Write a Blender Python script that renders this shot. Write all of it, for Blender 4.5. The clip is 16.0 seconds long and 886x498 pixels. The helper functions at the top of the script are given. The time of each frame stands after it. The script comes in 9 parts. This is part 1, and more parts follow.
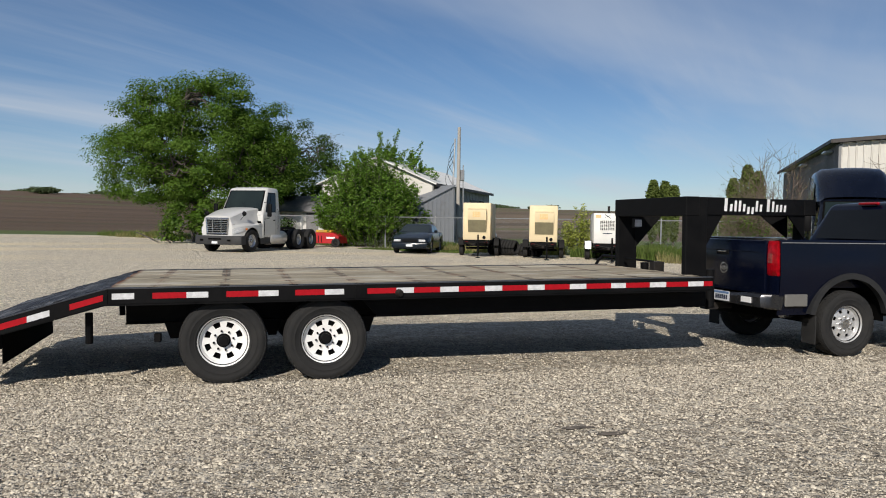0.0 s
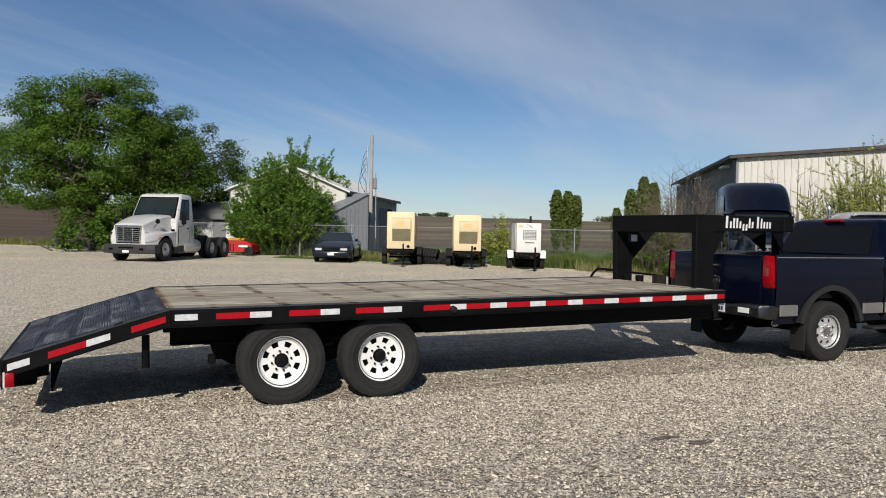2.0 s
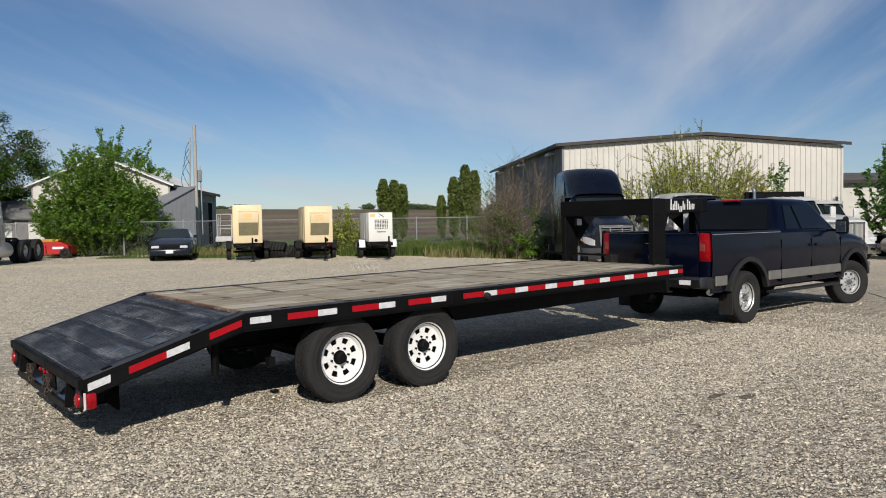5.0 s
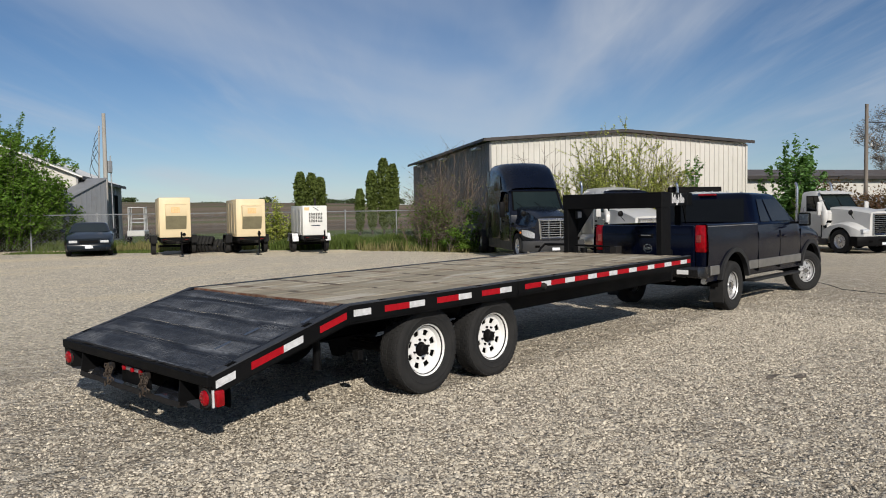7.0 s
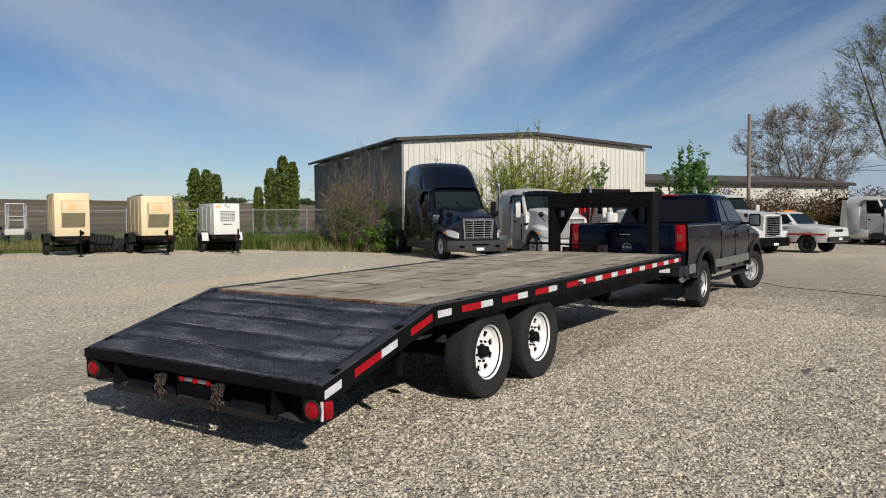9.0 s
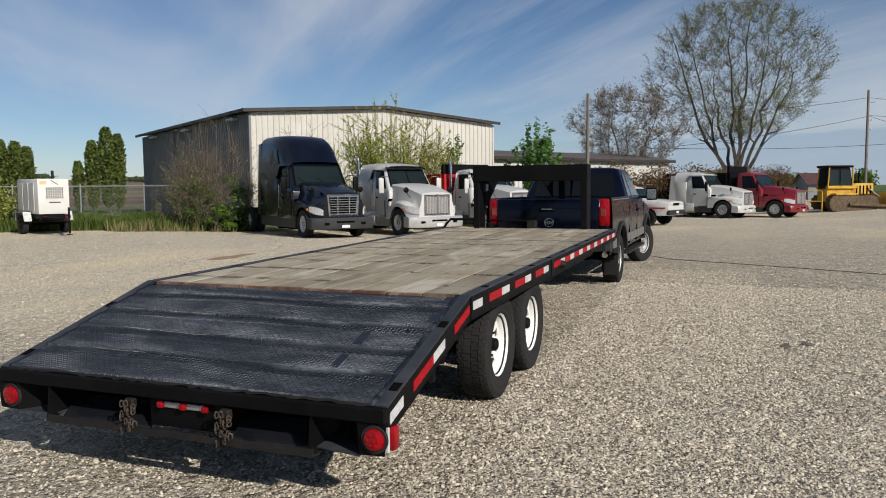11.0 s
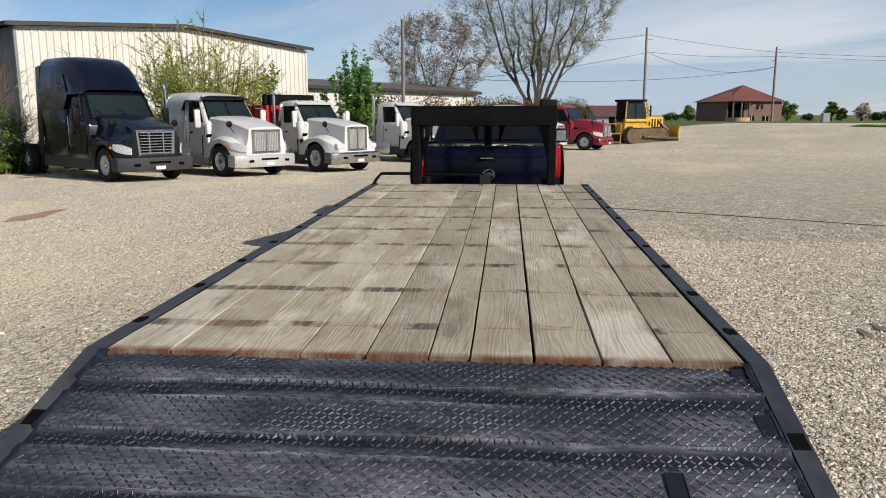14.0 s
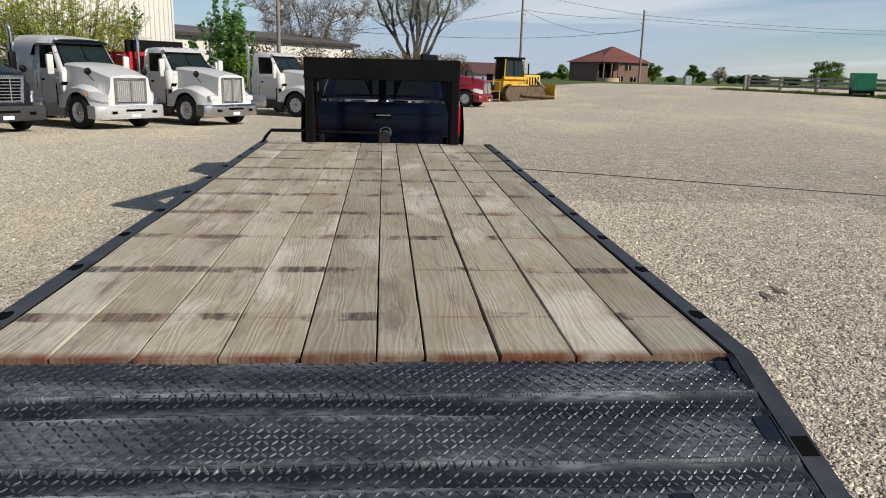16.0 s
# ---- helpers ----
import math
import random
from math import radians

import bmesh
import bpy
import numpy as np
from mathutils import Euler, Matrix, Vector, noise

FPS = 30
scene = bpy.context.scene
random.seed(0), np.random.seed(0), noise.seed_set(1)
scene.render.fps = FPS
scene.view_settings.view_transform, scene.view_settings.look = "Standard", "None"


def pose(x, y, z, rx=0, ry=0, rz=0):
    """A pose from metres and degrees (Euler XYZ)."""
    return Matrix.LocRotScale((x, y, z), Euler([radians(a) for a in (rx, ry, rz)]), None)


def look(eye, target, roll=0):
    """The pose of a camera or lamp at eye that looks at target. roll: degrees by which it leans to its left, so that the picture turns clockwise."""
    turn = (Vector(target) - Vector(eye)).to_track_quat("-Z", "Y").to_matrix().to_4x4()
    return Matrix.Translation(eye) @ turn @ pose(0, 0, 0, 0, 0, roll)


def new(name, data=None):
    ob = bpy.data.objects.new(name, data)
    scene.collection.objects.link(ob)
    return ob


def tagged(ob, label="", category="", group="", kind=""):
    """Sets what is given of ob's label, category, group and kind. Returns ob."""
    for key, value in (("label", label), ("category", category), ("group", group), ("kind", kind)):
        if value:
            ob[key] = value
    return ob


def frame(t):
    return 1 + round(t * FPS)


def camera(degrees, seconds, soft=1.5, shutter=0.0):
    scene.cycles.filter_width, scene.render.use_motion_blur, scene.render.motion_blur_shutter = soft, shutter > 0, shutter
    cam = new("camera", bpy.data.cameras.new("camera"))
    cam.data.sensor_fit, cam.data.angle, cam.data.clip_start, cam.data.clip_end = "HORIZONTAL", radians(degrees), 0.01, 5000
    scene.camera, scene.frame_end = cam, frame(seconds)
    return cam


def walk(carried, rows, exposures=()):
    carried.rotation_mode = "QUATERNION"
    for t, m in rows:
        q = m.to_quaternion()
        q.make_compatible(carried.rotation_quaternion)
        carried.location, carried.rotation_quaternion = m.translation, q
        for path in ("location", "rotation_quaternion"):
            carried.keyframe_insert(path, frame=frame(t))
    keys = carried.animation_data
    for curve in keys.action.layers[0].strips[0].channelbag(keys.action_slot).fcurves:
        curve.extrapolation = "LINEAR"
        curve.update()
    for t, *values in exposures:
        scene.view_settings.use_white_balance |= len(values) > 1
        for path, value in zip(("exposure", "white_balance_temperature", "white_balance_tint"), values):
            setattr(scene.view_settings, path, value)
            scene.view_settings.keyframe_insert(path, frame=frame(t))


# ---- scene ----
cam = camera(61.1, 16.0, soft=1.0)
PATH = [
    (0, (0.02, 0.158, 1.494), (0.571, 2.079, 1.423), 0.94),
    (0.5, (-0.411, 0.199, 1.521), (0.207, 2.1, 1.448), 1.05),
    (1, (-0.715, 0.338, 1.508), (-0.03, 2.216, 1.441), 1.25),
    (1.5, (-1.044, 0.556, 1.531), (-0.289, 2.407, 1.477), 1.26),
    (2, (-1.49, 0.599, 1.569), (-0.661, 2.418, 1.521), 1.16),
    (2.5, (-1.761, 0.724, 1.546), (-0.853, 2.505, 1.496), 1.17),
    (3, (-2.066, 0.957, 1.541), (-1.076, 2.694, 1.482), 0.97),
    (3.5, (-2.511, 1.018, 1.548), (-1.445, 2.709, 1.481), 0.68),
    (4, (-2.836, 1.16, 1.558), (-1.694, 2.801, 1.488), 0.18),
    (6.5, (-4.505, 2.406, 1.578), (-3.073, 3.8, 1.489), -1.22),
    (7, (-4.726, 2.673, 1.577), (-3.254, 4.023, 1.482), -0.82),
    (7.5, (-4.85, 3.071, 1.54), (-3.336, 4.374, 1.442), -0.43),
    (8, (-5.123, 3.361, 1.521), (-3.567, 4.613, 1.421), -0.33),
    (8.5, (-5.348, 3.645, 1.561), (-3.741, 4.831, 1.463), -0.33),
    (9, (-5.414, 4.076, 1.546), (-3.75, 5.181, 1.45), -0.34),
    (9.5, (-5.585, 4.418, 1.549), (-3.862, 5.429, 1.453), -0.35),
    (10, (-5.541, 4.78, 1.543), (-3.76, 5.683, 1.437), -0.46),
    (12.5, (-4.301, 7.012, 1.504), (-2.37, 7.45, 1.223), -0.72),
    (13, (-3.988, 7.35, 1.623), (-2.044, 7.698, 1.307), -0.93),
    (13.5, (-3.762, 7.72, 1.673), (-1.807, 7.969, 1.333), -0.65),
    (14, (-3.514, 8.018, 1.721), (-1.551, 8.172, 1.371), -0.16),
    (14.5, (-3.202, 8.176, 1.738), (-1.234, 8.244, 1.388), 0.52),
    (15, (-3.081, 8.327, 1.737), (-1.112, 8.314, 1.385), 1.11),
    (15.5, (-3.066, 8.353, 1.743), (-1.106, 8.263, 1.356), 1.39),
    (16, (-3.09, 8.268, 1.717), (-1.151, 8.095, 1.256), 1.4),
]
walk(cam, [(t, look(eye, target, roll)) for t, eye, target, roll in PATH],
     exposures=[(0.0, -0.08, 6480, 11), (8.0, -0.13, 6500, 11), (9.5, -0.12, 6510, 11), (12.5, 0.04, 6560, 11), (13.0, 0.14, 6580, 11), (14.5, 0.24, 6610, 11), (16.0, 0.20, 6580, 11)])

# ---------- world, sun, exposure ----------
SUN_DIR = Vector((-0.80, -1.40, 1.0)).normalized()          # towards the sun
SUN_EL = math.asin(SUN_DIR.z)
SUN_AZ = math.atan2(SUN_DIR.x, SUN_DIR.y)                   # clockwise from +y

world = bpy.data.worlds.new("daylight")
scene.world = world
world.use_nodes = True
wn, wl = world.node_tree.nodes, world.node_tree.links
wn.clear()


def wnode(kind, **kw):
    n = wn.new(kind)
    for k, v in kw.items():
        n.inputs[k].default_value = v
    return n


def wmath(op, a, b=None):
    n = wn.new("ShaderNodeMath")
    n.operation = op
    for i, v in enumerate((a, b)):
        if v is None:
            continue
        if isinstance(v, (int, float)):
            n.inputs[i].default_value = v
        else:
            wl.new(v, n.inputs[i])
    return n.outputs[0]


sky = wn.new("ShaderNodeTexSky")
sky.sky_type = 'NISHITA'
sky.sun_disc = False
sky.sun_elevation = SUN_EL
sky.sun_rotation = SUN_AZ
sky.air_density, sky.dust_density, sky.ozone_density, sky.altitude = 0.85, 0.15, 4.0, 300.0
geo = wn.new("ShaderNodeTexCoord")
sep = wn.new("ShaderNodeSeparateXYZ")
wl.new(geo.outputs["Generated"], sep.inputs[0])
# thin high cloud, drawn out along the wind, on a flat layer overhead
up = wmath('ADD', wmath('MAXIMUM', sep.outputs[2], 0.0), 0.09)
px, py = wmath('DIVIDE', sep.outputs[0], up), wmath('DIVIDE', sep.outputs[1], up)
flat = wn.new("ShaderNodeCombineXYZ")
wl.new(px, flat.inputs[0]), wl.new(py, flat.inputs[1])


def cloud(turn, sx, sy, scale, detail, rough, lo, hi, distort=0.0, shift=0.0):
    """Noise on the layer, drawn out along a bearing (degrees from +x)."""
    mp = wn.new("ShaderNodeMapping")
    mp.vector_type = 'TEXTURE'
    mp.inputs["Rotation"].default_value = (0, 0, radians(turn))
    mp.inputs["Scale"].default_value = (1 / sx, 1 / sy, 1)
    mp.inputs["Location"].default_value = (shift, shift * 0.7, 0)
    wl.new(flat.outputs[0], mp.inputs[0])
    nz = wnode("ShaderNodeTexNoise", Scale=scale, Detail=detail, Roughness=rough, Distortion=distort)
    wl.new(mp.outputs[0], nz.inputs["Vector"])
    mr = wnode("ShaderNodeMapRange", **{"From Min": lo, "From Max": hi})
    mr.interpolation_type = 'SMOOTHSTEP'
    wl.new(nz.outputs["Fac"], mr.inputs["Value"])
    return mr.outputs[0]


def wstep(src, lo, hi):
    mr = wnode("ShaderNodeMapRange", **{"From Min": lo, "From Max": hi})
    mr.interpolation_type = 'SMOOTHSTEP'
    wl.new(src, mr.inputs["Value"])
    return mr.outputs[0]


streaks = cloud(38, 0.16, 1.0, 1.1, 6.0, 0.55, 0.45, 0.80, 0.35, 1.3)
fine = cloud(44, 0.20, 1.5, 2.6, 7.0, 0.62, 0.42, 0.82, 0.7, 4.0)
broad = cloud(36, 0.30, 1.0, 0.62, 5.0, 0.50, 0.42, 0.72, 0.5, 7.3)
veil = cloud(30, 0.6, 1.0, 0.45, 4.0, 0.5, 0.36, 0.70, 0.2, 2.2)
cover = wmath('MULTIPLY', wmath('ADD', wmath('MULTIPLY', streaks, 0.62), wmath('MULTIPLY', fine, 0.22)), wmath('ADD', wmath('MULTIPLY', veil, 0.8), 0.2))
haze = wmath('MULTIPLY', wmath('POWER', wmath('MAXIMUM', wmath('SUBTRACT', 1.0, wmath('MULTIPLY', sep.outputs[2], 4.2)), 0.0), 2.0), 0.20)
cover = wmath('ADD', wmath('ADD', cover, wmath('MULTIPLY', broad, 0.50)), haze)
# a pale sheet low in the east over a blue-grey bank with a level top
east = wmath('MULTIPLY', wstep(sep.outputs[0], 0.86, 0.96), wstep(sep.outputs[1], 0.30, 0.05))
ripple = wmath('ADD', sep.outputs[2], wmath('MULTIPLY', cloud(60, 0.5, 1.0, 3.0, 3.0, 0.5, 0.0, 1.0, 0.0, 9.0), 0.012))
sheet = wmath('MULTIPLY', wmath('MULTIPLY', wstep(ripple, 0.064, 0.070), wstep(sep.outputs[2], 0.26, 0.09)), 0.42)
cover = wmath('MINIMUM', wmath('ADD', cover, wmath('MULTIPLY', sheet, east)), 0.88)
hsv = wnode("ShaderNodeHueSaturation", Saturation=1.08, Value=1.0)
wl.new(sky.outputs[0], hsv.inputs["Color"])
mixc = wn.new("ShaderNodeMix")
mixc.data_type = 'RGBA'
wl.new(cover, mixc.inputs[0])
wl.new(hsv.outputs[0], mixc.inputs[6])
mixc.inputs[7].default_value = (7.4, 8.0, 8.8, 1)
bank = wn.new("ShaderNodeMix")
bank.data_type = 'RGBA'
wl.new(wmath('MULTIPLY', wmath('MULTIPLY', wstep(ripple, 0.070, 0.064), east), 0.75), bank.inputs[0])
wl.new(mixc.outputs[2], bank.inputs[6])
bank.inputs[7].default_value = (4.7, 5.9, 7.5, 1)
bg = wnode("ShaderNodeBackground", Strength=0.078)
wl.new(bank.outputs[2], bg.inputs["Color"])
wout = wn.new("ShaderNodeOutputWorld")
wl.new(bg.outputs[0], wout.inputs[0])

sun_data = bpy.data.lights.new("sun", 'SUN')
sun_data.energy, sun_data.angle, sun_data.color = 5.0, radians(0.53), (1.0, 0.93, 0.82)
sun = new("sun", sun_data)
sun.matrix_world = look(SUN_DIR * 60, (0, 0, 0))


# ---------- materials ----------
def mat(name, col, rough=0.6, metal=0.0, col2=None, scale=4.0, detail=6.0, lo=0.35, hi=0.65, bump=0.0, bscale=40.0,
        stain=None, sscale=0.8, slo=0.5, shi=0.75, coat=0.0, rand=0.0, island=0.0, stretch=(1, 1, 1), emit=None, trans=0.0, spec=0.5, rough2=None):
    """A surface: two colours mixed by grain, stains at a larger scale, fine relief, and a shade of its own for each piece."""
    m = bpy.data.materials.new(name)
    m.use_nodes = True
    n, l = m.node_tree.nodes, m.node_tree.links
    b = n["Principled BSDF"]
    tc = n.new("ShaderNodeTexCoord")
    mp = n.new("ShaderNodeMapping")
    mp.inputs["Scale"].default_value = stretch
    l.new(tc.outputs["Object"], mp.inputs[0])
    vec = mp.outputs[0]
    if rand:
        oi = n.new("ShaderNodeObjectInfo")
        ad = n.new("ShaderNodeVectorMath")
        ad.operation = 'MULTIPLY_ADD'
        l.new(oi.outputs["Random"], ad.inputs[0])
        ad.inputs[1].default_value = (37, 53, 19)
        l.new(vec, ad.inputs[2])
        vec = ad.outputs[0]

    def noise(s, d, a, z, r=0.6):
        t = n.new("ShaderNodeTexNoise")
        t.inputs["Scale"].default_value, t.inputs["Detail"].default_value, t.inputs["Roughness"].default_value = s, d, r
        l.new(vec, t.inputs["Vector"])
        r_ = n.new("ShaderNodeMapRange")
        r_.inputs["From Min"].default_value, r_.inputs["From Max"].default_value = a, z
        l.new(t.outputs["Fac"], r_.inputs["Value"])
        return r_.outputs[0], t.outputs["Fac"]

    def mix(fac, a, bb, mode='MIX'):
        x = n.new("ShaderNodeMix")
        x.data_type, x.blend_type = 'RGBA', mode
        for s, v in ((x.inputs[0], fac), (x.inputs[6], a), (x.inputs[7], bb)):
            if isinstance(v, (int, float)):
                s.default_value = v
            elif isinstance(v, tuple):
                s.default_value = (*v, 1) if len(v) == 3 else v
            else:
                l.new(v, s)
        return x.outputs[2]

    c2 = col2 or tuple(min(1, v * 0.82) for v in col)
    f, raw = noise(scale, detail, lo, hi)
    c = mix(f, tuple(col), tuple(c2))
    if stain:
        f2, _ = noise(sscale, 5.0, slo, shi)
        c = mix(f2, c, tuple(stain))
    if rand or island:
        src = n.new("ShaderNodeObjectInfo").outputs["Random"] if rand else n.new("ShaderNodeNewGeometry").outputs["Random Per Island"]
        amt = rand or island
        r_ = n.new("ShaderNodeMapRange")
        r_.inputs["To Min"].default_value, r_.inputs["To Max"].default_value = 1 - amt, 1 + amt
        l.new(src, r_.inputs["Value"])
        cm = n.new("ShaderNodeCombineColor")
        for i in range(3):
            l.new(r_.outputs[0], cm.inputs[i])
        c = mix(1.0, c, cm.outputs[0], 'MULTIPLY')
    l.new(c, b.inputs["Base Color"])
    b.inputs["Metallic"].default_value = metal
    b.inputs["Specular IOR Level"].default_value = spec
    rr = n.new("ShaderNodeMapRange")
    rr.inputs["To Min"].default_value, rr.inputs["To Max"].default_value = rough, rough2 if rough2 is not None else min(1, rough * 1.25 + 0.03)
    l.new(f, rr.inputs["Value"])
    l.new(rr.outputs[0], b.inputs["Roughness"])
    if coat:
        b.inputs["Coat Weight"].default_value, b.inputs["Coat Roughness"].default_value = coat, 0.06
    if trans:
        b.inputs["Transmission Weight"].default_value = trans
    if emit:
        b.inputs["Emission Color"].default_value, b.inputs["Emission Strength"].default_value = (*emit[:3], 1), emit[3]
    if bump:
        _, h = noise(bscale, 4.0, 0, 1)
        bp = n.new("ShaderNodeBump")
        bp.inputs["Strength"].default_value, bp.inputs["Distance"].default_value = 0.6, bump
        l.new(h, bp.inputs["Height"])
        l.new(bp.outputs[0], b.inputs["Normal"])
    return m


black_steel = mat("black_painted_steel", (0.0032, 0.0033, 0.0038), 0.48, 0.0, (0.006, 0.006, 0.0065), 3.0, stain=(0.014, 0.013, 0.012), slo=0.60, shi=0.9, bump=0.002, bscale=60, spec=0.09)
rusty_steel = mat("worn_black_steel", (0.007, 0.0068, 0.0068), 0.6, 0.0, (0.016, 0.013, 0.011), 9.0, stain=(0.055, 0.030, 0.019), sscale=3, slo=0.66, shi=0.84, bump=0.003, spec=0.3)
dusty_black = mat("dusty_black_paint", (0.022, 0.025, 0.032), 0.5, 0.0, (0.040, 0.044, 0.052), 5.0, stain=(0.085, 0.088, 0.095), sscale=2.2, slo=0.54, shi=0.85, bump=0.002, bscale=60, spec=0.35)
plate_black = mat("black_tread_plate", (0.0042, 0.0064, 0.0120), 0.45, 0.0, (0.009, 0.0122, 0.020), 6.0, stain=(0.074, 0.081, 0.094), sscale=2.0, slo=0.54, shi=0.80, bump=0.002, bscale=90, rough2=0.7, spec=0.25, stretch=(3.2, 1.0, 1.0))
plate_worn = mat("scuffed_tread_lug", (0.034, 0.039, 0.048), 0.36, 0.0, (0.010, 0.012, 0.018), 4.0, lo=0.40, hi=0.62, stain=(0.19, 0.20, 0.215), sscale=1.6, slo=0.50, shi=0.72, stretch=(3.2, 1.0, 1.0), spec=0.4)
tray_black = mat("glossy_black_tray", (0.006, 0.007, 0.010), 0.16, 0.0, (0.012, 0.013, 0.016), 3.0, coat=0.5)
chain_rust = mat("rusty_chain", (0.10, 0.075, 0.055), 0.6, 0.4, (0.055, 0.042, 0.034), 30.0)
rubber = mat("tyre_rubber", (0.0135, 0.0138, 0.0145), 0.8, 0.0, (0.026, 0.0255, 0.025), 5.0, bump=0.002, bscale=50, spec=0.25)
rim_white = mat("white_painted_rim", (0.78, 0.78, 0.77), 0.4, 0.0, (0.62, 0.61, 0.58), 5.0, lo=0.45, hi=0.8)
# sheenless near-black: shade of recesses put into the colour; black gaskets share it
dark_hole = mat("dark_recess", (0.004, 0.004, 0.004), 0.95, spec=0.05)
red_tape = mat("red_reflective_tape", (0.36, 0.005, 0.012), 0.45, 0.0, (0.29, 0.004, 0.009), 30.0, spec=0.15)
white_tape = mat("white_reflective_tape", (0.62, 0.63, 0.65), 0.3, 0.0, (0.48, 0.485, 0.50), 25.0, coat=0.3)
red_lens = mat("red_lamp_lens", (0.33, 0.003, 0.009), 0.18, 0.0, (0.17, 0.002, 0.004), 18.0, coat=0.08, spec=0.3)
amber_lens = mat("amber_lamp_lens", (0.75, 0.22, 0.02), 0.15, 0.0, coat=0.6)
clear_lens = mat("clear_lamp_lens", (0.72, 0.73, 0.74), 0.12, 0.15, (0.45, 0.47, 0.5), 20.0, coat=1.0)
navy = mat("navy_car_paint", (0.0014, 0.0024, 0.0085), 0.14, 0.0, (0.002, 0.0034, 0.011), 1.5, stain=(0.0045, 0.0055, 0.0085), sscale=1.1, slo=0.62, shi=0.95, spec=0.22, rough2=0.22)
navy_semi = mat("dark_navy_truck_paint", (0.0022, 0.0034, 0.0085), 0.22, 0.0, (0.003, 0.0046, 0.011), 1.0, coat=0.4, stain=(0.006, 0.007, 0.010), slo=0.6, shi=0.95, spec=0.3)
car_green = mat("dark_blue_grey_car_paint", (0.0045, 0.0080, 0.0135), 0.16, 0.0, (0.006, 0.0105, 0.017), 1.5, spec=0.35)
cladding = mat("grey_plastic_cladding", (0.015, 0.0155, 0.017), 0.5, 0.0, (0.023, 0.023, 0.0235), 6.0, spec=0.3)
tan_trim = mat("pewter_lower_trim", (0.19, 0.185, 0.172), 0.4, 0.3, (0.155, 0.15, 0.14), 4.0)
truck_white = mat("white_truck_paint", (0.54, 0.54, 0.53), 0.3, 0.0, (0.49, 0.49, 0.475), 1.2, coat=0.3, stain=(0.43, 0.415, 0.385), sscale=0.9, slo=0.6, shi=0.95)
truck_red = mat("red_truck_paint", (0.21, 0.008, 0.016), 0.3, 0.0, (0.17, 0.007, 0.013), 1.2, coat=0.4)
bright_red = mat("bright_red_paint", (0.44, 0.012, 0.018), 0.4, 0.0, (0.35, 0.010, 0.014), 2.0, coat=0.3)
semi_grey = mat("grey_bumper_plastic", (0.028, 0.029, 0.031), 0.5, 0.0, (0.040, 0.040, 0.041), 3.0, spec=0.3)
silver = mat("silver_painted_skirt", (0.30, 0.30, 0.30), 0.38, 0.4, (0.24, 0.24, 0.24), 3.0)
chrome = mat("chrome", (0.58, 0.58, 0.58), 0.2, 1.0, (0.45, 0.45, 0.45), 8.0)
alloy = mat("brushed_alloy", (0.62, 0.62, 0.62), 0.34, 0.55, (0.46, 0.46, 0.46), 20.0)
glass = mat("tinted_window_glass", (0.0025, 0.0032, 0.004), 0.04, 0.0, (0.004, 0.005, 0.006), 1.0, spec=0.30, rough2=0.06)
glass_light = mat("windscreen_glass", (0.009, 0.0145, 0.0145), 0.05, 0.0, (0.014, 0.021, 0.020), 0.6, spec=0.42, rough2=0.07)
plate_white = mat("number_plate_white", (0.7, 0.72, 0.75), 0.4)
plate_blue = mat("number_plate_blue", (0.12, 0.22, 0.42), 0.4)
bar_dark = mat("dark_bar", (0.02, 0.03, 0.06), 0.5)
letter_white = mat("white_vinyl", (0.85, 0.85, 0.85), 0.4)
galv = mat("galvanised_steel", (0.42, 0.43, 0.44), 0.45, 0.7, (0.32, 0.33, 0.34), 8.0, stain=(0.25, 0.22, 0.19), slo=0.6, shi=0.85)
cream = mat("cream_genset_enclosure", (0.68, 0.565, 0.36), 0.45, 0.0, (0.62, 0.51, 0.315), 1.6, stain=(0.60, 0.48, 0.30), sscale=1.4, slo=0.55, shi=0.9)
olive = mat("olive_louvre", (0.22, 0.20, 0.12), 0.6, 0.0, (0.18, 0.16, 0.10), 4.0)
orange_fade = mat("faded_orange_decal", (0.72, 0.40, 0.17), 0.6, 0.0, (0.75, 0.52, 0.28), 14.0)
genset_white = mat("white_genset_enclosure", (0.70, 0.70, 0.67), 0.45, 0.0, (0.62, 0.62, 0.585), 2.0)
yellow = mat("dozer_yellow", (0.62, 0.36, 0.02), 0.5, 0.0, (0.50, 0.28, 0.02), 2.0, stain=(0.22, 0.15, 0.08), sscale=1.8, slo=0.5, shi=0.8)
mud_steel = mat("muddy_track_steel", (0.16, 0.11, 0.065), 0.8, 0.2, (0.09, 0.065, 0.045), 6.0, bump=0.01, bscale=20)
green_box = mat("green_painted_steel", (0.01, 0.22, 0.10), 0.45, 0.0, (0.01, 0.17, 0.08), 3.0)
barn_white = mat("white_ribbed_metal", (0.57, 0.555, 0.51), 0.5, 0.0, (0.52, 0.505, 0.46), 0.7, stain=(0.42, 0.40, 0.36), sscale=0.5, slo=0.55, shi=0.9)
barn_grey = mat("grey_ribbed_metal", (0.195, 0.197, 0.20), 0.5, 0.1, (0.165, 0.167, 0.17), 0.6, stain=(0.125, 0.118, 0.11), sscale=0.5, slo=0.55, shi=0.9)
trim_brown = mat("dark_bronze_trim", (0.040, 0.034, 0.033), 0.5, 0.1, (0.030, 0.026, 0.025), 2.0)
roof_metal = mat("pale_metal_roof", (0.78, 0.78, 0.75), 0.5, 0.0, (0.68, 0.68, 0.65), 1.0, stain=(0.55, 0.5, 0.45), slo=0.55, shi=0.85)
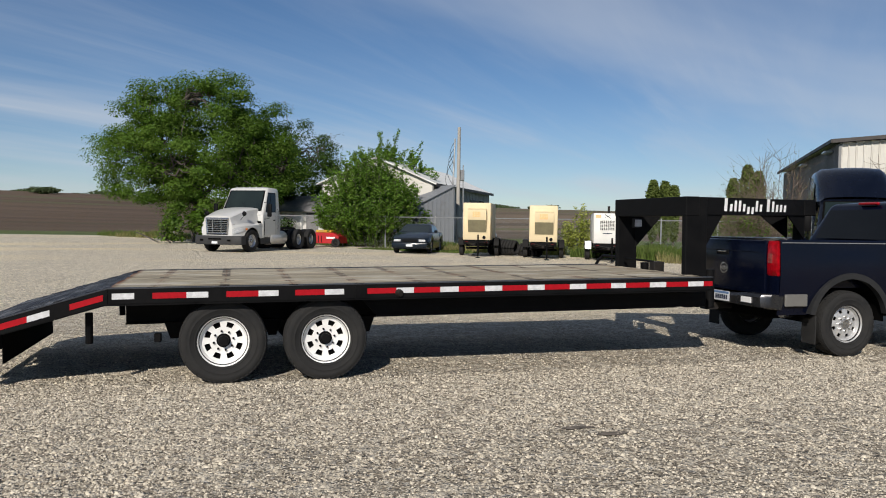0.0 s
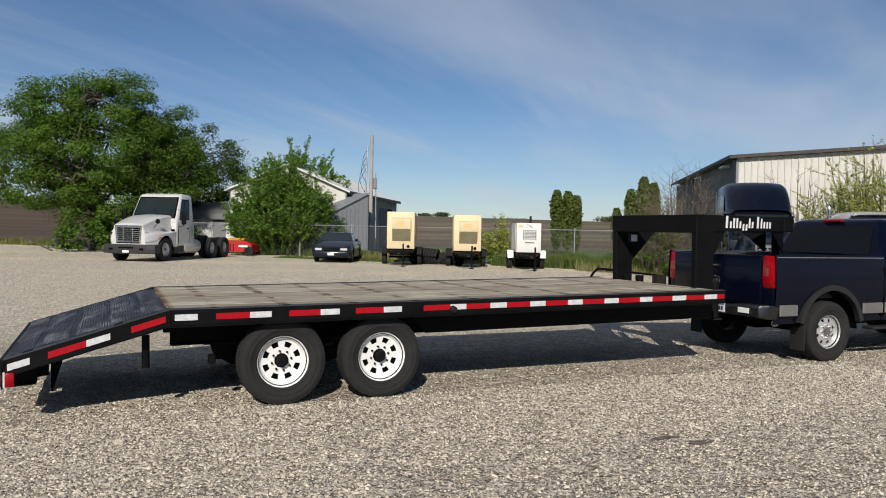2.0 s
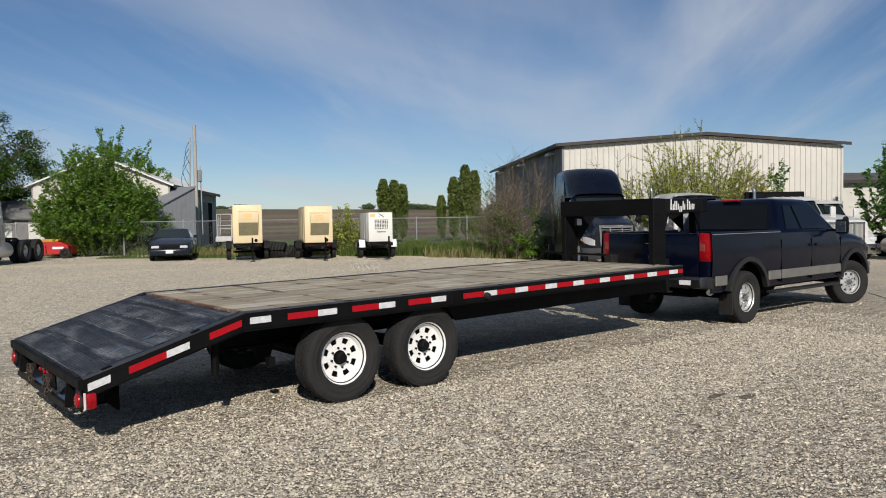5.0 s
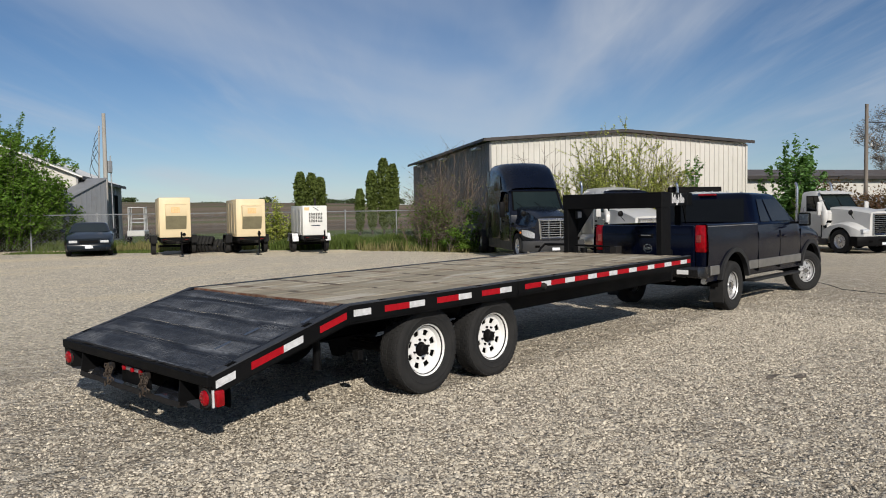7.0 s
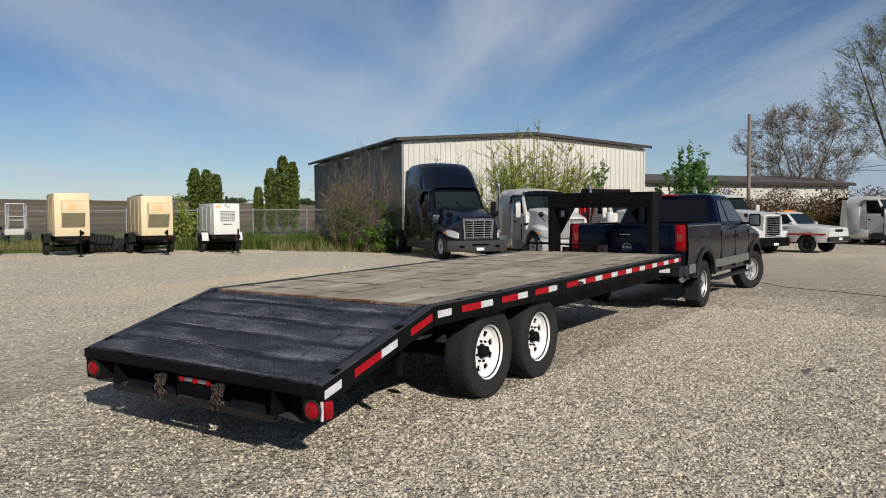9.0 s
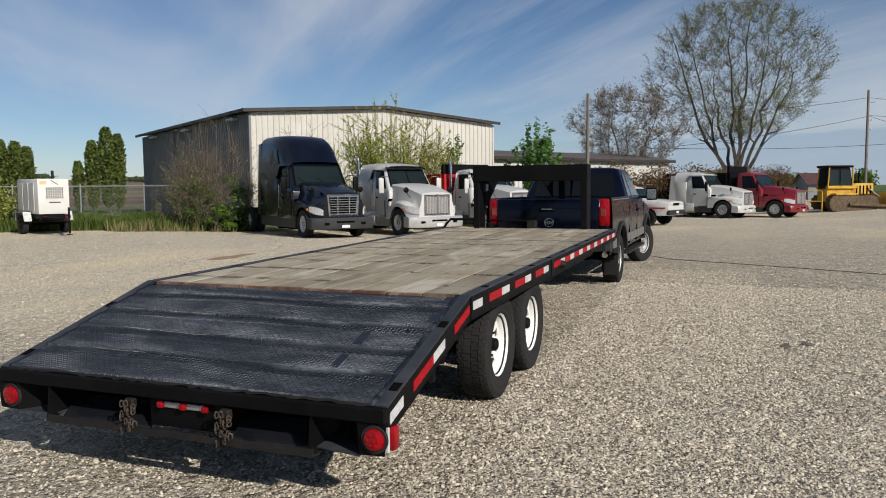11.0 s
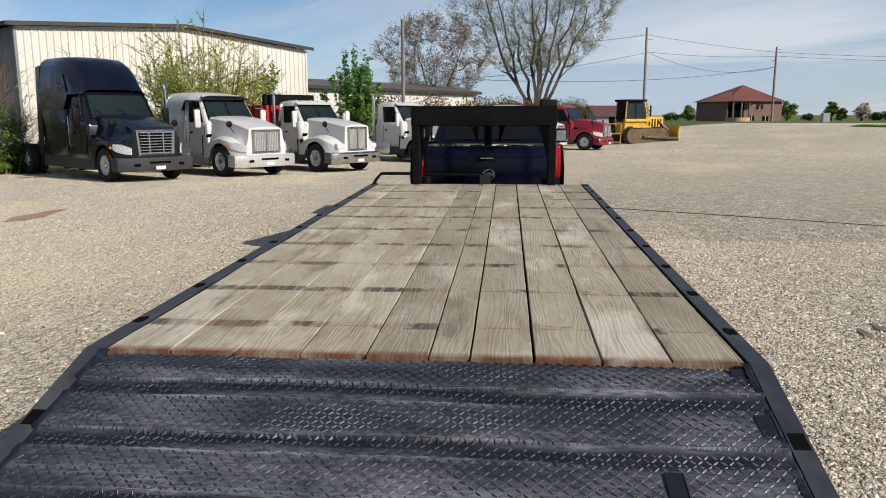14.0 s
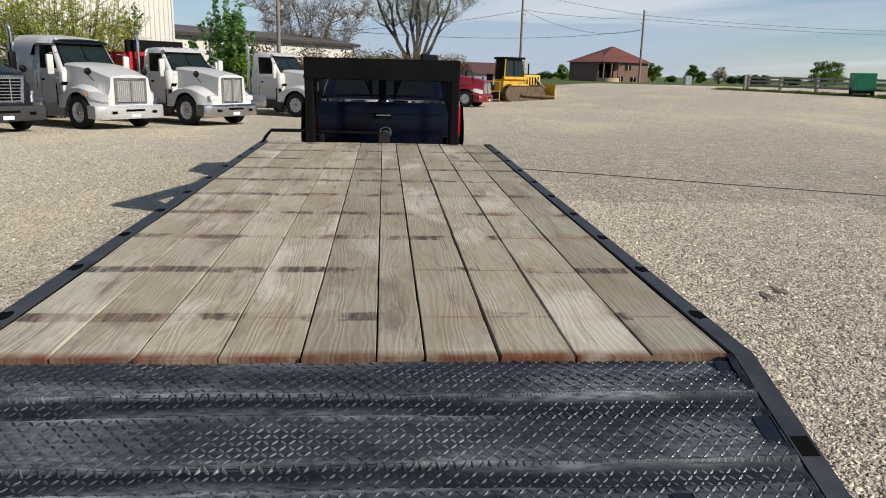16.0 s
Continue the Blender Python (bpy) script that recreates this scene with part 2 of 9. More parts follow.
shingle_grey = mat("grey_shingles", (0.20, 0.20, 0.205), 0.85, 0.0, (0.15, 0.15, 0.155), 6.0, bump=0.01, bscale=12)
shed_white = mat("peeling_white_boards", (0.68, 0.68, 0.66), 0.7, 0.0, (0.52, 0.51, 0.49), 3.0, bump=0.004, bscale=20)
shed_pale = mat("pale_grey_siding", (0.31, 0.31, 0.31), 0.6, 0.05, (0.27, 0.27, 0.27), 1.0, stain=(0.27, 0.26, 0.25), slo=0.55, shi=0.85)
shed_grey = mat("weathered_grey_siding", (0.22, 0.235, 0.26), 0.6, 0.1, (0.21, 0.22, 0.235), 1.0, stain=(0.16, 0.15, 0.15), slo=0.55, shi=0.85)
brick_red = mat("brown_brick", (0.165, 0.105, 0.082), 0.85, 0.0, (0.125, 0.08, 0.062), 3.0, island=0.12)
stone_tan = mat("tan_stone", (0.48, 0.33, 0.22), 0.85, 0.0, (0.40, 0.27, 0.18), 2.0)
shingle_red = mat("red_brown_shingles", (0.145, 0.048, 0.037), 0.85, 0.0, (0.11, 0.037, 0.029), 4.0, rand=0.08)
shed_roof = mat("brown_metal_roof", (0.105, 0.092, 0.086), 0.6, 0.0, (0.080, 0.070, 0.066), 1.5)
maroon_roof = mat("maroon_metal_roof", (0.10, 0.045, 0.045), 0.6, 0.0, (0.075, 0.035, 0.035), 2.0)
pole_pale = mat("bleached_pole_wood", (0.40, 0.38, 0.35), 0.85, 0.0, (0.29, 0.275, 0.25), 6.0, stretch=(1, 1, 0.12), bump=0.006, bscale=30)
pole_wood = mat("weathered_pole_wood", (0.23, 0.20, 0.17), 0.85, 0.0, (0.15, 0.13, 0.11), 6.0, stretch=(1, 1, 0.12), bump=0.006, bscale=30)
fence_wood = mat("grey_fence_wood", (0.33, 0.30, 0.26), 0.85, 0.0, (0.22, 0.2, 0.17), 5.0, stretch=(1, 1, 1), bump=0.005)
bark = mat("grey_brown_bark", (0.105, 0.090, 0.076), 0.9, 0.0, (0.050, 0.043, 0.038), 8.0, stretch=(1, 1, 0.3), bump=0.02, bscale=14)
bark_light = mat("pale_grey_bark", (0.22, 0.19, 0.155), 0.9, 0.0, (0.12, 0.10, 0.085), 8.0, stretch=(1, 1, 0.3), bump=0.02, bscale=14)
twig_red = mat("grey_brown_twig_bark", (0.180, 0.142, 0.112), 0.9, 0.0, (0.115, 0.084, 0.064), 5.0)
wire_dark = mat("dark_cable", (0.03, 0.03, 0.032), 0.6)


def leafmat(name, a, b, thin=0.35):
    m = mat(name, a, 0.55, 0.0, b, 0.9, lo=0.3, hi=0.7, island=0.32, spec=0.2)
    n, l = m.node_tree.nodes, m.node_tree.links
    p, out = n["Principled BSDF"], n["Material Output"]
    t = n.new("ShaderNodeBsdfTranslucent")
    src = p.inputs["Base Color"].links[0].from_socket
    g = n.new("ShaderNodeMix")
    g.data_type, g.blend_type = 'RGBA', 'MULTIPLY'
    g.inputs[0].default_value = 1.0
    l.new(src, g.inputs[6])
    g.inputs[7].default_value = (1.5, 1.7, 0.6, 1)
    l.new(g.outputs[2], t.inputs["Color"])
    x = n.new("ShaderNodeMixShader")
    x.inputs[0].default_value = thin
    l.new(p.outputs[0], x.inputs[1]), l.new(t.outputs[0], x.inputs[2]), l.new(x.outputs[0], out.inputs["Surface"])
    return m


leaf_maple = leafmat("maple_leaves", (0.058, 0.118, 0.016), (0.104, 0.170, 0.025))
leaf_dark = leafmat("dark_leaves", (0.034, 0.072, 0.014), (0.055, 0.098, 0.020))
leaf_fresh = leafmat("fresh_green_leaves", (0.078, 0.158, 0.022), (0.135, 0.225, 0.036))
leaf_ash = leafmat("young_ash_leaves", (0.072, 0.155, 0.048), (0.12, 0.215, 0.065))
leaf_yellow = leafmat("yellow_green_buds", (0.27, 0.305, 0.062), (0.39, 0.405, 0.125))
leaf_bud = leafmat("olive_buds", (0.19, 0.22, 0.075), (0.26, 0.275, 0.12))
leaf_brown = leafmat("grey_pink_buds", (0.24, 0.205, 0.175), (0.33, 0.29, 0.25), 0.1)
leaf_cedar = leafmat("cedar_foliage", (0.075, 0.105, 0.024), (0.105, 0.135, 0.032), 0.15)
leaf_far = leafmat("distant_foliage", (0.06, 0.085, 0.04), (0.075, 0.10, 0.045), 0.2)
leaf_redhedge = leafmat("reddish_hedge_leaves", (0.13, 0.066, 0.050), (0.115, 0.085, 0.045))
grass_blade = leafmat("grass_blades", (0.078, 0.122, 0.028), (0.125, 0.160, 0.046))
weed_dry = leafmat("dry_weeds", (0.26, 0.22, 0.12), (0.16, 0.17, 0.06))


def worn_by(m, dust, lo, hi, scale, strength):
    """Dust and scuffs that follow the worn crests of a surface, broken up by streaky noise."""
    n, l = m.node_tree.nodes, m.node_tree.links
    p = n["Principled BSDF"]
    src = p.inputs["Base Color"].links[0].from_socket
    at_ = n.new("ShaderNodeAttribute")
    at_.attribute_name = "wear"
    tc = n.new("ShaderNodeTexCoord")
    mp = n.new("ShaderNodeMapping")
    mp.inputs["Scale"].default_value = (4.5, 1.0, 4.5)
    l.new(tc.outputs["Object"], mp.inputs[0])
    fac = at_.outputs["Fac"]
    for sc, a, z, floor_ in ((scale, lo, hi, 0.20), (scale * 14, 0.25, 0.60, 0.0)):
        t = n.new("ShaderNodeTexNoise")
        t.inputs["Scale"].default_value, t.inputs["Detail"].default_value = sc, 6.0
        l.new(mp.outputs[0], t.inputs["Vector"])
        r = n.new("ShaderNodeMapRange")
        r.inputs["From Min"].default_value, r.inputs["From Max"].default_value = a, z
        r.inputs["To Min"].default_value = floor_
        l.new(t.outputs["Fac"], r.inputs["Value"])
        x = n.new("ShaderNodeMath")
        x.operation = 'MULTIPLY'
        l.new(fac, x.inputs[0]), l.new(r.outputs[0], x.inputs[1])
        fac = x.outputs[0]
    x = n.new("ShaderNodeMath")
    x.operation = 'MULTIPLY'
    l.new(fac, x.inputs[0])
    x.inputs[1].default_value = strength
    g = n.new("ShaderNodeMix")
    g.data_type = 'RGBA'
    l.new(x.outputs[0], g.inputs[0]), l.new(src, g.inputs[6])
    g.inputs[7].default_value = (*dust, 1)
    l.new(g.outputs[2], p.inputs["Base Color"])


worn_by(plate_black, (0.28, 0.30, 0.335), 0.47, 0.66, 1.6, 0.72)


# ---------- mesh helpers ----------
def bm_obj(name, bm, material=None, smooth=None):
    me = bpy.data.meshes.new(name)
    bm.normal_update()
    bm.to_mesh(me)
    bm.free()
    if material:
        me.materials.append(material)
    if smooth:
        me.shade_smooth()
        me.set_sharp_from_angle(angle=radians(smooth))
    return new(name, me)


def part(name, bm, material, parent, label="", smooth=35):
    ob = bm_obj(name, bm, material, smooth)
    ob.parent = parent
    if label:
        ob["label"] = label
    return ob


def thing(name, m, label, category, group="", kind=""):
    e = new(name)
    e.empty_display_size = 0.3
    e.matrix_world = m
    return tagged(e, label, category, group, kind)


def B():
    return bmesh.new()


def box(bm, lo, hi, bevel=0.0, m=None, seg=1):
    """A block between two corners, with bevelled edges."""
    c = [(a + b) / 2 for a, b in zip(lo, hi)]
    s = [abs(b - a) for a, b in zip(lo, hi)]
    t = Matrix.Translation(c) @ Matrix.Diagonal((*s, 1))
    r = bmesh.ops.create_cube(bm, size=1.0, matrix=t)
    vs = r["verts"]
    if bevel:
        es = list({e for v in vs for e in v.link_edges})
        rr = bmesh.ops.bevel(bm, geom=es, offset=min(bevel, min(s) * 0.45), segments=seg, affect='EDGES', profile=0.5)
        vs = list({v for f in rr["faces"] for v in f.verts} | {v for v in vs if v.is_valid})
    if m is not None:
        bmesh.ops.transform(bm, matrix=m, verts=vs)
    return vs


def prism(bm, poly, axis, lo, hi, m=None):
    """A flat polygon drawn out along an axis. poly: pairs in the other two axes, in cyclic order (y,z), (x,z) or (x,y)."""
    def at(p, h):
        return {'x': (h, p[0], p[1]), 'y': (p[0], h, p[1]), 'z': (p[0], p[1], h)}[axis]
    a = [bm.verts.new(at(p, lo)) for p in poly]
    b = [bm.verts.new(at(p, hi)) for p in poly]
    fs = [bm.faces.new(a), bm.faces.new(b[::-1])]
    k = len(poly)
    for i in range(k):
        fs.append(bm.faces.new((a[i], b[i], b[(i + 1) % k], a[(i + 1) % k])))
    bmesh.ops.recalc_face_normals(bm, faces=fs)
    if m is not None:
        bmesh.ops.transform(bm, matrix=m, verts=a + b)
    return a + b


def rings(bm, loops, closed=True, cap=True):
    """Skins a row of point loops of equal length."""
    vs = [[bm.verts.new(p) for p in lp] for lp in loops]
    k = len(vs[0])
    fs = []
    for a, b in zip(vs, vs[1:]):
        for i in range(k if closed else k - 1):
            j = (i + 1) % k
            try:
                fs.append(bm.faces.new((a[i], a[j], b[j], b[i])))
            except ValueError:
                pass
    if cap and closed:
        fs.append(bm.faces.new(vs[0][::-1]))
        fs.append(bm.faces.new(vs[-1]))
    bmesh.ops.recalc_face_normals(bm, faces=fs)
    return vs


def lathe(bm, prof, seg=24, m=None, cap=True):
    """Turns a profile of (radius, height) about the y axis."""
    loops = [[(r * math.cos(2 * math.pi * i / seg), h, r * math.sin(2 * math.pi * i / seg)) for i in range(seg)] for r, h in prof]
    vs = rings(bm, loops, True, cap)
    if m is not None:
        bmesh.ops.transform(bm, matrix=m, verts=[v for lp in vs for v in lp])
    return vs


def tube(bm, p, q, r, seg=6, r2=None):
    p, q = Vector(p), Vector(q)
    d = (q - p).normalized()
    a = d.orthogonal().normalized()
    b = d.cross(a)
    r2 = r if r2 is None else r2
    loops = [[o + (a * math.cos(2 * math.pi * i / seg) + b * math.sin(2 * math.pi * i / seg)) * rr for i in range(seg)] for o, rr in ((p, r), (q, r2))]
    return rings(bm, loops)


def pipe(bm, pts, r, seg=6):
    """A round bar along a row of points."""
    pts = [Vector(p) for p in pts]
    loops = []
    for i, p in enumerate(pts):
        d = (pts[min(i + 1, len(pts) - 1)] - pts[max(i - 1, 0)]).normalized()
        a = d.cross(Vector((0.13, 0.21, 0.97))).normalized()
        b = d.cross(a)
        loops.append([p + (a * math.cos(2 * math.pi * k / seg) + b * math.sin(2 * math.pi * k / seg)) * r for k in range(seg)])
    return rings(bm, loops)


def slab(bm, pts, t):
    """A flat panel with thickness: a polygon and its copy pushed along its normal."""
    pts = [Vector(p) for p in pts]
    n = (pts[1] - pts[0]).cross(pts[2] - pts[0]).normalized() * t
    a, b = [bm.verts.new(p) for p in pts], [bm.verts.new(p + n) for p in pts]
    k = len(pts)
    fs = [bm.faces.new(a[::-1]), bm.faces.new(b)]
    for i in range(k):
        fs.append(bm.faces.new((a[i], a[(i + 1) % k], b[(i + 1) % k], b[i])))
    bmesh.ops.recalc_face_normals(bm, faces=fs)


def shell(bm, stations):
    """A body skin from cross sections: (x, [(y, z), ...]) from the lower edge up to the middle line, mirrored."""
    loops = []
    for x, prof in stations:
        left = [(x, y, z) for y, z in prof]
        right = [(x, -y, z) for y, z in prof[:-1]][::-1]
        loops.append(left + right)
    return rings(bm, loops, closed=False)


def cloud_mesh(name, verts, faces, material, parent=None, kind="", label="", category=""):
    me = bpy.data.meshes.new(name)
    me.from_pydata(verts, [], faces)
    me.materials.append(material)
    ob = new(name, me)
    if parent:
        ob.parent = parent
    return tagged(ob, label, category, "", kind)

# ---------- ground ----------
LOT = [(-90, 74), (-9, 66), (1, 55), (7, 46), (12.5, 39), (17.2, 31.2), (18.6, 27.4), (24, 24.2), (29, 23.2), (38, 15.5), (50, 12), (66, 6), (80, 2), (84, -8),
       (82, -32), (76, -50), (70, -62), (20, -90), (-90, -90)]
SOIL = [(-2000, 84), (-12, 78), (8, 74), (30, 66), (48, 60), (70, 56), (130, 60), (400, 150), (2000, 500), (2000, 2400), (-2000, 2400)]


def edge_distance(px, py, poly):
    """Signed distance to a polygon's outline, above zero inside."""
    best = np.full(px.shape, 1e9)
    inside = np.zeros(px.shape, bool)
    for (ax, ay), (bx, by) in zip(poly, poly[1:] + poly[:1]):
        dx, dy = bx - ax, by - ay
        t = np.clip(((px - ax) * dx + (py - ay) * dy) / (dx * dx + dy * dy), 0, 1)
        best = np.minimum(best, np.hypot(px - ax - t * dx, py - ay - t * dy))
        cross = ((ay > py) != (by > py)) & (px < dx * (py - ay) / (dy if dy else 1e-9) + ax)
        inside ^= cross
    return np.where(inside, best, -best)


def land(px, py):
    """Height of the ground: level yard, fields that rise slowly to the north."""
    px, py = np.asarray(px, float), np.asarray(py, float)
    r = np.hypot(px, py) + 1e-6
    w = np.clip((py / r - 0.30) / 0.55, 0, 1)
    w = w * w * (3 - 2 * w)
    left = np.clip(0.75 - px / r * 0.9, 0, 1)
    s = np.clip((r - 62) / 420, 0, 1)
    s = s * s * (3 - 2 * s)
    e = np.clip((px - 28) / 14, 0, 1) * np.clip((-py - 5) / 13, 0, 1) * np.clip((260 + py) / 120, 0, 1)
    def ease(a):
        a = np.clip(a, 0, 1)
        return a * a * (3 - 2 * a)
    fall = 0.46 * (1 - np.exp(-np.clip(px - 10.8, 0, None) / 12)) * ease((30 - py) / 6) * ease((py + 9) / 12) * ease((86 - px) / 30)
    return s * w * (7.5 + 7.0 * left) + 0.8 * e * e * (3 - 2 * e) - fall


def make_ground():
    fine = np.arange(-30, 62, 1.0)
    out = 62 * 1.16 ** np.arange(0, 26)
    xs = np.concatenate([-(out[::-1] - 32), fine, out])
    ys = np.concatenate([-(out[::-1] - 32), fine, np.arange(62, 100, 2.0), 100 * 1.13 ** np.arange(0, 27)])
    X, Y = np.meshgrid(xs, ys)
    Z = land(X, Y)
    nx, ny = len(xs), len(ys)
    verts = np.stack([X.ravel(), Y.ravel(), Z.ravel()], 1).tolist()
    faces = [(j * nx + i, j * nx + i + 1, (j + 1) * nx + i + 1, (j + 1) * nx + i) for j in range(ny - 1) for i in range(nx - 1)]
    me = bpy.data.meshes.new("ground")
    me.from_pydata(verts, [], faces)
    for nm, poly in (("lot_edge", LOT), ("soil_edge", SOIL)):
        a = me.attributes.new(nm, 'FLOAT', 'POINT')
        a.data.foreach_set("value", edge_distance(X.ravel(), Y.ravel(), poly))
    # paler with distance: stands for sun scattered back off the far gravel
    a = me.attributes.new("far_pale", 'FLOAT', 'POINT')
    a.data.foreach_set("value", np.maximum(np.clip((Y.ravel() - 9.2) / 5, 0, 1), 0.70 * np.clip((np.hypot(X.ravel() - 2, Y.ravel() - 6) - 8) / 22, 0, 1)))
    me.shade_smooth()
    m = bpy.data.materials.new("yard_and_fields")
    m.use_nodes = True
    n, l = m.node_tree.nodes, m.node_tree.links
    b = n["Principled BSDF"]
    b.inputs["Specular IOR Level"].default_value = 0.25
    tc = n.new("ShaderNodeTexCoord").outputs["Object"]

    def nz(s, d=5.0, stretch=None):
        v = tc
        if stretch:
            mp = n.new("ShaderNodeMapping")
            mp.inputs["Scale"].default_value, mp.inputs["Rotation"].default_value = stretch[:3], (0, 0, radians(stretch[3]))
            l.new(tc, mp.inputs[0])
            v = mp.outputs[0]
        t = n.new("ShaderNodeTexNoise")
        t.inputs["Scale"].default_value, t.inputs["Detail"].default_value = s, d
        l.new(v, t.inputs["Vector"])
        return t.outputs["Fac"]

    def ramp(src, lo, hi, a=0.0, z=1.0):
        r = n.new("ShaderNodeMapRange")
        r.inputs["From Min"].default_value, r.inputs["From Max"].default_value = lo, hi
        r.inputs["To Min"].default_value, r.inputs["To Max"].default_value = a, z
        l.new(src, r.inputs["Value"])
        return r.outputs[0]

    def mix(f, a, c, mode='MIX'):
        x = n.new("ShaderNodeMix")
        x.data_type, x.blend_type = 'RGBA', mode
        for s, v in ((x.inputs[0], f), (x.inputs[6], a), (x.inputs[7], c)):
            if isinstance(v, (int, float)):
                s.default_value = v
            elif isinstance(v, tuple):
                s.default_value = (*v, 1)
            else:
                l.new(v, s)
        return x.outputs[2]

    def attr(nm):
        t = n.new("ShaderNodeAttribute")
        t.attribute_name = nm
        return t.outputs["Fac"]

    def add(a, c, k=1.0):
        t = n.new("ShaderNodeMath")
        t.operation = 'MULTIPLY_ADD'
        l.new(c, t.inputs[0])
        t.inputs[1].default_value = k
        l.new(a, t.inputs[2])
        return t.outputs[0]

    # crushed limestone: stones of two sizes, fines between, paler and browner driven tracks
    vor = n.new("ShaderNodeTexVoronoi")
    vor.inputs["Scale"].default_value = 58.0
    l.new(tc, vor.inputs["Vector"])
    vor2 = n.new("ShaderNodeTexVoronoi")
    vor2.inputs["Scale"].default_value = 125.0
    l.new(tc, vor2.inputs["Vector"])
    sepc = n.new("ShaderNodeSeparateColor")
    l.new(vor.outputs["Color"], sepc.inputs[0])
    stone = mix(ramp(sepc.outputs[0], 0.0, 1.0), (0.37, 0.325, 0.25), (0.80, 0.725, 0.595))
    stone = mix(ramp(vor.outputs["Distance"], 0.34, 0.74), stone, (0.215, 0.185, 0.142))
    vor3 = n.new("ShaderNodeTexVoronoi")
    vor3.inputs["Scale"].default_value = 21.0
    l.new(tc, vor3.inputs["Vector"])
    sep3 = n.new("ShaderNodeSeparateColor")
    l.new(vor3.outputs["Color"], sep3.inputs[0])
    big = nz(0.16, 6.0, (1.0, 0.35, 1.0, -20))
    stone = mix(ramp(big, 0.45, 0.72, 0.0, 0.45), stone, (0.55, 0.49, 0.385))
    stone = mix(ramp(nz(0.6, 5.0), 0.58, 0.80, 0.0, 0.28), stone, (0.36, 0.30, 0.22))
    # far gravel lightened: pale fines plus backscattered sun put into the colour
    stone = mix(ramp(attr("far_pale"), 0.0, 1.0, 0.0, 0.90), stone, (0.92, 0.825, 0.645))
    # cobbles among the chips: each one its own shade, with a dark joint
    shade = n.new("ShaderNodeCombineColor")
    for q in range(3):
        l.new(ramp(sep3.outputs[1], 0.0, 1.0, 0.76, 1.24), shade.inputs[q])
    stone = mix(1.0, stone, shade.outputs[0], 'MULTIPLY')
    stone = mix(ramp(vor3.outputs["Distance"], 0.42, 0.70, 0.0, 0.5), stone, (0.20, 0.17, 0.128))
    speck = nz(9.0, 3.0)
    stone = mix(ramp(speck, 0.50, 0.66, 0.0, 0.26), stone, (0.25, 0.212, 0.16))
    stone = mix(ramp(nz(16.0, 2.0), 0.54, 0.68, 0.0, 0.6), stone, (0.68, 0.635, 0.555))
    stone = mix(ramp(nz(4.5, 6.0), 0.53, 0.64, 0.0, 0.5), stone, (0.74, 0.68, 0.57))
    stone = mix(ramp(nz(3.2, 5.0, (1.0, 2.6, 1.0, 25)), 0.47, 0.62, 0.0, 0.20), stone, (0.33, 0.275, 0.20))
    stone = mix(ramp(nz(7.0, 8.0), 0.48, 0.62, 0.0, 0.24), stone, (0.33, 0.275, 0.205))
    stone = mix(ramp(nz(2.2, 4.0), 0.5, 0.72, 0.0, 0.22), stone, (0.33, 0.28, 0.21))
    # yellow clay fines worked up by wheels, off the near yard
    clay = n.new("ShaderNodeMath")
    clay.operation = 'MULTIPLY'
    l.new(ramp(nz(0.22, 5.0, (0.45, 1.0, 1, 35)), 0.50, 0.66, 0.0, 0.75), clay.inputs[0])
    l.new(attr("far_pale"), clay.inputs[1])
    stone = mix(clay.outputs[0], stone, (0.84, 0.72, 0.49))
    grass = mix(ramp(nz(0.5, 6.0), 0.35, 0.65), (0.075, 0.115, 0.030), (0.12, 0.16, 0.045))
    grass = mix(ramp(nz(3.0, 6.0), 0.5, 0.75, 0.0, 0.6), grass, (0.17, 0.16, 0.075))
    soil = mix(ramp(nz(0.03, 6.0, (0.35, 2.2, 1, 12)), 0.38, 0.62), (0.092, 0.062, 0.042), (0.135, 0.095, 0.063))
    soil = mix(ramp(nz(0.012, 4.0, (0.5, 3.0, 1, 8)), 0.56, 0.66, 0.0, 0.75), soil, (0.105, 0.115, 0.05))
    # strip-cropped land to the north-east: stubble, pale tilth and green cover in long bands
    sx_ = n.new("ShaderNodeSeparateXYZ")
    l.new(tc, sx_.inputs[0])
    strips = mix(ramp(nz(0.011, 3.0, (0.35, 3.4, 1, -28)), 0.44, 0.56), (0.19, 0.145, 0.098), (0.110, 0.082, 0.058))
    strips = mix(ramp(nz(0.016, 3.0, (0.30, 3.0, 1, -30)), 0.57, 0.62, 0.0, 0.85), strips, (0.10, 0.125, 0.042))
    soil = mix(ramp(sx_.outputs[0], 8.0, 34.0), soil, strips)
    wob = ramp(nz(0.35, 5.0), 0.0, 1.0, -1.6, 1.6)
    is_lot = ramp(add(attr("lot_edge"), wob), -0.35, 0.45)
    is_soil = ramp(add(attr("soil_edge"), wob), -0.8, 0.8)
    col = mix(is_soil, grass, soil)
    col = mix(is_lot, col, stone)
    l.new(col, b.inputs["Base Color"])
    b.inputs["Roughness"].default_value = 0.9
    bp = n.new("ShaderNodeBump")
    bp.inputs["Strength"].default_value, bp.inputs["Distance"].default_value = 1.0, 0.016
    inv = n.new("ShaderNodeMath")
    inv.operation = 'MULTIPLY_ADD'
    l.new(vor.outputs["Distance"], inv.inputs[0])
    inv.inputs[1].default_value = -1.0
    l.new(ramp(vor2.outputs["Distance"], 0, 1, 0.4, 0.0), inv.inputs[2])
    l.new(inv.outputs[0], bp.inputs["Height"])
    b2 = n.new("ShaderNodeBump")
    b2.inputs["Strength"].default_value, b2.inputs["Distance"].default_value = 0.9, 0.06
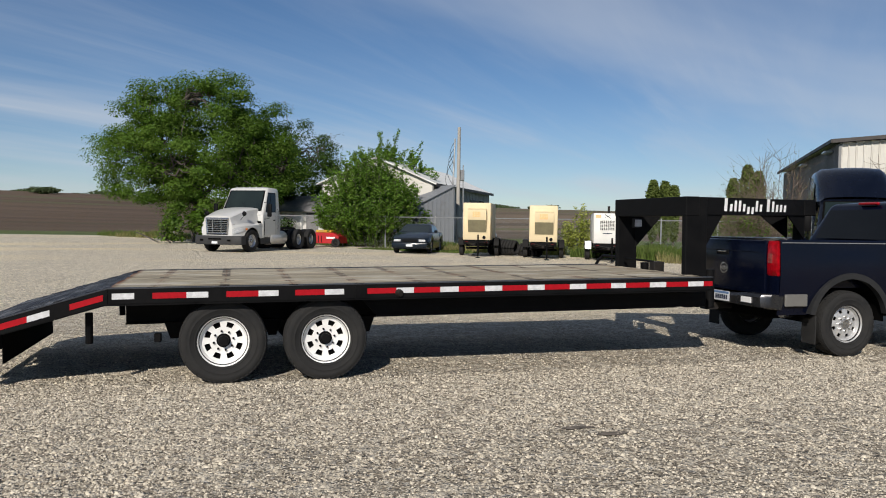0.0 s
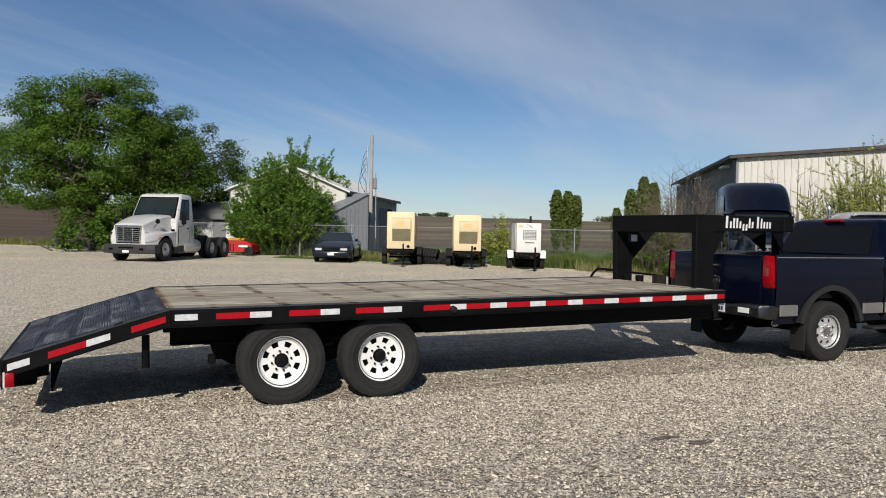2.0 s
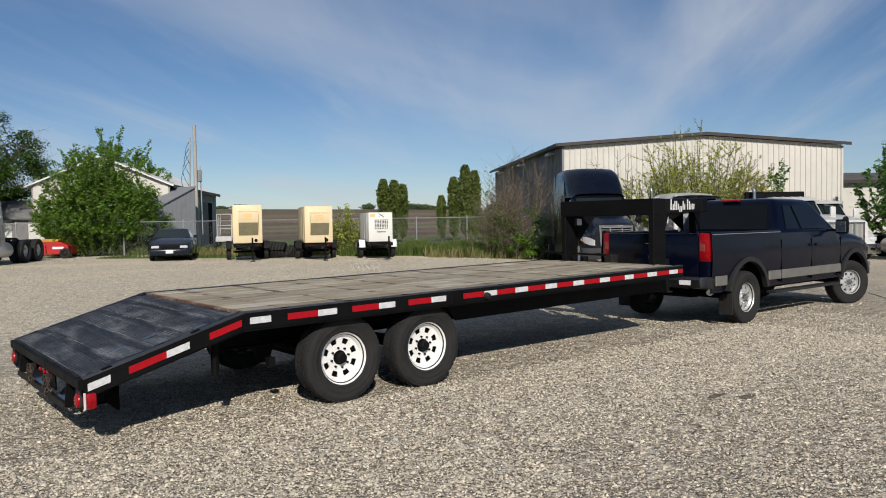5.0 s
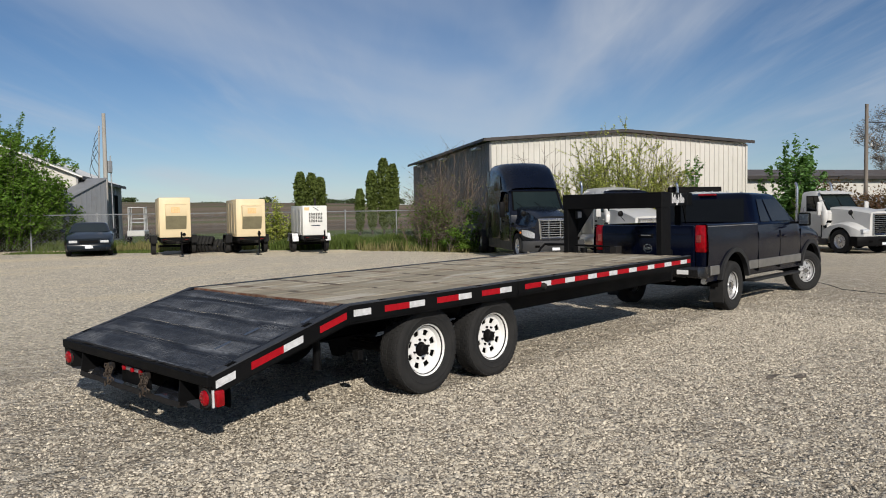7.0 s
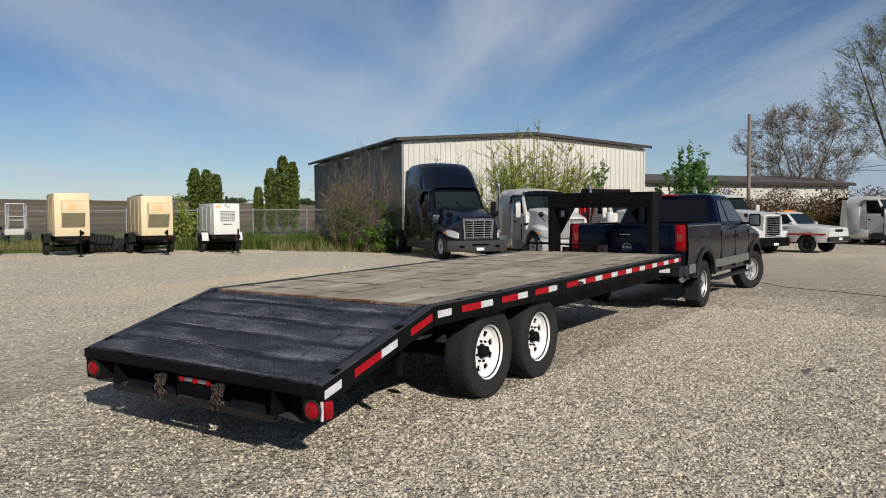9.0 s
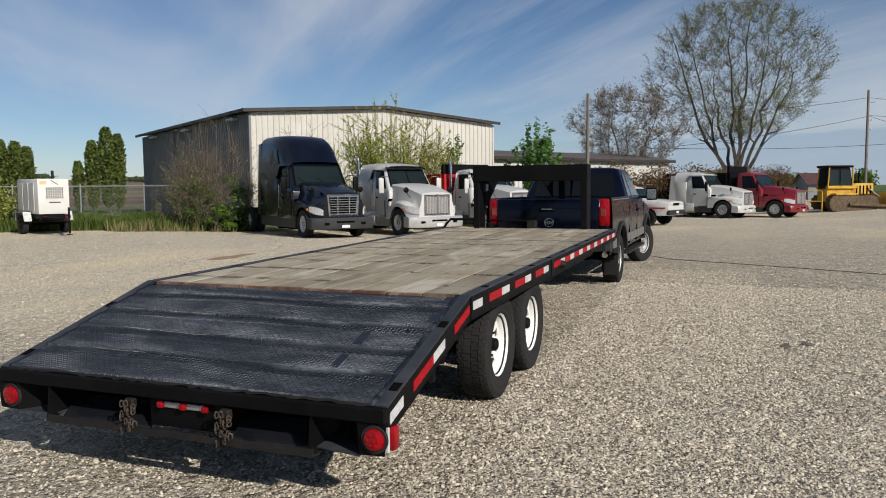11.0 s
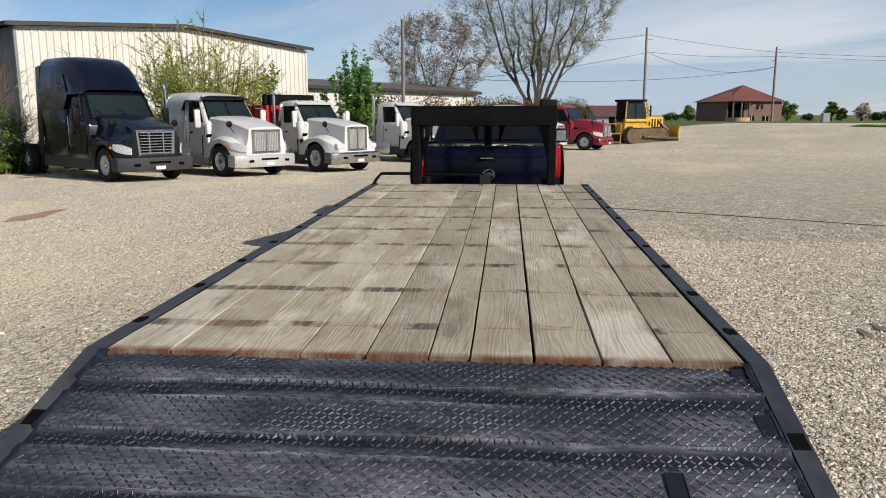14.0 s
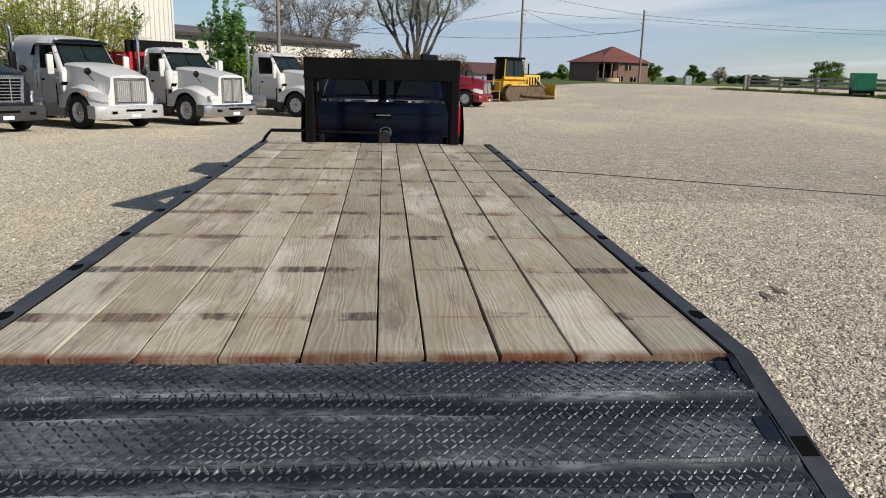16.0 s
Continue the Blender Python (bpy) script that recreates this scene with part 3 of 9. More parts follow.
    lump = n.new("ShaderNodeMath")
    lump.operation = 'MULTIPLY_ADD'
    l.new(vor3.outputs["Distance"], lump.inputs[0])
    lump.inputs[1].default_value = -0.75
    l.new(nz(9.0, 8.0), lump.inputs[2])
    l.new(lump.outputs[0], b2.inputs["Height"])
    l.new(b2.outputs[0], bp.inputs["Normal"])
    l.new(bp.outputs[0], b.inputs["Normal"])
    me.materials.append(m)
    return tagged(new("ground", me), "pale crushed limestone yard with grass verges and ploughed fields beyond", "ground", "", "structure")


ground = make_ground()


def make_gravel():
    """Loose stones lying on the yard round the trailer."""
    rng = np.random.default_rng(5)
    # a chip: four corners on the ground, a short ridge on top
    chip = np.array([(-0.5, -0.5, -0.35), (0.5, -0.5, -0.35), (0.5, 0.5, -0.35), (-0.5, 0.5, -0.35), (-0.22, 0.0, 0.5), (0.22, 0.0, 0.5)], float)
    tris = np.array([(0, 1, 5), (0, 5, 4), (1, 2, 5), (2, 3, 4), (2, 4, 5), (3, 0, 4)])
    spots = []
    for x0, x1, y0, y1, k in ((-5, 7, 1.6, 7.2, 96000), (-5.5, 0, 4.5, 10.5, 34000), (0, 9, 5.2, 7.2, 12000), (-2, 10, 7.2, 9.4, 16000)):
        spots.append(np.stack([rng.uniform(x0, x1, k), rng.uniform(y0, y1, k)], 1))
    for cx, cy, sx, sy, k in ((2.5, 5.0, 5.5, 3.0, 12000), (8, 12.5, 6.0, 3.2, 9000), (10, 3.5, 5.0, 3.0, 12000)):
        spots.append(np.stack([rng.normal(cx, sx, k), rng.normal(cy, sy, k)], 1))
    fine_k = sum(len(p) for p in spots)
    # larger chips that lie farther out
    for x0, x1, y0, y1, k in ((-12, 20, 9.8, 32, 28000), (6, 36, -14, 9, 24000), (-14, -4, 0, 14, 4000)):
        spots.append(np.stack([rng.uniform(x0, x1, k), rng.uniform(y0, y1, k)], 1))
    xy = np.concatenate(spots)
    near = np.arange(len(xy)) < fine_k
    keep = (np.hypot(xy[:, 0] - 1, xy[:, 1] - 6) < 24) | ~near
    xy, near = xy[keep], near[keep]
    k = len(xy)
    size = np.clip(rng.lognormal(math.log(0.0092), 0.40, k), 0.005, 0.026) * np.where(near, 1.0, 1.55)
    v = chip[None] * rng.uniform(0.6, 1.4, (k, 6, 3))
    v[:, 4:, :2] += rng.uniform(-0.25, 0.25, (k, 1, 2))
    v *= size[:, None, None] * np.stack([rng.uniform(0.9, 1.7, k), rng.uniform(0.7, 1.15, k), rng.uniform(0.55, 0.95, k)], 1)[:, None, :]
    a, t = rng.uniform(0, 2 * np.pi, k), rng.normal(0, 0.30, k)
    ca, sa, ct, st = np.cos(a)[:, None], np.sin(a)[:, None], np.cos(t)[:, None], np.sin(t)[:, None]
    x, y, z = v[..., 0], v[..., 1], v[..., 2]
    x, z = x * ct + z * st, -x * st + z * ct
    x, y = x * ca - y * sa, x * sa + y * ca
    v = np.stack([x + xy[:, :1], y + xy[:, 1:], z + size[:, None] * 0.14 + land(xy[:, 0], xy[:, 1])[:, None]], 2)
    faces = (tris[None] + (np.arange(k) * 6)[:, None, None]).reshape(-1, 3)
    m = mat("loose_limestone", (0.66, 0.598, 0.487), 0.9, 0.0, (0.47, 0.415, 0.325), 20.0, island=0.30, spec=0.2)
    me = bpy.data.meshes.new("gravel")
    me.vertices.add(k * 6)
    me.vertices.foreach_set("co", v.reshape(-1).astype(np.float32))
    me.loops.add(k * 18)
    me.polygons.add(k * 6)
    me.loops.foreach_set("vertex_index", faces.reshape(-1).astype(np.int32))
    me.polygons.foreach_set("loop_start", np.arange(0, k * 18, 3, dtype=np.int32))
    me.update(calc_edges=True)
    me.materials.append(m)
    tagged(new("gravel", me), "loose pale grey and tan crushed limestone chips", "gravel", "", "stuff")


make_gravel()


# ---------- wheels ----------
def tyre_bm(r, w, rim_r, seg=40, tread=0.008, lugs=True):
    bm = B()
    s = r - rim_r
    h = w / 2
    prof = [(rim_r, -h * 0.72), (rim_r + s * 0.12, -h * 0.90), (rim_r + s * 0.15, -h * 0.93), (rim_r + s * 0.18, -h * 0.91), (rim_r + s * 0.40, -h * 0.985), (rim_r + s * 0.43, -h * 1.012), (rim_r + s * 0.46, -h * 0.99), (rim_r + s * 0.60, -h), (rim_r + s * 0.63, -h * 1.015), (r - s * 0.22, -h * 0.97), (r - 0.018, -h * 0.86), (r - tread * 0.5, -h * 0.74), (r - tread * 0.2, -h * 0.3)]
    prof = prof + [(a, -b) for a, b in prof[::-1]] + [(rim_r - 0.012, h * 0.6), (rim_r - 0.012, -h * 0.6)]
    lathe(bm, prof + prof[:1], seg, cap=False)
    if lugs:
        k = seg
        for i in range(k):
            for row, (y0, y1) in enumerate(((-0.88, -0.50), (-0.42, -0.05), (0.05, 0.42), (0.50, 0.88))):
                a0 = 2 * math.pi * (i + 0.5 * (row % 2)) / k
                a1 = a0 + 2 * math.pi / k * 0.68
                pts = []
                for rr in (r - 0.012, r + 0.002):
                    for a, y in ((a0, y0), (a1, y0), (a1, y1), (a0, y1)):
                        drop = 0.012 if abs(y) > 0.6 else 0.0
                        pts.append(((rr - drop) * math.cos(a), y * h, (rr - drop) * math.sin(a)))
                vs = [bm.verts.new(p) for p in pts]
                for f in ((4, 5, 6, 7), (0, 1, 5, 4), (1, 2, 6, 5), (2, 3, 7, 6), (3, 0, 4, 7)):
                    bm.faces.new([vs[q] for q in f])
    return bm


def disc_bm(rim_r, w, dish, holes, hole_r, hole_at, hole_len=1.0, seg=48, wide=3):
    """A wheel disc, outer face towards -y, with openings round it."""
    bm = B()
    h = w / 2
    lathe(bm, [(rim_r * 0.985, h * 0.7), (rim_r * 0.90, h * 0.3), (rim_r * 0.90, -h * 0.35), (rim_r * 0.99, -h * 0.72), (rim_r * 1.03, -h * 0.80), (rim_r * 1.03, -h * 0.70), (rim_r * 0.96, -h * 0.62), (rim_r * 0.87, -h * 0.30)], seg, cap=False)
    # face: rings of columns, with the openings left out
    cols = holes * 8
    rad = [rim_r * 0.88, hole_at + hole_r * hole_len, hole_at - hole_r * hole_len, rim_r * 0.34, 0.0]
    ys = [-h * 0.30, -h * 0.30 - dish * 0.4, -h * 0.30 - dish * 0.8, -h * 0.30 - dish, -h * 0.30 - dish]
    grid = [[bm.verts.new((rr * math.cos(2 * math.pi * c / cols), y, rr * math.sin(2 * math.pi * c / cols))) for c in range(cols)] for rr, y in zip(rad[:-1], ys)]
    mid = bm.verts.new((0, ys[-1], 0))
    for i in range(3):
        for c in range(cols):
            d = (c + 1) % cols
            if i == 1 and 2 <= c % 8 < 2 + wide:
                continue
            bm.faces.new((grid[i][c], grid[i][d], grid[i + 1][d], grid[i + 1][c]))
    for c in range(cols):
        bm.faces.new((grid[3][c], grid[3][(c + 1) % cols], mid))
    # rims of the openings
    for k in range(holes):
        c0, c1 = k * 8 + 2, k * 8 + 2 + wide
        loop = [grid[1][c % cols] for c in range(c0, c1 + 1)] + [grid[2][c % cols] for c in range(c1, c0 - 1, -1)]
        inner = [bm.verts.new(v.co + Vector((0, 0.012, 0))) for v in loop]
        for a in range(len(loop)):
            bb = (a + 1) % len(loop)
            bm.faces.new((loop[a], loop[bb], inner[bb], inner[a]))
    return bm


def wheel(name, parent, x, y, z, r, w, rim_r, style="steel", side=-1, steer=0.0, lugs=True, seg=40):
    """One wheel with tyre, rim and hub. side -1: outer face towards -y."""
    hold = new(name)
    hold.parent = parent
    hold.matrix_basis = pose(x, y, z, 0, 0, (0 if side < 0 else 180) + steer)
    part("tyre", tyre_bm(r, w, rim_r, seg, lugs=lugs), rubber, hold)
    if style == "white":
        part("rim", disc_bm(rim_r, w, -0.018, 8, 0.024, rim_r * 0.67, wide=4), rim_white, hold, "white painted eight-hole steel rim")
        bm = B()
        lathe(bm, [(0.0, -0.052 - w * 0.12), (0.036, -0.050 - w * 0.12), (0.046, -0.040 - w * 0.12), (0.050, -0.02), (0.064, -0.02), (0.064, 0.02)], 20, cap=False)
        part("hub_cap", bm, black_steel, hold, "black oil-bath hub")
        for i in range(8):
            a = 2 * math.pi * i / 8 + 0.2
            bm = B()
            lathe(bm, [(0.0, -0.018), (0.010, -0.018), (0.010, 0.012)], 6, Matrix.Translation((0.088 * math.cos(a), -w * 0.08, 0.088 * math.sin(a))), cap=False)
            part("wheel_nut", bm, black_steel, hold)
        bm = B()
        lathe(bm, [(rim_r * 0.86, 0.0), (rim_r * 0.86, 0.004), (0.0, 0.004)], 24, cap=False)
        part("brake_drum", bm, dark_hole, hold)
    elif style == "alloy":
        part("rim", disc_bm(rim_r, w, 0.02, 8, 0.016, rim_r * 0.70, 1.2), alloy, hold, "machined alloy rim with oval openings")
        bm = B()
        lathe(bm, [(0.0, -0.05 - w * 0.15), (0.05, -0.05 - w * 0.15), (0.062, -0.03), (0.075, -w * 0.12)], 16, cap=False)
        part("hub_cap", bm, chrome, hold)
        for i in range(8):
            a = 2 * math.pi * i / 8
            bm = B()
            lathe(bm, [(0.0, -0.03), (0.011, -0.03), (0.011, 0.01)], 6, Matrix.Translation((0.083 * math.cos(a), -w * 0.19, 0.083 * math.sin(a))), cap=False)
            part("wheel_nut", bm, chrome, hold)
        bm = B()
        lathe(bm, [(rim_r * 0.86, 0.0), (rim_r * 0.86, 0.004), (0.0, 0.004)], 24, cap=False)
        part("brake_disc", bm, rusty_steel, hold)
    elif style == "dual":
        bm = disc_bm(rim_r, w, 0.0, 10, 0.026, rim_r * 0.62)
        bmesh.ops.transform(bm, matrix=Matrix.Translation((0, 0.035, 0)), verts=bm.verts)
        part("rim", bm, alloy, hold)
        bm = B()
        lathe(bm, [(0.0, -0.09), (0.09, -0.09), (0.12, -0.05), (0.13, 0.12)], 14, cap=False)
        part("hub_cap", bm, alloy, hold)
        bm = B()
        lathe(bm, [(rim_r * 0.87, 0.16), (0.0, 0.16)], 20, cap=False)
        part("brake_drum", bm, dark_hole, hold)
    else:
        part("rim", disc_bm(rim_r, w, 0.03, 10, 0.022, rim_r * 0.68), {"dark": rusty_steel, "white_steel": rim_white}.get(style, alloy), hold)
        bm = B()
        lathe(bm, [(0.0, -w * 0.45), (rim_r * 0.22, -w * 0.45), (rim_r * 0.30, -w * 0.30), (rim_r * 0.33, -w * 0.05)], 14, cap=False)
        part("hub_cap", bm, {"dark": rusty_steel, "white_steel": alloy}.get(style, chrome), hold)
        bm = B()
        lathe(bm, [(rim_r * 0.86, 0.01), (0.0, 0.01)], 20, cap=False)
        part("brake_drum", bm, dark_hole, hold)
    return hold


# ---------- gooseneck flatbed trailer ----------
NEAR, FAR = 7.10, 9.54           # the two edges of the deck
PITCH = -0.74                    # nose up
XB, XT, XF = -0.955, -2.14, 5.03  # bend of the deck, tail, front
RT = 0.892                       # top of the side rail
TAN = 0.283                      # fall of the ramp


def make_trailer():
    tr = thing("gooseneck_trailer", pose(-0.955, 8.32, 0, 0, 0, -0.40) @ pose(0.955, -8.32, 0) @ pose(0.46, 0, 0, 0, PITCH, 0) @ pose(-0.46, 0, 0), "black gooseneck flatbed trailer with plank deck and tread-plate ramp", "trailer")

    def slope(x):
        return RT - max(0.0, XB - x) * TAN

    # side rails: channel along the deck, then down the ramp
    for nm, y0, y1, out in (("side_rail", NEAR, NEAR + 0.065, -1), ("side_rail", FAR - 0.065, FAR, 1)):
        bm = B()
        H = 0.145
        poly = [(XF, RT), (XB, RT), (XT, slope(XT)), (XT, slope(XT) - H * 0.92), (XB - 0.02, RT - H), (XF, RT - H)]
        ye = y0 if out < 0 else y1
        yi = y1 if out < 0 else y0
        prism(bm, poly, 'y', ye, ye - out * 0.010)
        for a, b in (((XF, RT), (XB, RT)), ((XB, RT), (XT, slope(XT)))):
            vs = [(a[0], ye, a[1]), (b[0], ye, b[1]), (b[0], yi, b[1]), (a[0], yi, a[1])]
            top = B()
            slab(top, [(p[0], p[1] + out * 0.0006, p[2] + 0.0006) for p in (vs if out > 0 else vs[::-1])], 0.0096)
            part("rail_flange", top, dusty_black, tr, "dusty black top flange")
            vs2 = [(p[0], p[1], p[2] - H + 0.010) for p in vs]
            slab(bm, vs2 if out > 0 else vs2[::-1], 0.009)
        part(nm, bm, black_steel, tr)
    # stake pockets, near-black shapes with the holes' shade painted in, and joint plates on the rails
    xs = [-0.59 + 0.605 * i for i in range(10)]
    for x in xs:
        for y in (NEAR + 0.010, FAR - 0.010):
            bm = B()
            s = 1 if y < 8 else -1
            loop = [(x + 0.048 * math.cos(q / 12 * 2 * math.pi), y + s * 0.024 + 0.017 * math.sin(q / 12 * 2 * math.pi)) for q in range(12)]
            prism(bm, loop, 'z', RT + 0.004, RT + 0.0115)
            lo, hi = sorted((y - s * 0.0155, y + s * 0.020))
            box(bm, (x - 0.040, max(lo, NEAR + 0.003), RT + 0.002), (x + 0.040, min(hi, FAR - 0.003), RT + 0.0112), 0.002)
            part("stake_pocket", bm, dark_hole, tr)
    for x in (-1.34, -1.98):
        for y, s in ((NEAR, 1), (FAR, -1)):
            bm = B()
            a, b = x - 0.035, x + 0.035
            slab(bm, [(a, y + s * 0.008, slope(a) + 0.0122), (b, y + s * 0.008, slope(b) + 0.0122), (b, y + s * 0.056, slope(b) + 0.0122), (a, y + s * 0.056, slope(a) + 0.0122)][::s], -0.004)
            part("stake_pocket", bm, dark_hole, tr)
    for x in (-0.955, 1.19):
        bm = B()
        box(bm, (x - 0.006, NEAR - 0.006, RT - 0.145), (x + 0.006, NEAR - 0.001, RT - 0.004), 0.001)
        part("weld_seam", bm, black_steel, tr)
    # reflective tape, red and white
    tape_z = RT - 0.063
    spans = [(-0.915, -0.735, "w"), (-0.588, -0.308, "r"), (-0.308, -0.124, "w"), (0.029, 0.307, "r"), (0.307, 0.484, "w"), (0.633, 0.900, "r"), (0.900, 1.079, "w")]
    x = 1.297
    for ln, c in zip([0.277, 0.170, 0.26, 0.185, 0.267, 0.18, 0.268, 0.182, 0.273, 0.184, 0.279, 0.169, 0.276, 0.194, 0.264, 0.186, 0.111], "rwrwrwrwrwrwrwrwr"):
        spans.append((x, x + ln, c))
        x += ln
    for x0, x1, c in spans:
        bm = B()
        box(bm, (x0, NEAR - 0.003, tape_z - 0.026), (x1, NEAR + 0.002, tape_z + 0.026), 0.001)
        part("reflective_strip", bm, red_tape if c == "r" else white_tape, tr, "red reflective strip" if c == "r" else "white reflective strip")
    for x0, x1, c in ((-0.985, -1.245, "r"), (-1.40, -1.572, "w"), (-1.572, -1.84, "r"), (-1.965, -2.115, "w")):
        bm = B()
        prism(bm, [(x0, slope(x0) - 0.038), (x1, slope(x1) - 0.038), (x1, slope(x1) - 0.090), (x0, slope(x0) - 0.090)], 'y', NEAR - 0.003, NEAR + 0.002)
        part("reflective_strip", bm, red_tape if c == "r" else white_tape, tr, "red reflective strip" if c == "r" else "white reflective strip")
    # clearance lamp, knocked askew
    bm = B()
    lathe(bm, [(0.0, -0.035), (0.03, -0.03), (0.035, 0.0), (0.035, 0.02)], 14, pose(1.60, NEAR - 0.005, RT - 0.085, 10, 20, 25), cap=False)
    part("clearance_lamp", bm, rusty_steel, tr, "broken clearance lamp")
    # planks of the deck
    ys = [9.468, 9.225, 8.978, 8.739, 8.497, 8.270, 8.125, 7.897, 7.660, 7.420, 7.172]
    rng = random.Random(3)
    for a, b in zip(ys, ys[1:]):
        bm = B()
        g = rng.choice((0.002, 0.003, 0.004, 0.0055))
        front = XF - 0.03
        n_ = 30
        e0 = XB + rng.uniform(-0.012, 0.012)
        loops = []
        for i in range(n_ + 1):
            f = i / n_
            xx = e0 + (front - e0) * f
            zt = RT + 0.004 + 0.0018 * math.sin(f * 23 + a * 40) + rng.uniform(-0.0006, 0.0006)
            j0, j1 = rng.uniform(-0.0012, 0.0012), rng.uniform(-0.0012, 0.0012)
            y0, y1 = b + g + j0, a - g + j1
            mid = (y0 + y1) / 2
            loops.append([(xx, y0, zt - 0.038), (xx, y0, zt - 0.0025), (xx, y0 + 0.002, zt), (xx, mid, zt - 0.0008), (xx, y1 - 0.002, zt), (xx, y1, zt - 0.0025), (xx, y1, zt - 0.038)])
        rings(bm, loops)
        part("plank", bm, plank_wood, tr)
    # near-black sheet added as shade below the planks; cross members and main beams
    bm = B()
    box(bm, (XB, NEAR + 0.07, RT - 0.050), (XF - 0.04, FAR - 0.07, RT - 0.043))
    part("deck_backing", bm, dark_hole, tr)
    for i in range(10):
        x = -0.59 + i * 0.605
        bm = B()
        box(bm, (x - 0.03, NEAR + 0.012, RT - 0.135), (x + 0.03, FAR - 0.012, RT - 0.055), 0.004)
        part("cross_member", bm, black_steel, tr)
    for y in (7.86, 8.78):
        bm = B()
        z1, z0 = RT - 0.14, RT - 0.40
        prism(bm, [(y - 0.06, z1), (y + 0.06, z1), (y + 0.06, z1 - 0.012), (y + 0.006, z1 - 0.012), (y + 0.006, z0 + 0.012), (y + 0.06, z0 + 0.012), (y + 0.06, z0), (y - 0.06, z0), (y - 0.06, z0 + 0.012), (y - 0.006, z0 + 0.012), (y - 0.006, z1 - 0.012), (y - 0.06, z1 - 0.012)], 'x', -0.9, XF + 0.02)
        part("main_beam", bm, black_steel, tr)
    # outer skirt beam that shows below the rail in front of the wheels
    bm = B()
    prism(bm, [(1.28, RT - 0.147), (XF - 0.03, RT - 0.147), (XF - 0.05, RT - 0.33), (XF - 0.30, RT - 0.345), (1.45, RT - 0.345)], 'y', 7.40, 7.42)
    part("skirt_beam", bm, black_steel, tr)
    # ramp: folded tread plate in shingled courses, with lugs
    y0, y1 = NEAR + 0.08, FAR - 0.08
    ang = math.atan(TAN)
    L = (XB - XT) / math.cos(ang)
    ux, uz = -math.cos(ang), -math.sin(ang)
    lug_v, lug_f = [], []
    rng = random.Random(8)
    PITCH_C, CREST = 0.258, 0.187
    FOLD = [(0.0, 0.0180, 1.5), (0.004, 0.0040, 0.0), (0.030, 0.0035, 0.0), (0.072, 0.0040, 0.0), (0.076, 0.0105, 1.0), (0.100, 0.0090, 0.40), (0.155, 0.0100, 0.50), (0.222, 0.0125, 0.65), (0.250, 0.0150, 0.8), (PITCH_C, 0.0180, 1.5)]

    def fold(s_):
        """Height and wear of the folded plate at a distance down the ramp."""
        d = (s_ - CREST) % PITCH_C
        for (d0, h0, w0), (d1, h1, w1) in zip(FOLD, FOLD[1:]):
            if d <= d1:
                f = (d - d0) / (d1 - d0)
                return h0 + (h1 - h0) * f, w0 + (w1 - w0) * f
        return FOLD[-1][1:]

    def sag(yy, s_):
        return 0.0018 * math.sin(yy * 5 + s_ * 9) + 0.0012 * math.sin(yy * 17 + s_ * 23) + 0.0006 * math.sin(yy * 41 + s_ * 5)

    marks = [-0.004] + [CREST + PITCH_C * q for q in range(5)] + [L]
    for c, (s0, s1) in enumerate(zip(marks, marks[1:])):
        k = 72
        ss = sorted({round(s0, 4), round(s1 - 0.0004, 4)} | {round(CREST + PITCH_C * q + d, 4) for q in range(-1, 6) for d, _, _ in FOLD[:-1] if s0 < CREST + PITCH_C * q + d < s1 - 0.002})
        verts, faces, wear = [], [], []
        for s in ss:
            for i in range(k + 1):
                yy = y0 + (y1 - y0) * i / k
                h, w = fold(s + 0.003 * math.sin(yy * 3.1))
                verts.append((XB + ux * s, yy, RT + 0.001 + uz * s + h + sag(yy, s) - 0.021 * max(0.0, 1 - s / 0.11)))
                wear.append(w)
        for r in range(len(ss) - 1):
            for i in range(k):
                q = r * (k + 1) + i
                faces.append((q, q + 1, q + k + 2, q + k + 1))
        ob = cloud_mesh("tread_plate", verts, faces, plate_black, tr, "", "scuffed black diamond tread plate")
        ob.data.attributes.new("wear", 'FLOAT', 'POINT').data.foreach_set("value", wear)
        ob.data.shade_smooth()
        ob.data.set_sharp_from_angle(angle=radians(22))
    # raised diamond pattern, alternating in direction
    gap = 0.0218
    rows, cols = int(L / gap), int((y1 - y0) / gap)
    for r in range(rows):
        s = 0.014 + r * gap
        for q in range(cols):
            if rng.random() < 0.02:
                continue
            yy = y0 + 0.016 + q * gap + rng.uniform(-0.0008, 0.0008)
            a = 0.80 if (q + r) % 2 else -0.80
            cs, sn = math.cos(a), math.sin(a)
            base = len(lug_v)
            for du, dv, dz in ((-0.0122, 0, 0), (-0.005, -0.0036, 0), (0.005, -0.0036, 0), (0.0122, 0, 0), (0.005, 0.0036, 0), (-0.005, 0.0036, 0), (-0.0068, 0, 0.0026), (0.0068, 0, 0.0026)):
                su, yv = s + du * cs - dv * sn, yy + du * sn + dv * cs
                hh, _ = fold(su + 0.003 * math.sin(yv * 3.1))
                lug_v.append((XB + ux * su, yv, RT + 0.0012 + uz * su + hh + sag(yv, su) + dz - 0.021 * max(0.0, 1 - su / 0.11)))
            for f in ((0, 1, 6), (1, 2, 7, 6), (2, 3, 7), (3, 4, 7), (4, 5, 6, 7), (5, 0, 6)):
                lug_f.append(tuple(base + k for k in f))
    cloud_mesh("tread_relief", lug_v, lug_f, plate_worn, tr, "stuff")
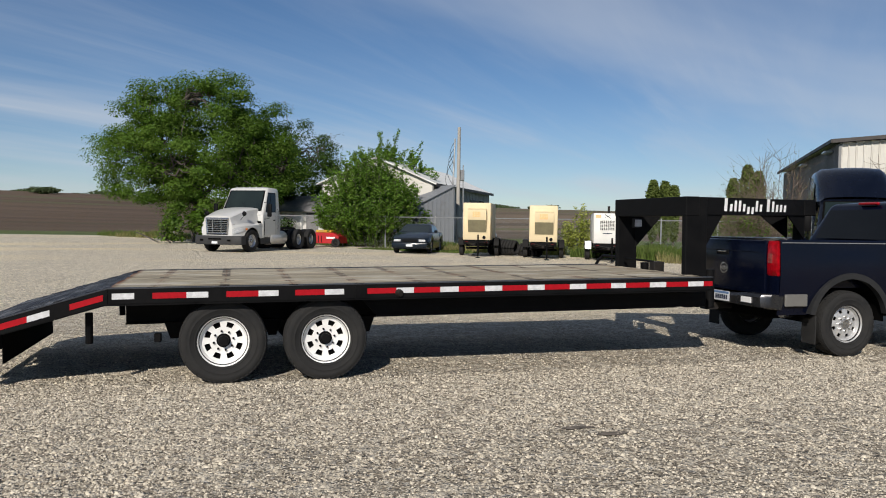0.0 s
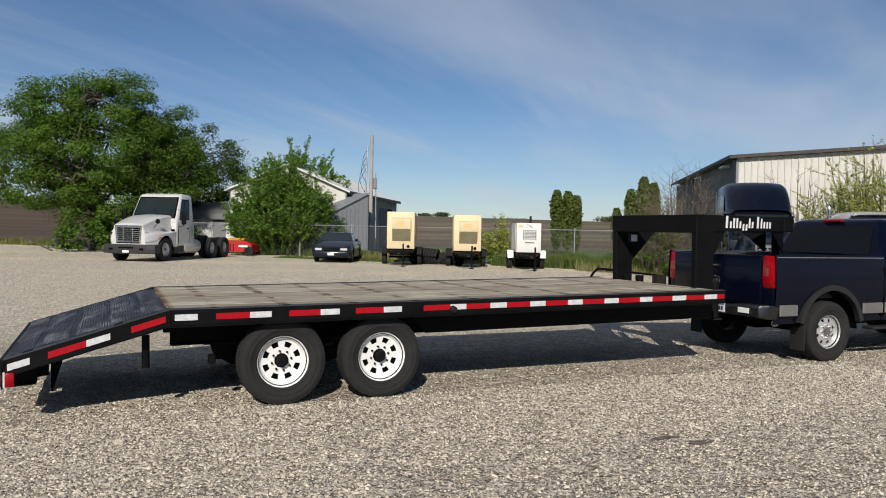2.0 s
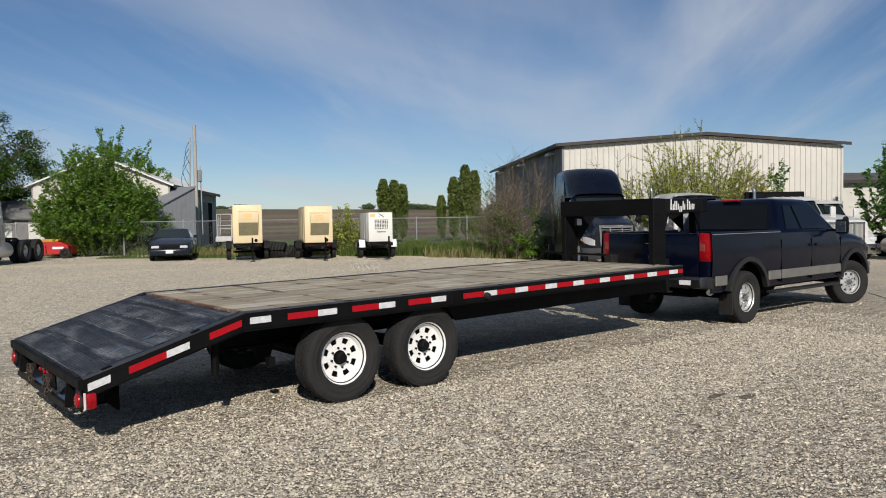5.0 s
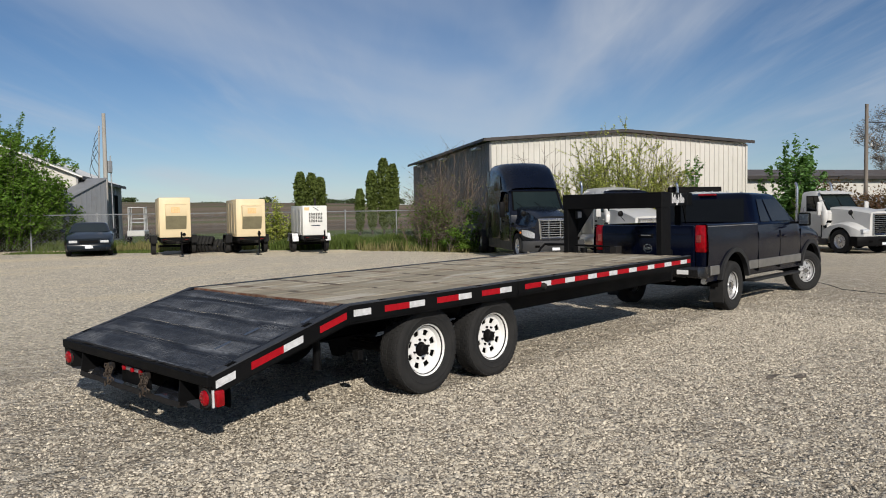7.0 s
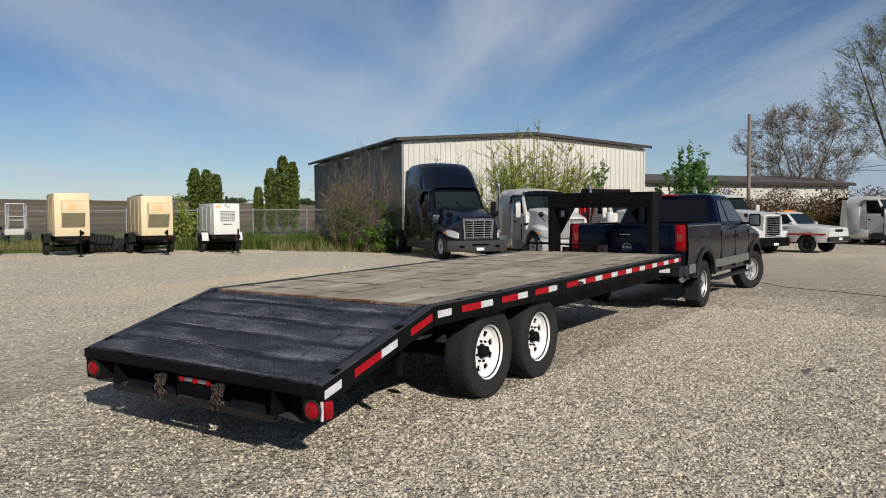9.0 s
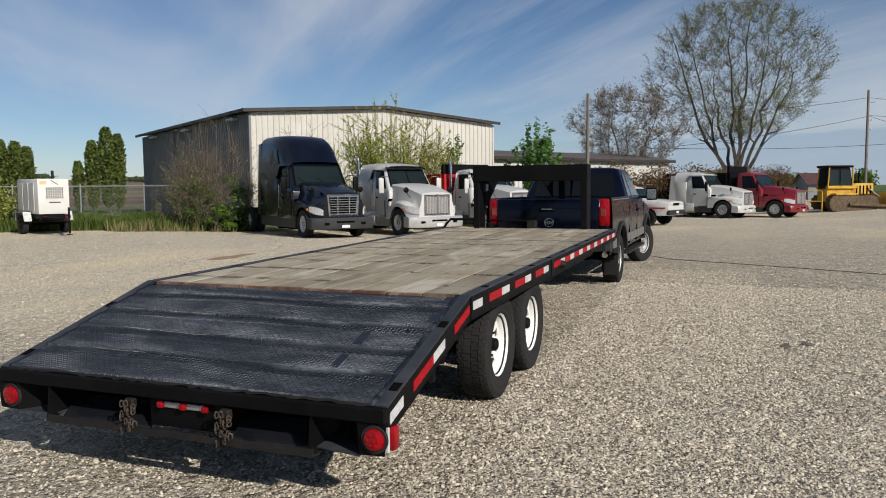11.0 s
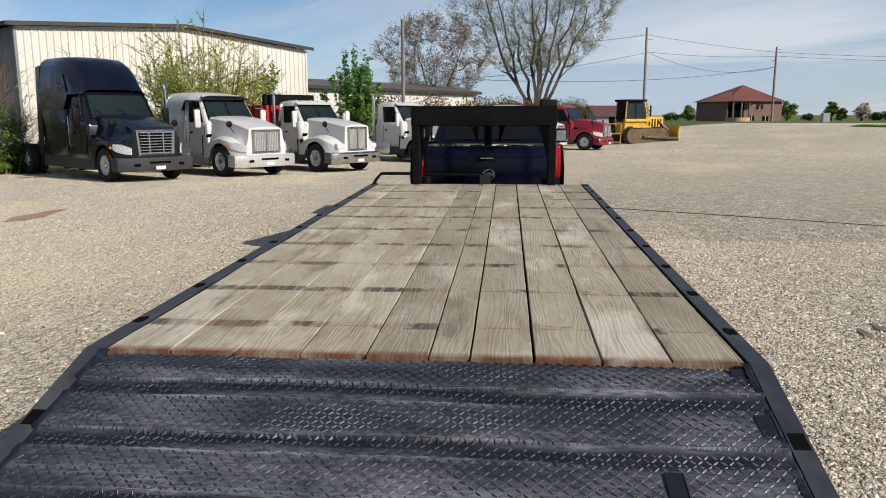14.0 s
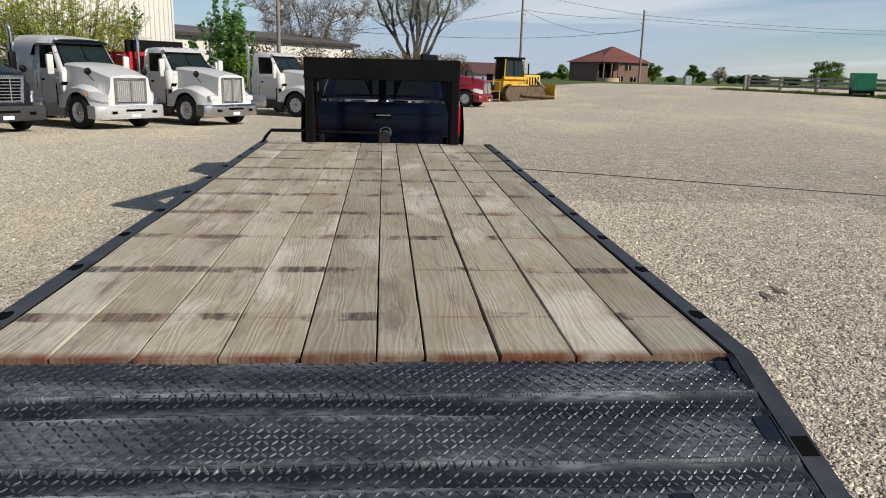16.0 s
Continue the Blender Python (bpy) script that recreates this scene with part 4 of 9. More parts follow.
    # smooth black strips paint slots' shade in the plate, pale strips their lit edge
    for s, yy, ln in ((0.03, 7.215, 0.14), (0.29, 7.207, 0.10), (0.555, 7.525, 0.14), (0.81, 7.528, 0.15)):
        bm = B()
        dip = 0.014 * max(0.0, 1 - s / 0.11)
        p = [(XB + ux * t, v, RT + 0.0155 - dip + uz * t) for t, v in ((s, yy - 0.025), (s, yy + 0.025), (s + ln, yy + 0.025), (s + ln, yy - 0.025))]
        slab(bm, p, -0.006)
        strip = part("cover_strip", bm, tray_black, tr, "smooth black strip as slot shade in the plate")
        bm = B()
        p = [(XB + ux * t, v, RT + 0.0185 - dip + uz * t) for t, v in ((s, yy - 0.031), (s, yy - 0.0265), (s + ln, yy - 0.0265), (s + ln, yy - 0.031))]
        slab(bm, p, -0.009)
        part("edge", bm, plate_worn, strip, "pale scuffed strip as lit slot edge")
    # ragged edge strip along the near side of the ramp
    for y_ in (NEAR + 0.075, FAR - 0.075):
        bm = B()
        loops = []
        for i in range(90):
            s = L * i / 89
            w = rng.uniform(-0.0025, 0.0025)
            h, _ = fold(s)
            loops.append([(XB + ux * s, y_ - 0.014 + w * 0.5, RT + 0.002 + uz * s), (XB + ux * s, y_ + w, RT + 0.006 + h + uz * s + rng.uniform(-0.002, 0.002)), (XB + ux * s, y_ + 0.018 + w, RT + 0.003 + h + uz * s)])
        rings(bm, loops, closed=False, cap=False)
        part("plate_edge", bm, plate_black, tr)
    # tail: upper channel, lamp plates, angled pockets, step trough, lamps
    zt = slope(XT)
    bm = B()
    box(bm, (XT - 0.035, NEAR, zt - 0.068), (XT + 0.02, FAR, zt + 0.002), 0.006)
    part("tail_channel", bm, black_steel, tr, "worn black tail channel")
    bm = B()
    loops = []
    for i in range(60):
        yy = NEAR + 0.09 + (FAR - NEAR - 0.18) * i / 59
        e = rng.uniform(-0.006, 0.006)
        loops.append([(XT + 0.03, yy, zt + 0.010), (XT - 0.004 + e, yy, zt + 0.014 + e * 0.5), (XT - 0.010 + e, yy, zt + 0.004 + e)])
    rings(bm, loops, closed=False, cap=False)
    part("plate_lip", bm, rusty_steel, tr, "torn lower lip of the tread plate")
    # near-black sheet added behind the pockets to block light coming through
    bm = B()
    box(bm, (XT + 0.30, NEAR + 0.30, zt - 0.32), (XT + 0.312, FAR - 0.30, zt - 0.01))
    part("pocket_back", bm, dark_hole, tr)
    for y, s, yl in ((NEAR, 1, 0.058), (FAR, -1, 0.100)):
        bm = B()
        prism(bm, [(y, zt - 0.06), (y + s * 0.145, zt - 0.06), (y + s * 0.135, zt - 0.226), (y + s * 0.012, zt - 0.222)], 'x', XT - 0.02, XT - 0.010)
        part("lamp_plate", bm, black_steel, tr)
        bm = B()
        slab(bm, [(XT - 0.020, y + s * 0.146, zt - 0.06), (XT - 0.020, y + s * 0.136, zt - 0.226), (XT + 0.20, y + s * 0.30, zt - 0.226), (XT + 0.20, y + s * 0.30, zt - 0.02)], 0.008)
        part("pocket_side", bm, black_steel, tr)
        bm = B()
        prism(bm, [(XT - 0.02, y + s * 0.136), (XT + 0.02, y + s * 0.40), (XT + 0.20, y + s * 0.40), (XT + 0.20, y + s * 0.20)], 'z', zt - 0.236, zt - 0.228)
        part("pocket_flange", bm, dusty_black, tr)
        bm = B()
        prism(bm, [(XT - 0.02, zt - 0.06), (XT + 0.28, zt - 0.04), (XT + 0.28, zt - 0.20), (XT - 0.045, zt - 0.258)], 'y', y + s * 0.385, y + s * 0.397)
        part("gusset_plate", bm, black_steel, tr)
        lx, lz = XT - 0.022, zt - 0.146
        bm = B()
        lathe(bm, [(0.0, -0.024), (0.035, -0.022), (0.050, -0.014), (0.054, 0.0), (0.062, 0.0), (0.062, 0.012)], 24, pose(lx, y + s * yl, lz, 0, 0, -90), cap=False)
        tl = part("tail_lamp", bm, red_lens, tr, "round red tail lamp")
        bm = B()
        lathe(bm, [(0.054, -0.004), (0.066, -0.006), (0.068, 0.008)], 24, pose(lx, y + s * yl, lz, 0, 0, -90), cap=False)
        part("lamp_gasket", bm, rubber, tl)
        for q in range(6):
            bm = B()
            a = q / 6 * 2 * math.pi
            lathe(bm, [(0.0, -0.006), (0.007, -0.004), (0.008, 0.0)], 8, pose(lx - 0.021, y + s * yl + 0.026 * math.cos(a), lz + 0.026 * math.sin(a), 0, 0, -90), cap=False)
            part("lamp_led", bm, red_lens, tl)
    bm = B()
    box(bm, (XT + 0.01, NEAR - 0.028, zt - 0.205), (XT + 0.075, NEAR + 0.012, zt - 0.095), 0.012, seg=2)
    part("side_marker_lamp", bm, red_lens, tr, "red side marker lamp on a white base")
    bm = B()
    box(bm, (XT - 0.005, NEAR - 0.006, zt - 0.21), (XT + 0.010, NEAR + 0.010, zt - 0.09), 0.003)
    part("marker_base", bm, white_tape, tr)
    bm = B()
    box(bm, (XT + 0.010, 8.00, zt - 0.225), (XT + 0.022, 8.48, zt - 0.05), 0.004)
    part("centre_plate", bm, black_steel, tr)
    bm = B()
    box(bm, (XT - 0.004, 8.10, zt - 0.118), (XT + 0.008, 8.40, zt - 0.088), 0.002)
    part("lamp_bar", bm, galv, tr, "galvanised three-lamp bar")
    for y in (8.11, 8.25, 8.39):
        bm = B()
        box(bm, (XT - 0.024, y - 0.020, zt - 0.120), (XT - 0.002, y + 0.020, zt - 0.086), 0.008, seg=2)
        part("bar_lamp", bm, red_lens, tr, "small red identification lamp")
    bm = B()
    loops = []
    for i in range(24):
        yy = 7.47 + (9.14 - 7.47) * i / 23
        e = rng.uniform(-0.002, 0.002)
        loops.append([(XT - 0.050 + e, yy, zt - 0.222 + e), (XT - 0.058 + e, yy, zt - 0.258 + e), (XT + 0.02, yy, zt - 0.266), (XT + 0.02, yy, zt - 0.258), (XT - 0.045 + e, yy, zt - 0.250 + e), (XT - 0.040 + e, yy, zt - 0.222 + e)])
    rings(bm, loops)
    part("tail_bumper", bm, rusty_steel, tr, "scuffed black step bumper")
    for ya, yb in ((7.50, 7.98), (8.50, 9.11)):
        bm = B()
        loops = []
        for xo, zo in ((0.015, -0.258), (0.06, -0.215), (0.11, -0.175), (0.15, -0.155), (0.20, -0.150)):
            loops.append([(XT + xo, ya, zt + zo), (XT + xo, yb, zt + zo), (XT + xo + 0.004, yb, zt + zo - 0.008), (XT + xo + 0.004, ya, zt + zo - 0.008)])
        rings(bm, loops)
        part("step_tray", bm, tray_black, tr, "smooth glossy black curved tray")
    # safety chains on their hooks
    for yc in (7.97, 8.57):
        for q in range(16):
            bm = B()
            a = q * 0.9
            cx, cy, cz = XT - 0.060 - 0.014 * math.sin(a * 2), yc + 0.034 * math.cos(a * 1.7), zt - 0.105 - (q % 9) * 0.018
            pts = [(cx + 0.012 * math.cos(t) * math.cos(a), cy + 0.012 * math.cos(t) * math.sin(a), cz + 0.018 * math.sin(t)) for t in [i * math.pi / 4 for i in range(9)]]
            pipe(bm, pts, 0.0045, 5)
            part("chain_link", bm, chain_rust, tr)
        bm = B()
        box(bm, (XT - 0.05, yc - 0.03, zt - 0.13), (XT - 0.01, yc + 0.03, zt - 0.08), 0.008)
        part("chain_hook", bm, rusty_steel, tr)
    # axles, springs, stand
    for x in (0.0, 0.925):
        bm = B()
        tube(bm, (x, 7.40, 0.36), (x, 9.24, 0.36), 0.06, 12)
        part("axle", bm, black_steel, tr)
        for y in (7.86, 8.78):
            bm = B()
            for q in range(4):
                ln = 0.40 - q * 0.08
                pts = [(x + ln * t, y, 0.42 - q * 0.014 + 0.07 * t * t) for t in (-1, -0.5, 0, 0.5, 1)]
                loops = [[(p[0], y - 0.03, p[2]), (p[0], y + 0.03, p[2]), (p[0], y + 0.03, p[2] + 0.012), (p[0], y - 0.03, p[2] + 0.012)] for p in pts]
                rings(bm, loops)
            part("leaf_spring", bm, rusty_steel, tr)
    for x in (-0.46, 0.46, 1.40):
        for y in (7.86, 8.78):
            bm = B()
            prism(bm, [(x - 0.09, RT - 0.40), (x + 0.09, RT - 0.40), (x + 0.04, RT - 0.55), (x - 0.04, RT - 0.55)], 'y', y - 0.05, y + 0.05)
            part("spring_hanger", bm, black_steel, tr)
    for y in (7.30, 9.34):
        bm = B()
        tube(bm, (-1.13, y, RT - 0.22), (-1.13, y, 0.40), 0.032, 10)
        part("drop_leg", bm, black_steel, tr)
    bm = B()
    box(bm, (-0.61, 7.42, 0.37), (-0.55, 7.50, 0.45), 0.006)
    part("bracket", bm, black_steel, tr)
    # wheels
    for x in (0.0, 0.925):
        wheel("wheel", tr, x, 7.305, 0.382 - (x - 0.46) * 0.0129, 0.388, 0.235, 0.222, "white", -1, lugs=True, seg=48)
        wheel("wheel", tr, x, 9.335, 0.382 - (x - 0.46) * 0.0129, 0.388, 0.235, 0.222, "white", 1, lugs=True, seg=48)
    # gooseneck: two uprights, cross beam, arms that meet over the hitch, gussets
    TOP = 1.765
    for y in (7.465, 8.985):
        bm = B()
        box(bm, (4.93, y, RT - 0.36), (5.20, y + 0.085, TOP), 0.008)
        part("neck_upright", bm, black_steel, tr)
    bm = B()
    box(bm, (4.925, 7.46, TOP - 0.215), (5.10, 9.075, TOP + 0.004), 0.008)
    part("neck_cross_beam", bm, black_steel, tr)
    tipx = 7.12
    for ya, yb in ((7.507, 8.14), (9.028, 8.40)):
        bm = B()
        d = Vector((tipx - 5.06, yb - ya, 0)).normalized()
        nrm = Vector((-d.y, d.x, 0)) * 0.042
        a, b = Vector((5.06, ya, 0)), Vector((tipx, yb, 0))
        prism(bm, [(p.x, p.y) for p in (a - nrm, b - nrm, b + nrm, a + nrm)], 'z', TOP - 0.195, TOP)
        part("neck_arm", bm, black_steel, tr)
        bm = B()
        p = [a + d * 0.12, a + d * 0.48]
        lo = [(p[0].x, p[0].y, TOP - 0.19), (p[1].x, p[1].y, TOP - 0.19), (p[0].x, p[0].y, TOP - 0.62)]
        off = nrm * 0.5
        slab(bm, [(q[0] - off.x, q[1] - off.y, q[2]) for q in lo], 0.02)
        part("neck_gusset", bm, black_steel, tr)
        # gusset under the arm at the hitch end
        bm = B()
        p = [b - d * 0.06, b - d * 0.42]
        lo = [(p[0].x, p[0].y, TOP - 0.19), (p[1].x, p[1].y, TOP - 0.19), (p[0].x, p[0].y, TOP - 0.50)]
        slab(bm, lo, 0.015)
        part("neck_gusset", bm, black_steel, tr)
    bm = B()
    box(bm, (tipx - 0.10, 8.06, TOP - 0.20), (tipx + 0.08, 8.48, TOP + 0.003), 0.01)
    part("nose_plate", bm, black_steel, tr)
    bm = B()
    tube(bm, (tipx - 0.02, 8.27, TOP - 0.15), (tipx - 0.02, 8.27, 0.98), 0.055, 14)
    tube(bm, (tipx - 0.02, 8.27, 1.10), (tipx - 0.02, 8.27, 0.92), 0.085, 14)
    part("coupler", bm, black_steel, tr, "black round gooseneck coupler tube")
    # lettering on the arm: plain white strokes
    a, b = Vector((5.06, 7.507, 0)), Vector((tipx, 8.14, 0))
    d = (b - a).normalized()
    nn = Vector((d.y, -d.x, 0))
    s, rng = 0.46, random.Random(12)
    for word in (9, 5):
        for i in range(word):
            w = 0.080 if i else 0.100
            hgt = 0.150 if i == 0 else rng.choice((0.080, 0.086, 0.125, 0.084))
            p0, p1 = a + d * s + nn * 0.0445, a + d * (s + w * 0.50) + nn * 0.0445
            bm = B()
            z0 = TOP - 0.155 - (0.03 if i in (5, 6) and word == 9 else 0)
            slab(bm, [(p0.x, p0.y, z0), (p1.x, p1.y, z0), (p1.x + d.x * 0.012, p1.y + d.y * 0.012, z0 + hgt), (p0.x + d.x * 0.012, p0.y + d.y * 0.012, z0 + hgt)], 0.003)
            part("letter_bar", bm, letter_white, tr, "white lettering bar")
            s += w
        s += 0.06
    # breakaway box, jack handle, toolbox on the neck
    bm = B()
    box(bm, (5.12, 8.955, TOP - 0.36), (5.30, 8.985, TOP - 0.24), 0.004)
    part("breakaway_box", bm, semi_grey, tr, "small grey breakaway battery box")
    bm = B()
    box(bm, (5.15, 8.948, TOP - 0.345), (5.27, 8.955, TOP - 0.255), 0.002)
    part("box_label", bm, white_tape, tr)
    bm = B()
    pipe(bm, [(4.95, 9.08, 1.02), (4.94, 9.42, 1.02), (4.90, 9.47, 0.96), (4.88, 9.50, 0.90)], 0.018, 8)
    part("jack_handle", bm, black_steel, tr, "bent black jack crank handle")
    bm = B()
    box(bm, (4.98, 8.19, RT - 0.02), (5.12, 8.31, RT + 0.11), 0.008)
    part("jack_gearbox", bm, rusty_steel, tr)
    bm = B()
    pipe(bm, [(5.0, 8.25, 1.0), (4.98, 8.9, 1.01)], 0.014, 8)
    part("crank_shaft", bm, black_steel, tr)
    for y in (7.55, 8.95):
        bm = B()
        tube(bm, (5.30, y, 0.95), (5.30, y, 0.52), 0.055, 12)
        part("landing_leg", bm, black_steel, tr)
        bm = B()
        box(bm, (5.23, y - 0.07, 0.50), (5.37, y + 0.07, 0.515), 0.003)
        part("leg_foot", bm, rusty_steel, tr)
    bm = B()
    box(bm, (XF - 0.03, NEAR, RT - 0.145), (XF + 0.012, FAR, RT), 0.006)
    part("front_rail", bm, black_steel, tr)
    return tr


def make_plank_wood():
    """Weathered softwood: grain along the plank, dark strips over the cross members, stains, worn paler patches."""
    m = bpy.data.materials.new("weathered_plank")
    m.use_nodes = True
    n, l = m.node_tree.nodes, m.node_tree.links
    b = n["Principled BSDF"]
    tc = n.new("ShaderNodeTexCoord").outputs["Object"]
    oi = n.new("ShaderNodeObjectInfo").outputs["Random"]

    def shifted(sx, sy, sz):
        mp = n.new("ShaderNodeMapping")
        mp.inputs["Scale"].default_value = (sx, sy, sz)
        l.new(tc, mp.inputs[0])
        ad = n.new("ShaderNodeVectorMath")
        ad.operation = 'MULTIPLY_ADD'
        l.new(oi, ad.inputs[0])
        ad.inputs[1].default_value = (31, 17, 11)
        l.new(mp.outputs[0], ad.inputs[2])
        return ad.outputs[0]

    def nz(v, s, d=5.0, r=0.6, dist=0.0):
        t = n.new("ShaderNodeTexNoise")
        for k, x in (("Scale", s), ("Detail", d), ("Roughness", r), ("Distortion", dist)):
            t.inputs[k].default_value = x
        l.new(v, t.inputs["Vector"])
        return t.outputs["Fac"]

    def ramp(src, lo, hi, a=0.0, z=1.0):
        r = n.new("ShaderNodeMapRange")
        for k, x in (("From Min", lo), ("From Max", hi), ("To Min", a), ("To Max", z)):
            r.inputs[k].default_value = x
        l.new(src, r.inputs["Value"])
        return r.outputs[0]

    def mix(f, a, c, mode='MIX'):
        x = n.new("ShaderNodeMix")
        x.data_type, x.blend_type = 'RGBA', mode
        for s, v in ((x.inputs[0], f), (x.inputs[6], a), (x.inputs[7], c)):
            if isinstance(v, (int, float)):
                s.default_value = v
            elif isinstance(v, tuple):
                s.default_value = (*v, 1)
            else:
                l.new(v, s)
        return x.outputs[2]

    def mul(a, c):
        t = n.new("ShaderNodeMath")
        t.operation = 'MULTIPLY'
        for i, v in enumerate((a, c)):
            if isinstance(v, (int, float)):
                t.inputs[i].default_value = v
            else:
                l.new(v, t.inputs[i])
        return t.outputs[0]

    wave = n.new("ShaderNodeTexWave")
    wave.wave_type, wave.bands_direction = 'BANDS', 'Y'
    for k, x in (("Scale", 1.5), ("Distortion", 34.0), ("Detail", 3.0), ("Detail Scale", 0.6)):
        wave.inputs[k].default_value = x
    l.new(shifted(1.1, 8.0, 4.0), wave.inputs["Vector"])
    fine = nz(shifted(1.5, 60, 10), 3.0, 6.0)
    c = mix(ramp(nz(shifted(0.9, 2.5, 1), 1.0, 5.0), 0.36, 0.64), (0.258, 0.228, 0.170), (0.355, 0.328, 0.262))
    c = mix(ramp(nz(shifted(1.6, 3.0, 1), 1.4, 6.0, 0.65), 0.47, 0.66, 0.0, 0.55), c, (0.235, 0.193, 0.138))
    c = mix(mul(ramp(wave.outputs["Fac"], 0.58, 0.95, 0.0, 0.36), ramp(nz(shifted(0.7, 2.0, 1), 1.0, 3.0), 0.38, 0.62, 0.15, 1.0)), c, (0.17, 0.138, 0.10))
    c = mix(ramp(fine, 0.5, 0.75, 0.0, 0.42), c, (0.19, 0.165, 0.13))
    # rust line over each cross member, with black tyre and oil smears beside it on some planks
    sp = n.new("ShaderNodeSeparateXYZ")
    l.new(tc, sp.inputs[0])
    saw = n.new("ShaderNodeMath")
    saw.operation = 'PINGPONG'
    sh = n.new("ShaderNodeMath")
    sh.operation = 'MULTIPLY_ADD'
    l.new(nz(shifted(6.0, 9.0, 1), 1.0, 3.0), sh.inputs[0])
    sh.inputs[1].default_value = 0.028
    sh2 = n.new("ShaderNodeMath")
    sh2.operation = 'ADD'
    l.new(sp.outputs[0], sh2.inputs[0])
    sh2.inputs[1].default_value = 0.59 + 0.605 * 8 - 0.014
    l.new(sh2.outputs[0], sh.inputs[2])
    l.new(sh.outputs[0], saw.inputs[0])
    saw.inputs[1].default_value = 0.3025
    edge = ramp(sp.outputs[1], 8.80, 9.35, 0.0, 0.17)
    blot = n.new("ShaderNodeMath")
    blot.operation = 'ADD'
    l.new(nz(shifted(2.2, 3.2, 1), 1.0, 4.0), blot.inputs[0])
    l.new(edge, blot.inputs[1])
    band = ramp(saw.outputs[0], 0.036, 0.052, 1.0, 0.0)
    smear = mul(band, ramp(blot.outputs[0], 0.495, 0.54))
    scrape = ramp(nz(shifted(5.0, 45.0, 1), 1.0, 4.0), 0.42, 0.62, 1.0, 0.35)
    c = mix(mul(mul(smear, scrape), 0.92), c, (0.038, 0.037, 0.040))
    line = ramp(saw.outputs[0], 0.004, 0.012, 0.55, 0.0)
    c = mix(mul(line, ramp(nz(shifted(2, 3, 1), 2.0), 0.40, 0.56)), c, (0.125, 0.070, 0.045))
    c = mix(mul(ramp(saw.outputs[0], 0.02, 0.10, 0.38, 0.0), ramp(nz(shifted(1.4, 2.0, 1), 1.0, 5.0), 0.47, 0.62)), c, (0.24, 0.135, 0.080))
    # knots, loose dark blots, scuffed pale patches
    kn = n.new("ShaderNodeTexVoronoi")
    kn.inputs["Scale"].default_value = 1.0
    l.new(shifted(1.5, 4.0, 1.0), kn.inputs["Vector"])
    c = mix(ramp(kn.outputs["Distance"], 0.04, 0.10, 0.75, 0.0), c, (0.10, 0.068, 0.045))
    c = mix(ramp(nz(shifted(1.3, 3.0, 1), 1.5, 6.0), 0.58, 0.70, 0.0, 0.62), c, (0.115, 0.098, 0.085))
    c = mix(ramp(nz(shifted(1.1, 2.0, 1), 1.0, 5.0), 0.57, 0.68, 0.0, 0.65), c, (0.47, 0.445, 0.385))
    c = mix(ramp(nz(shifted(1.0, 14.0, 1), 1.6, 5.0), 0.57, 0.70, 0.0, 0.62), c, (0.13, 0.107, 0.085))
    # rusty ends by the ramp
    end = ramp(sp.outputs[0], XB + 0.010, XB + 0.060, 1.0, 0.0)
    c = mix(mul(end, ramp(nz(shifted(3.0, 5.0, 1), 1.5), 0.35, 0.55, 0.45, 1.0)), c, (0.120, 0.052, 0.033))
    tone = ramp(oi, 0, 1, 0.96, 1.28)
    cm = n.new("ShaderNodeCombineColor")
    for i in range(3):
        l.new(tone, cm.inputs[i])
    c = mix(1.0, c, cm.outputs[0], 'MULTIPLY')
    l.new(c, b.inputs["Base Color"])
    b.inputs["Roughness"].default_value = 0.85
    b.inputs["Specular IOR Level"].default_value = 0.04
    bp = n.new("ShaderNodeBump")
    bp.inputs["Strength"].default_value, bp.inputs["Distance"].default_value = 0.5, 0.003
    l.new(mix(0.5, wave.outputs["Color"], fine), bp.inputs["Height"])
    l.new(bp.outputs[0], b.inputs["Normal"])
    return m


plank_wood = make_plank_wood()
trailer = make_trailer()

# ---------- vehicles ----------
def hgt_(x, y):
    return float(land(x, y))


def arch(x, centres, r, zc, base):
    """Lower edge of a body side: level, with round wheel openings."""
    z = base
    for c in centres:
        if abs(x - c) < r:
            z = max(z, zc + math.sqrt(r * r - (x - c) ** 2))
    return z


def steps(lo, hi, centres, r, n=14, extra=()):
    xs = {round(lo + (hi - lo) * i / n, 3) for i in range(n + 1)} | set(extra)
    for c in centres:
        for i in range(-8, 9):
            x = c + r * math.sin(i / 8 * math.pi / 2)
            if lo < x < hi:
                xs.add(round(x, 3))
        for e in (-0.002, 0.002):
            for s in (-1, 1):
                if lo < c + s * (r + e) < hi:
                    xs.add(round(c + s * (r + e), 3))
    return sorted(xs)


def flare(bm, cx, zc, r, y0, y1, base, w=0.06, n=20, a0=None):
    """A lip round a wheel opening."""
    a_end = math.asin(max(-1, min(1, (base - zc) / r)))
    loops = []
    for i in range(n + 1):
        a = a_end + (math.pi - 2 * a_end) * i / n
        c, s = math.cos(a), math.sin(a)
        loops.append([(cx + r * c, y0, zc + r * s), (cx + (r + w) * c, y0, zc + (r + w) * s), (cx + (r + w * 0.9) * c, y1, zc + (r + w * 0.9) * s), (cx + r * c, y1, zc + r * s)])
    rings(bm, loops)


def face_pt(c, u, v):
    """A point on a four-cornered face: c = lower left, lower right, upper right, upper left."""
    a = Vector(c[0]).lerp(Vector(c[1]), u)
    b = Vector(c[3]).lerp(Vector(c[2]), u)
    return a.lerp(b, v)


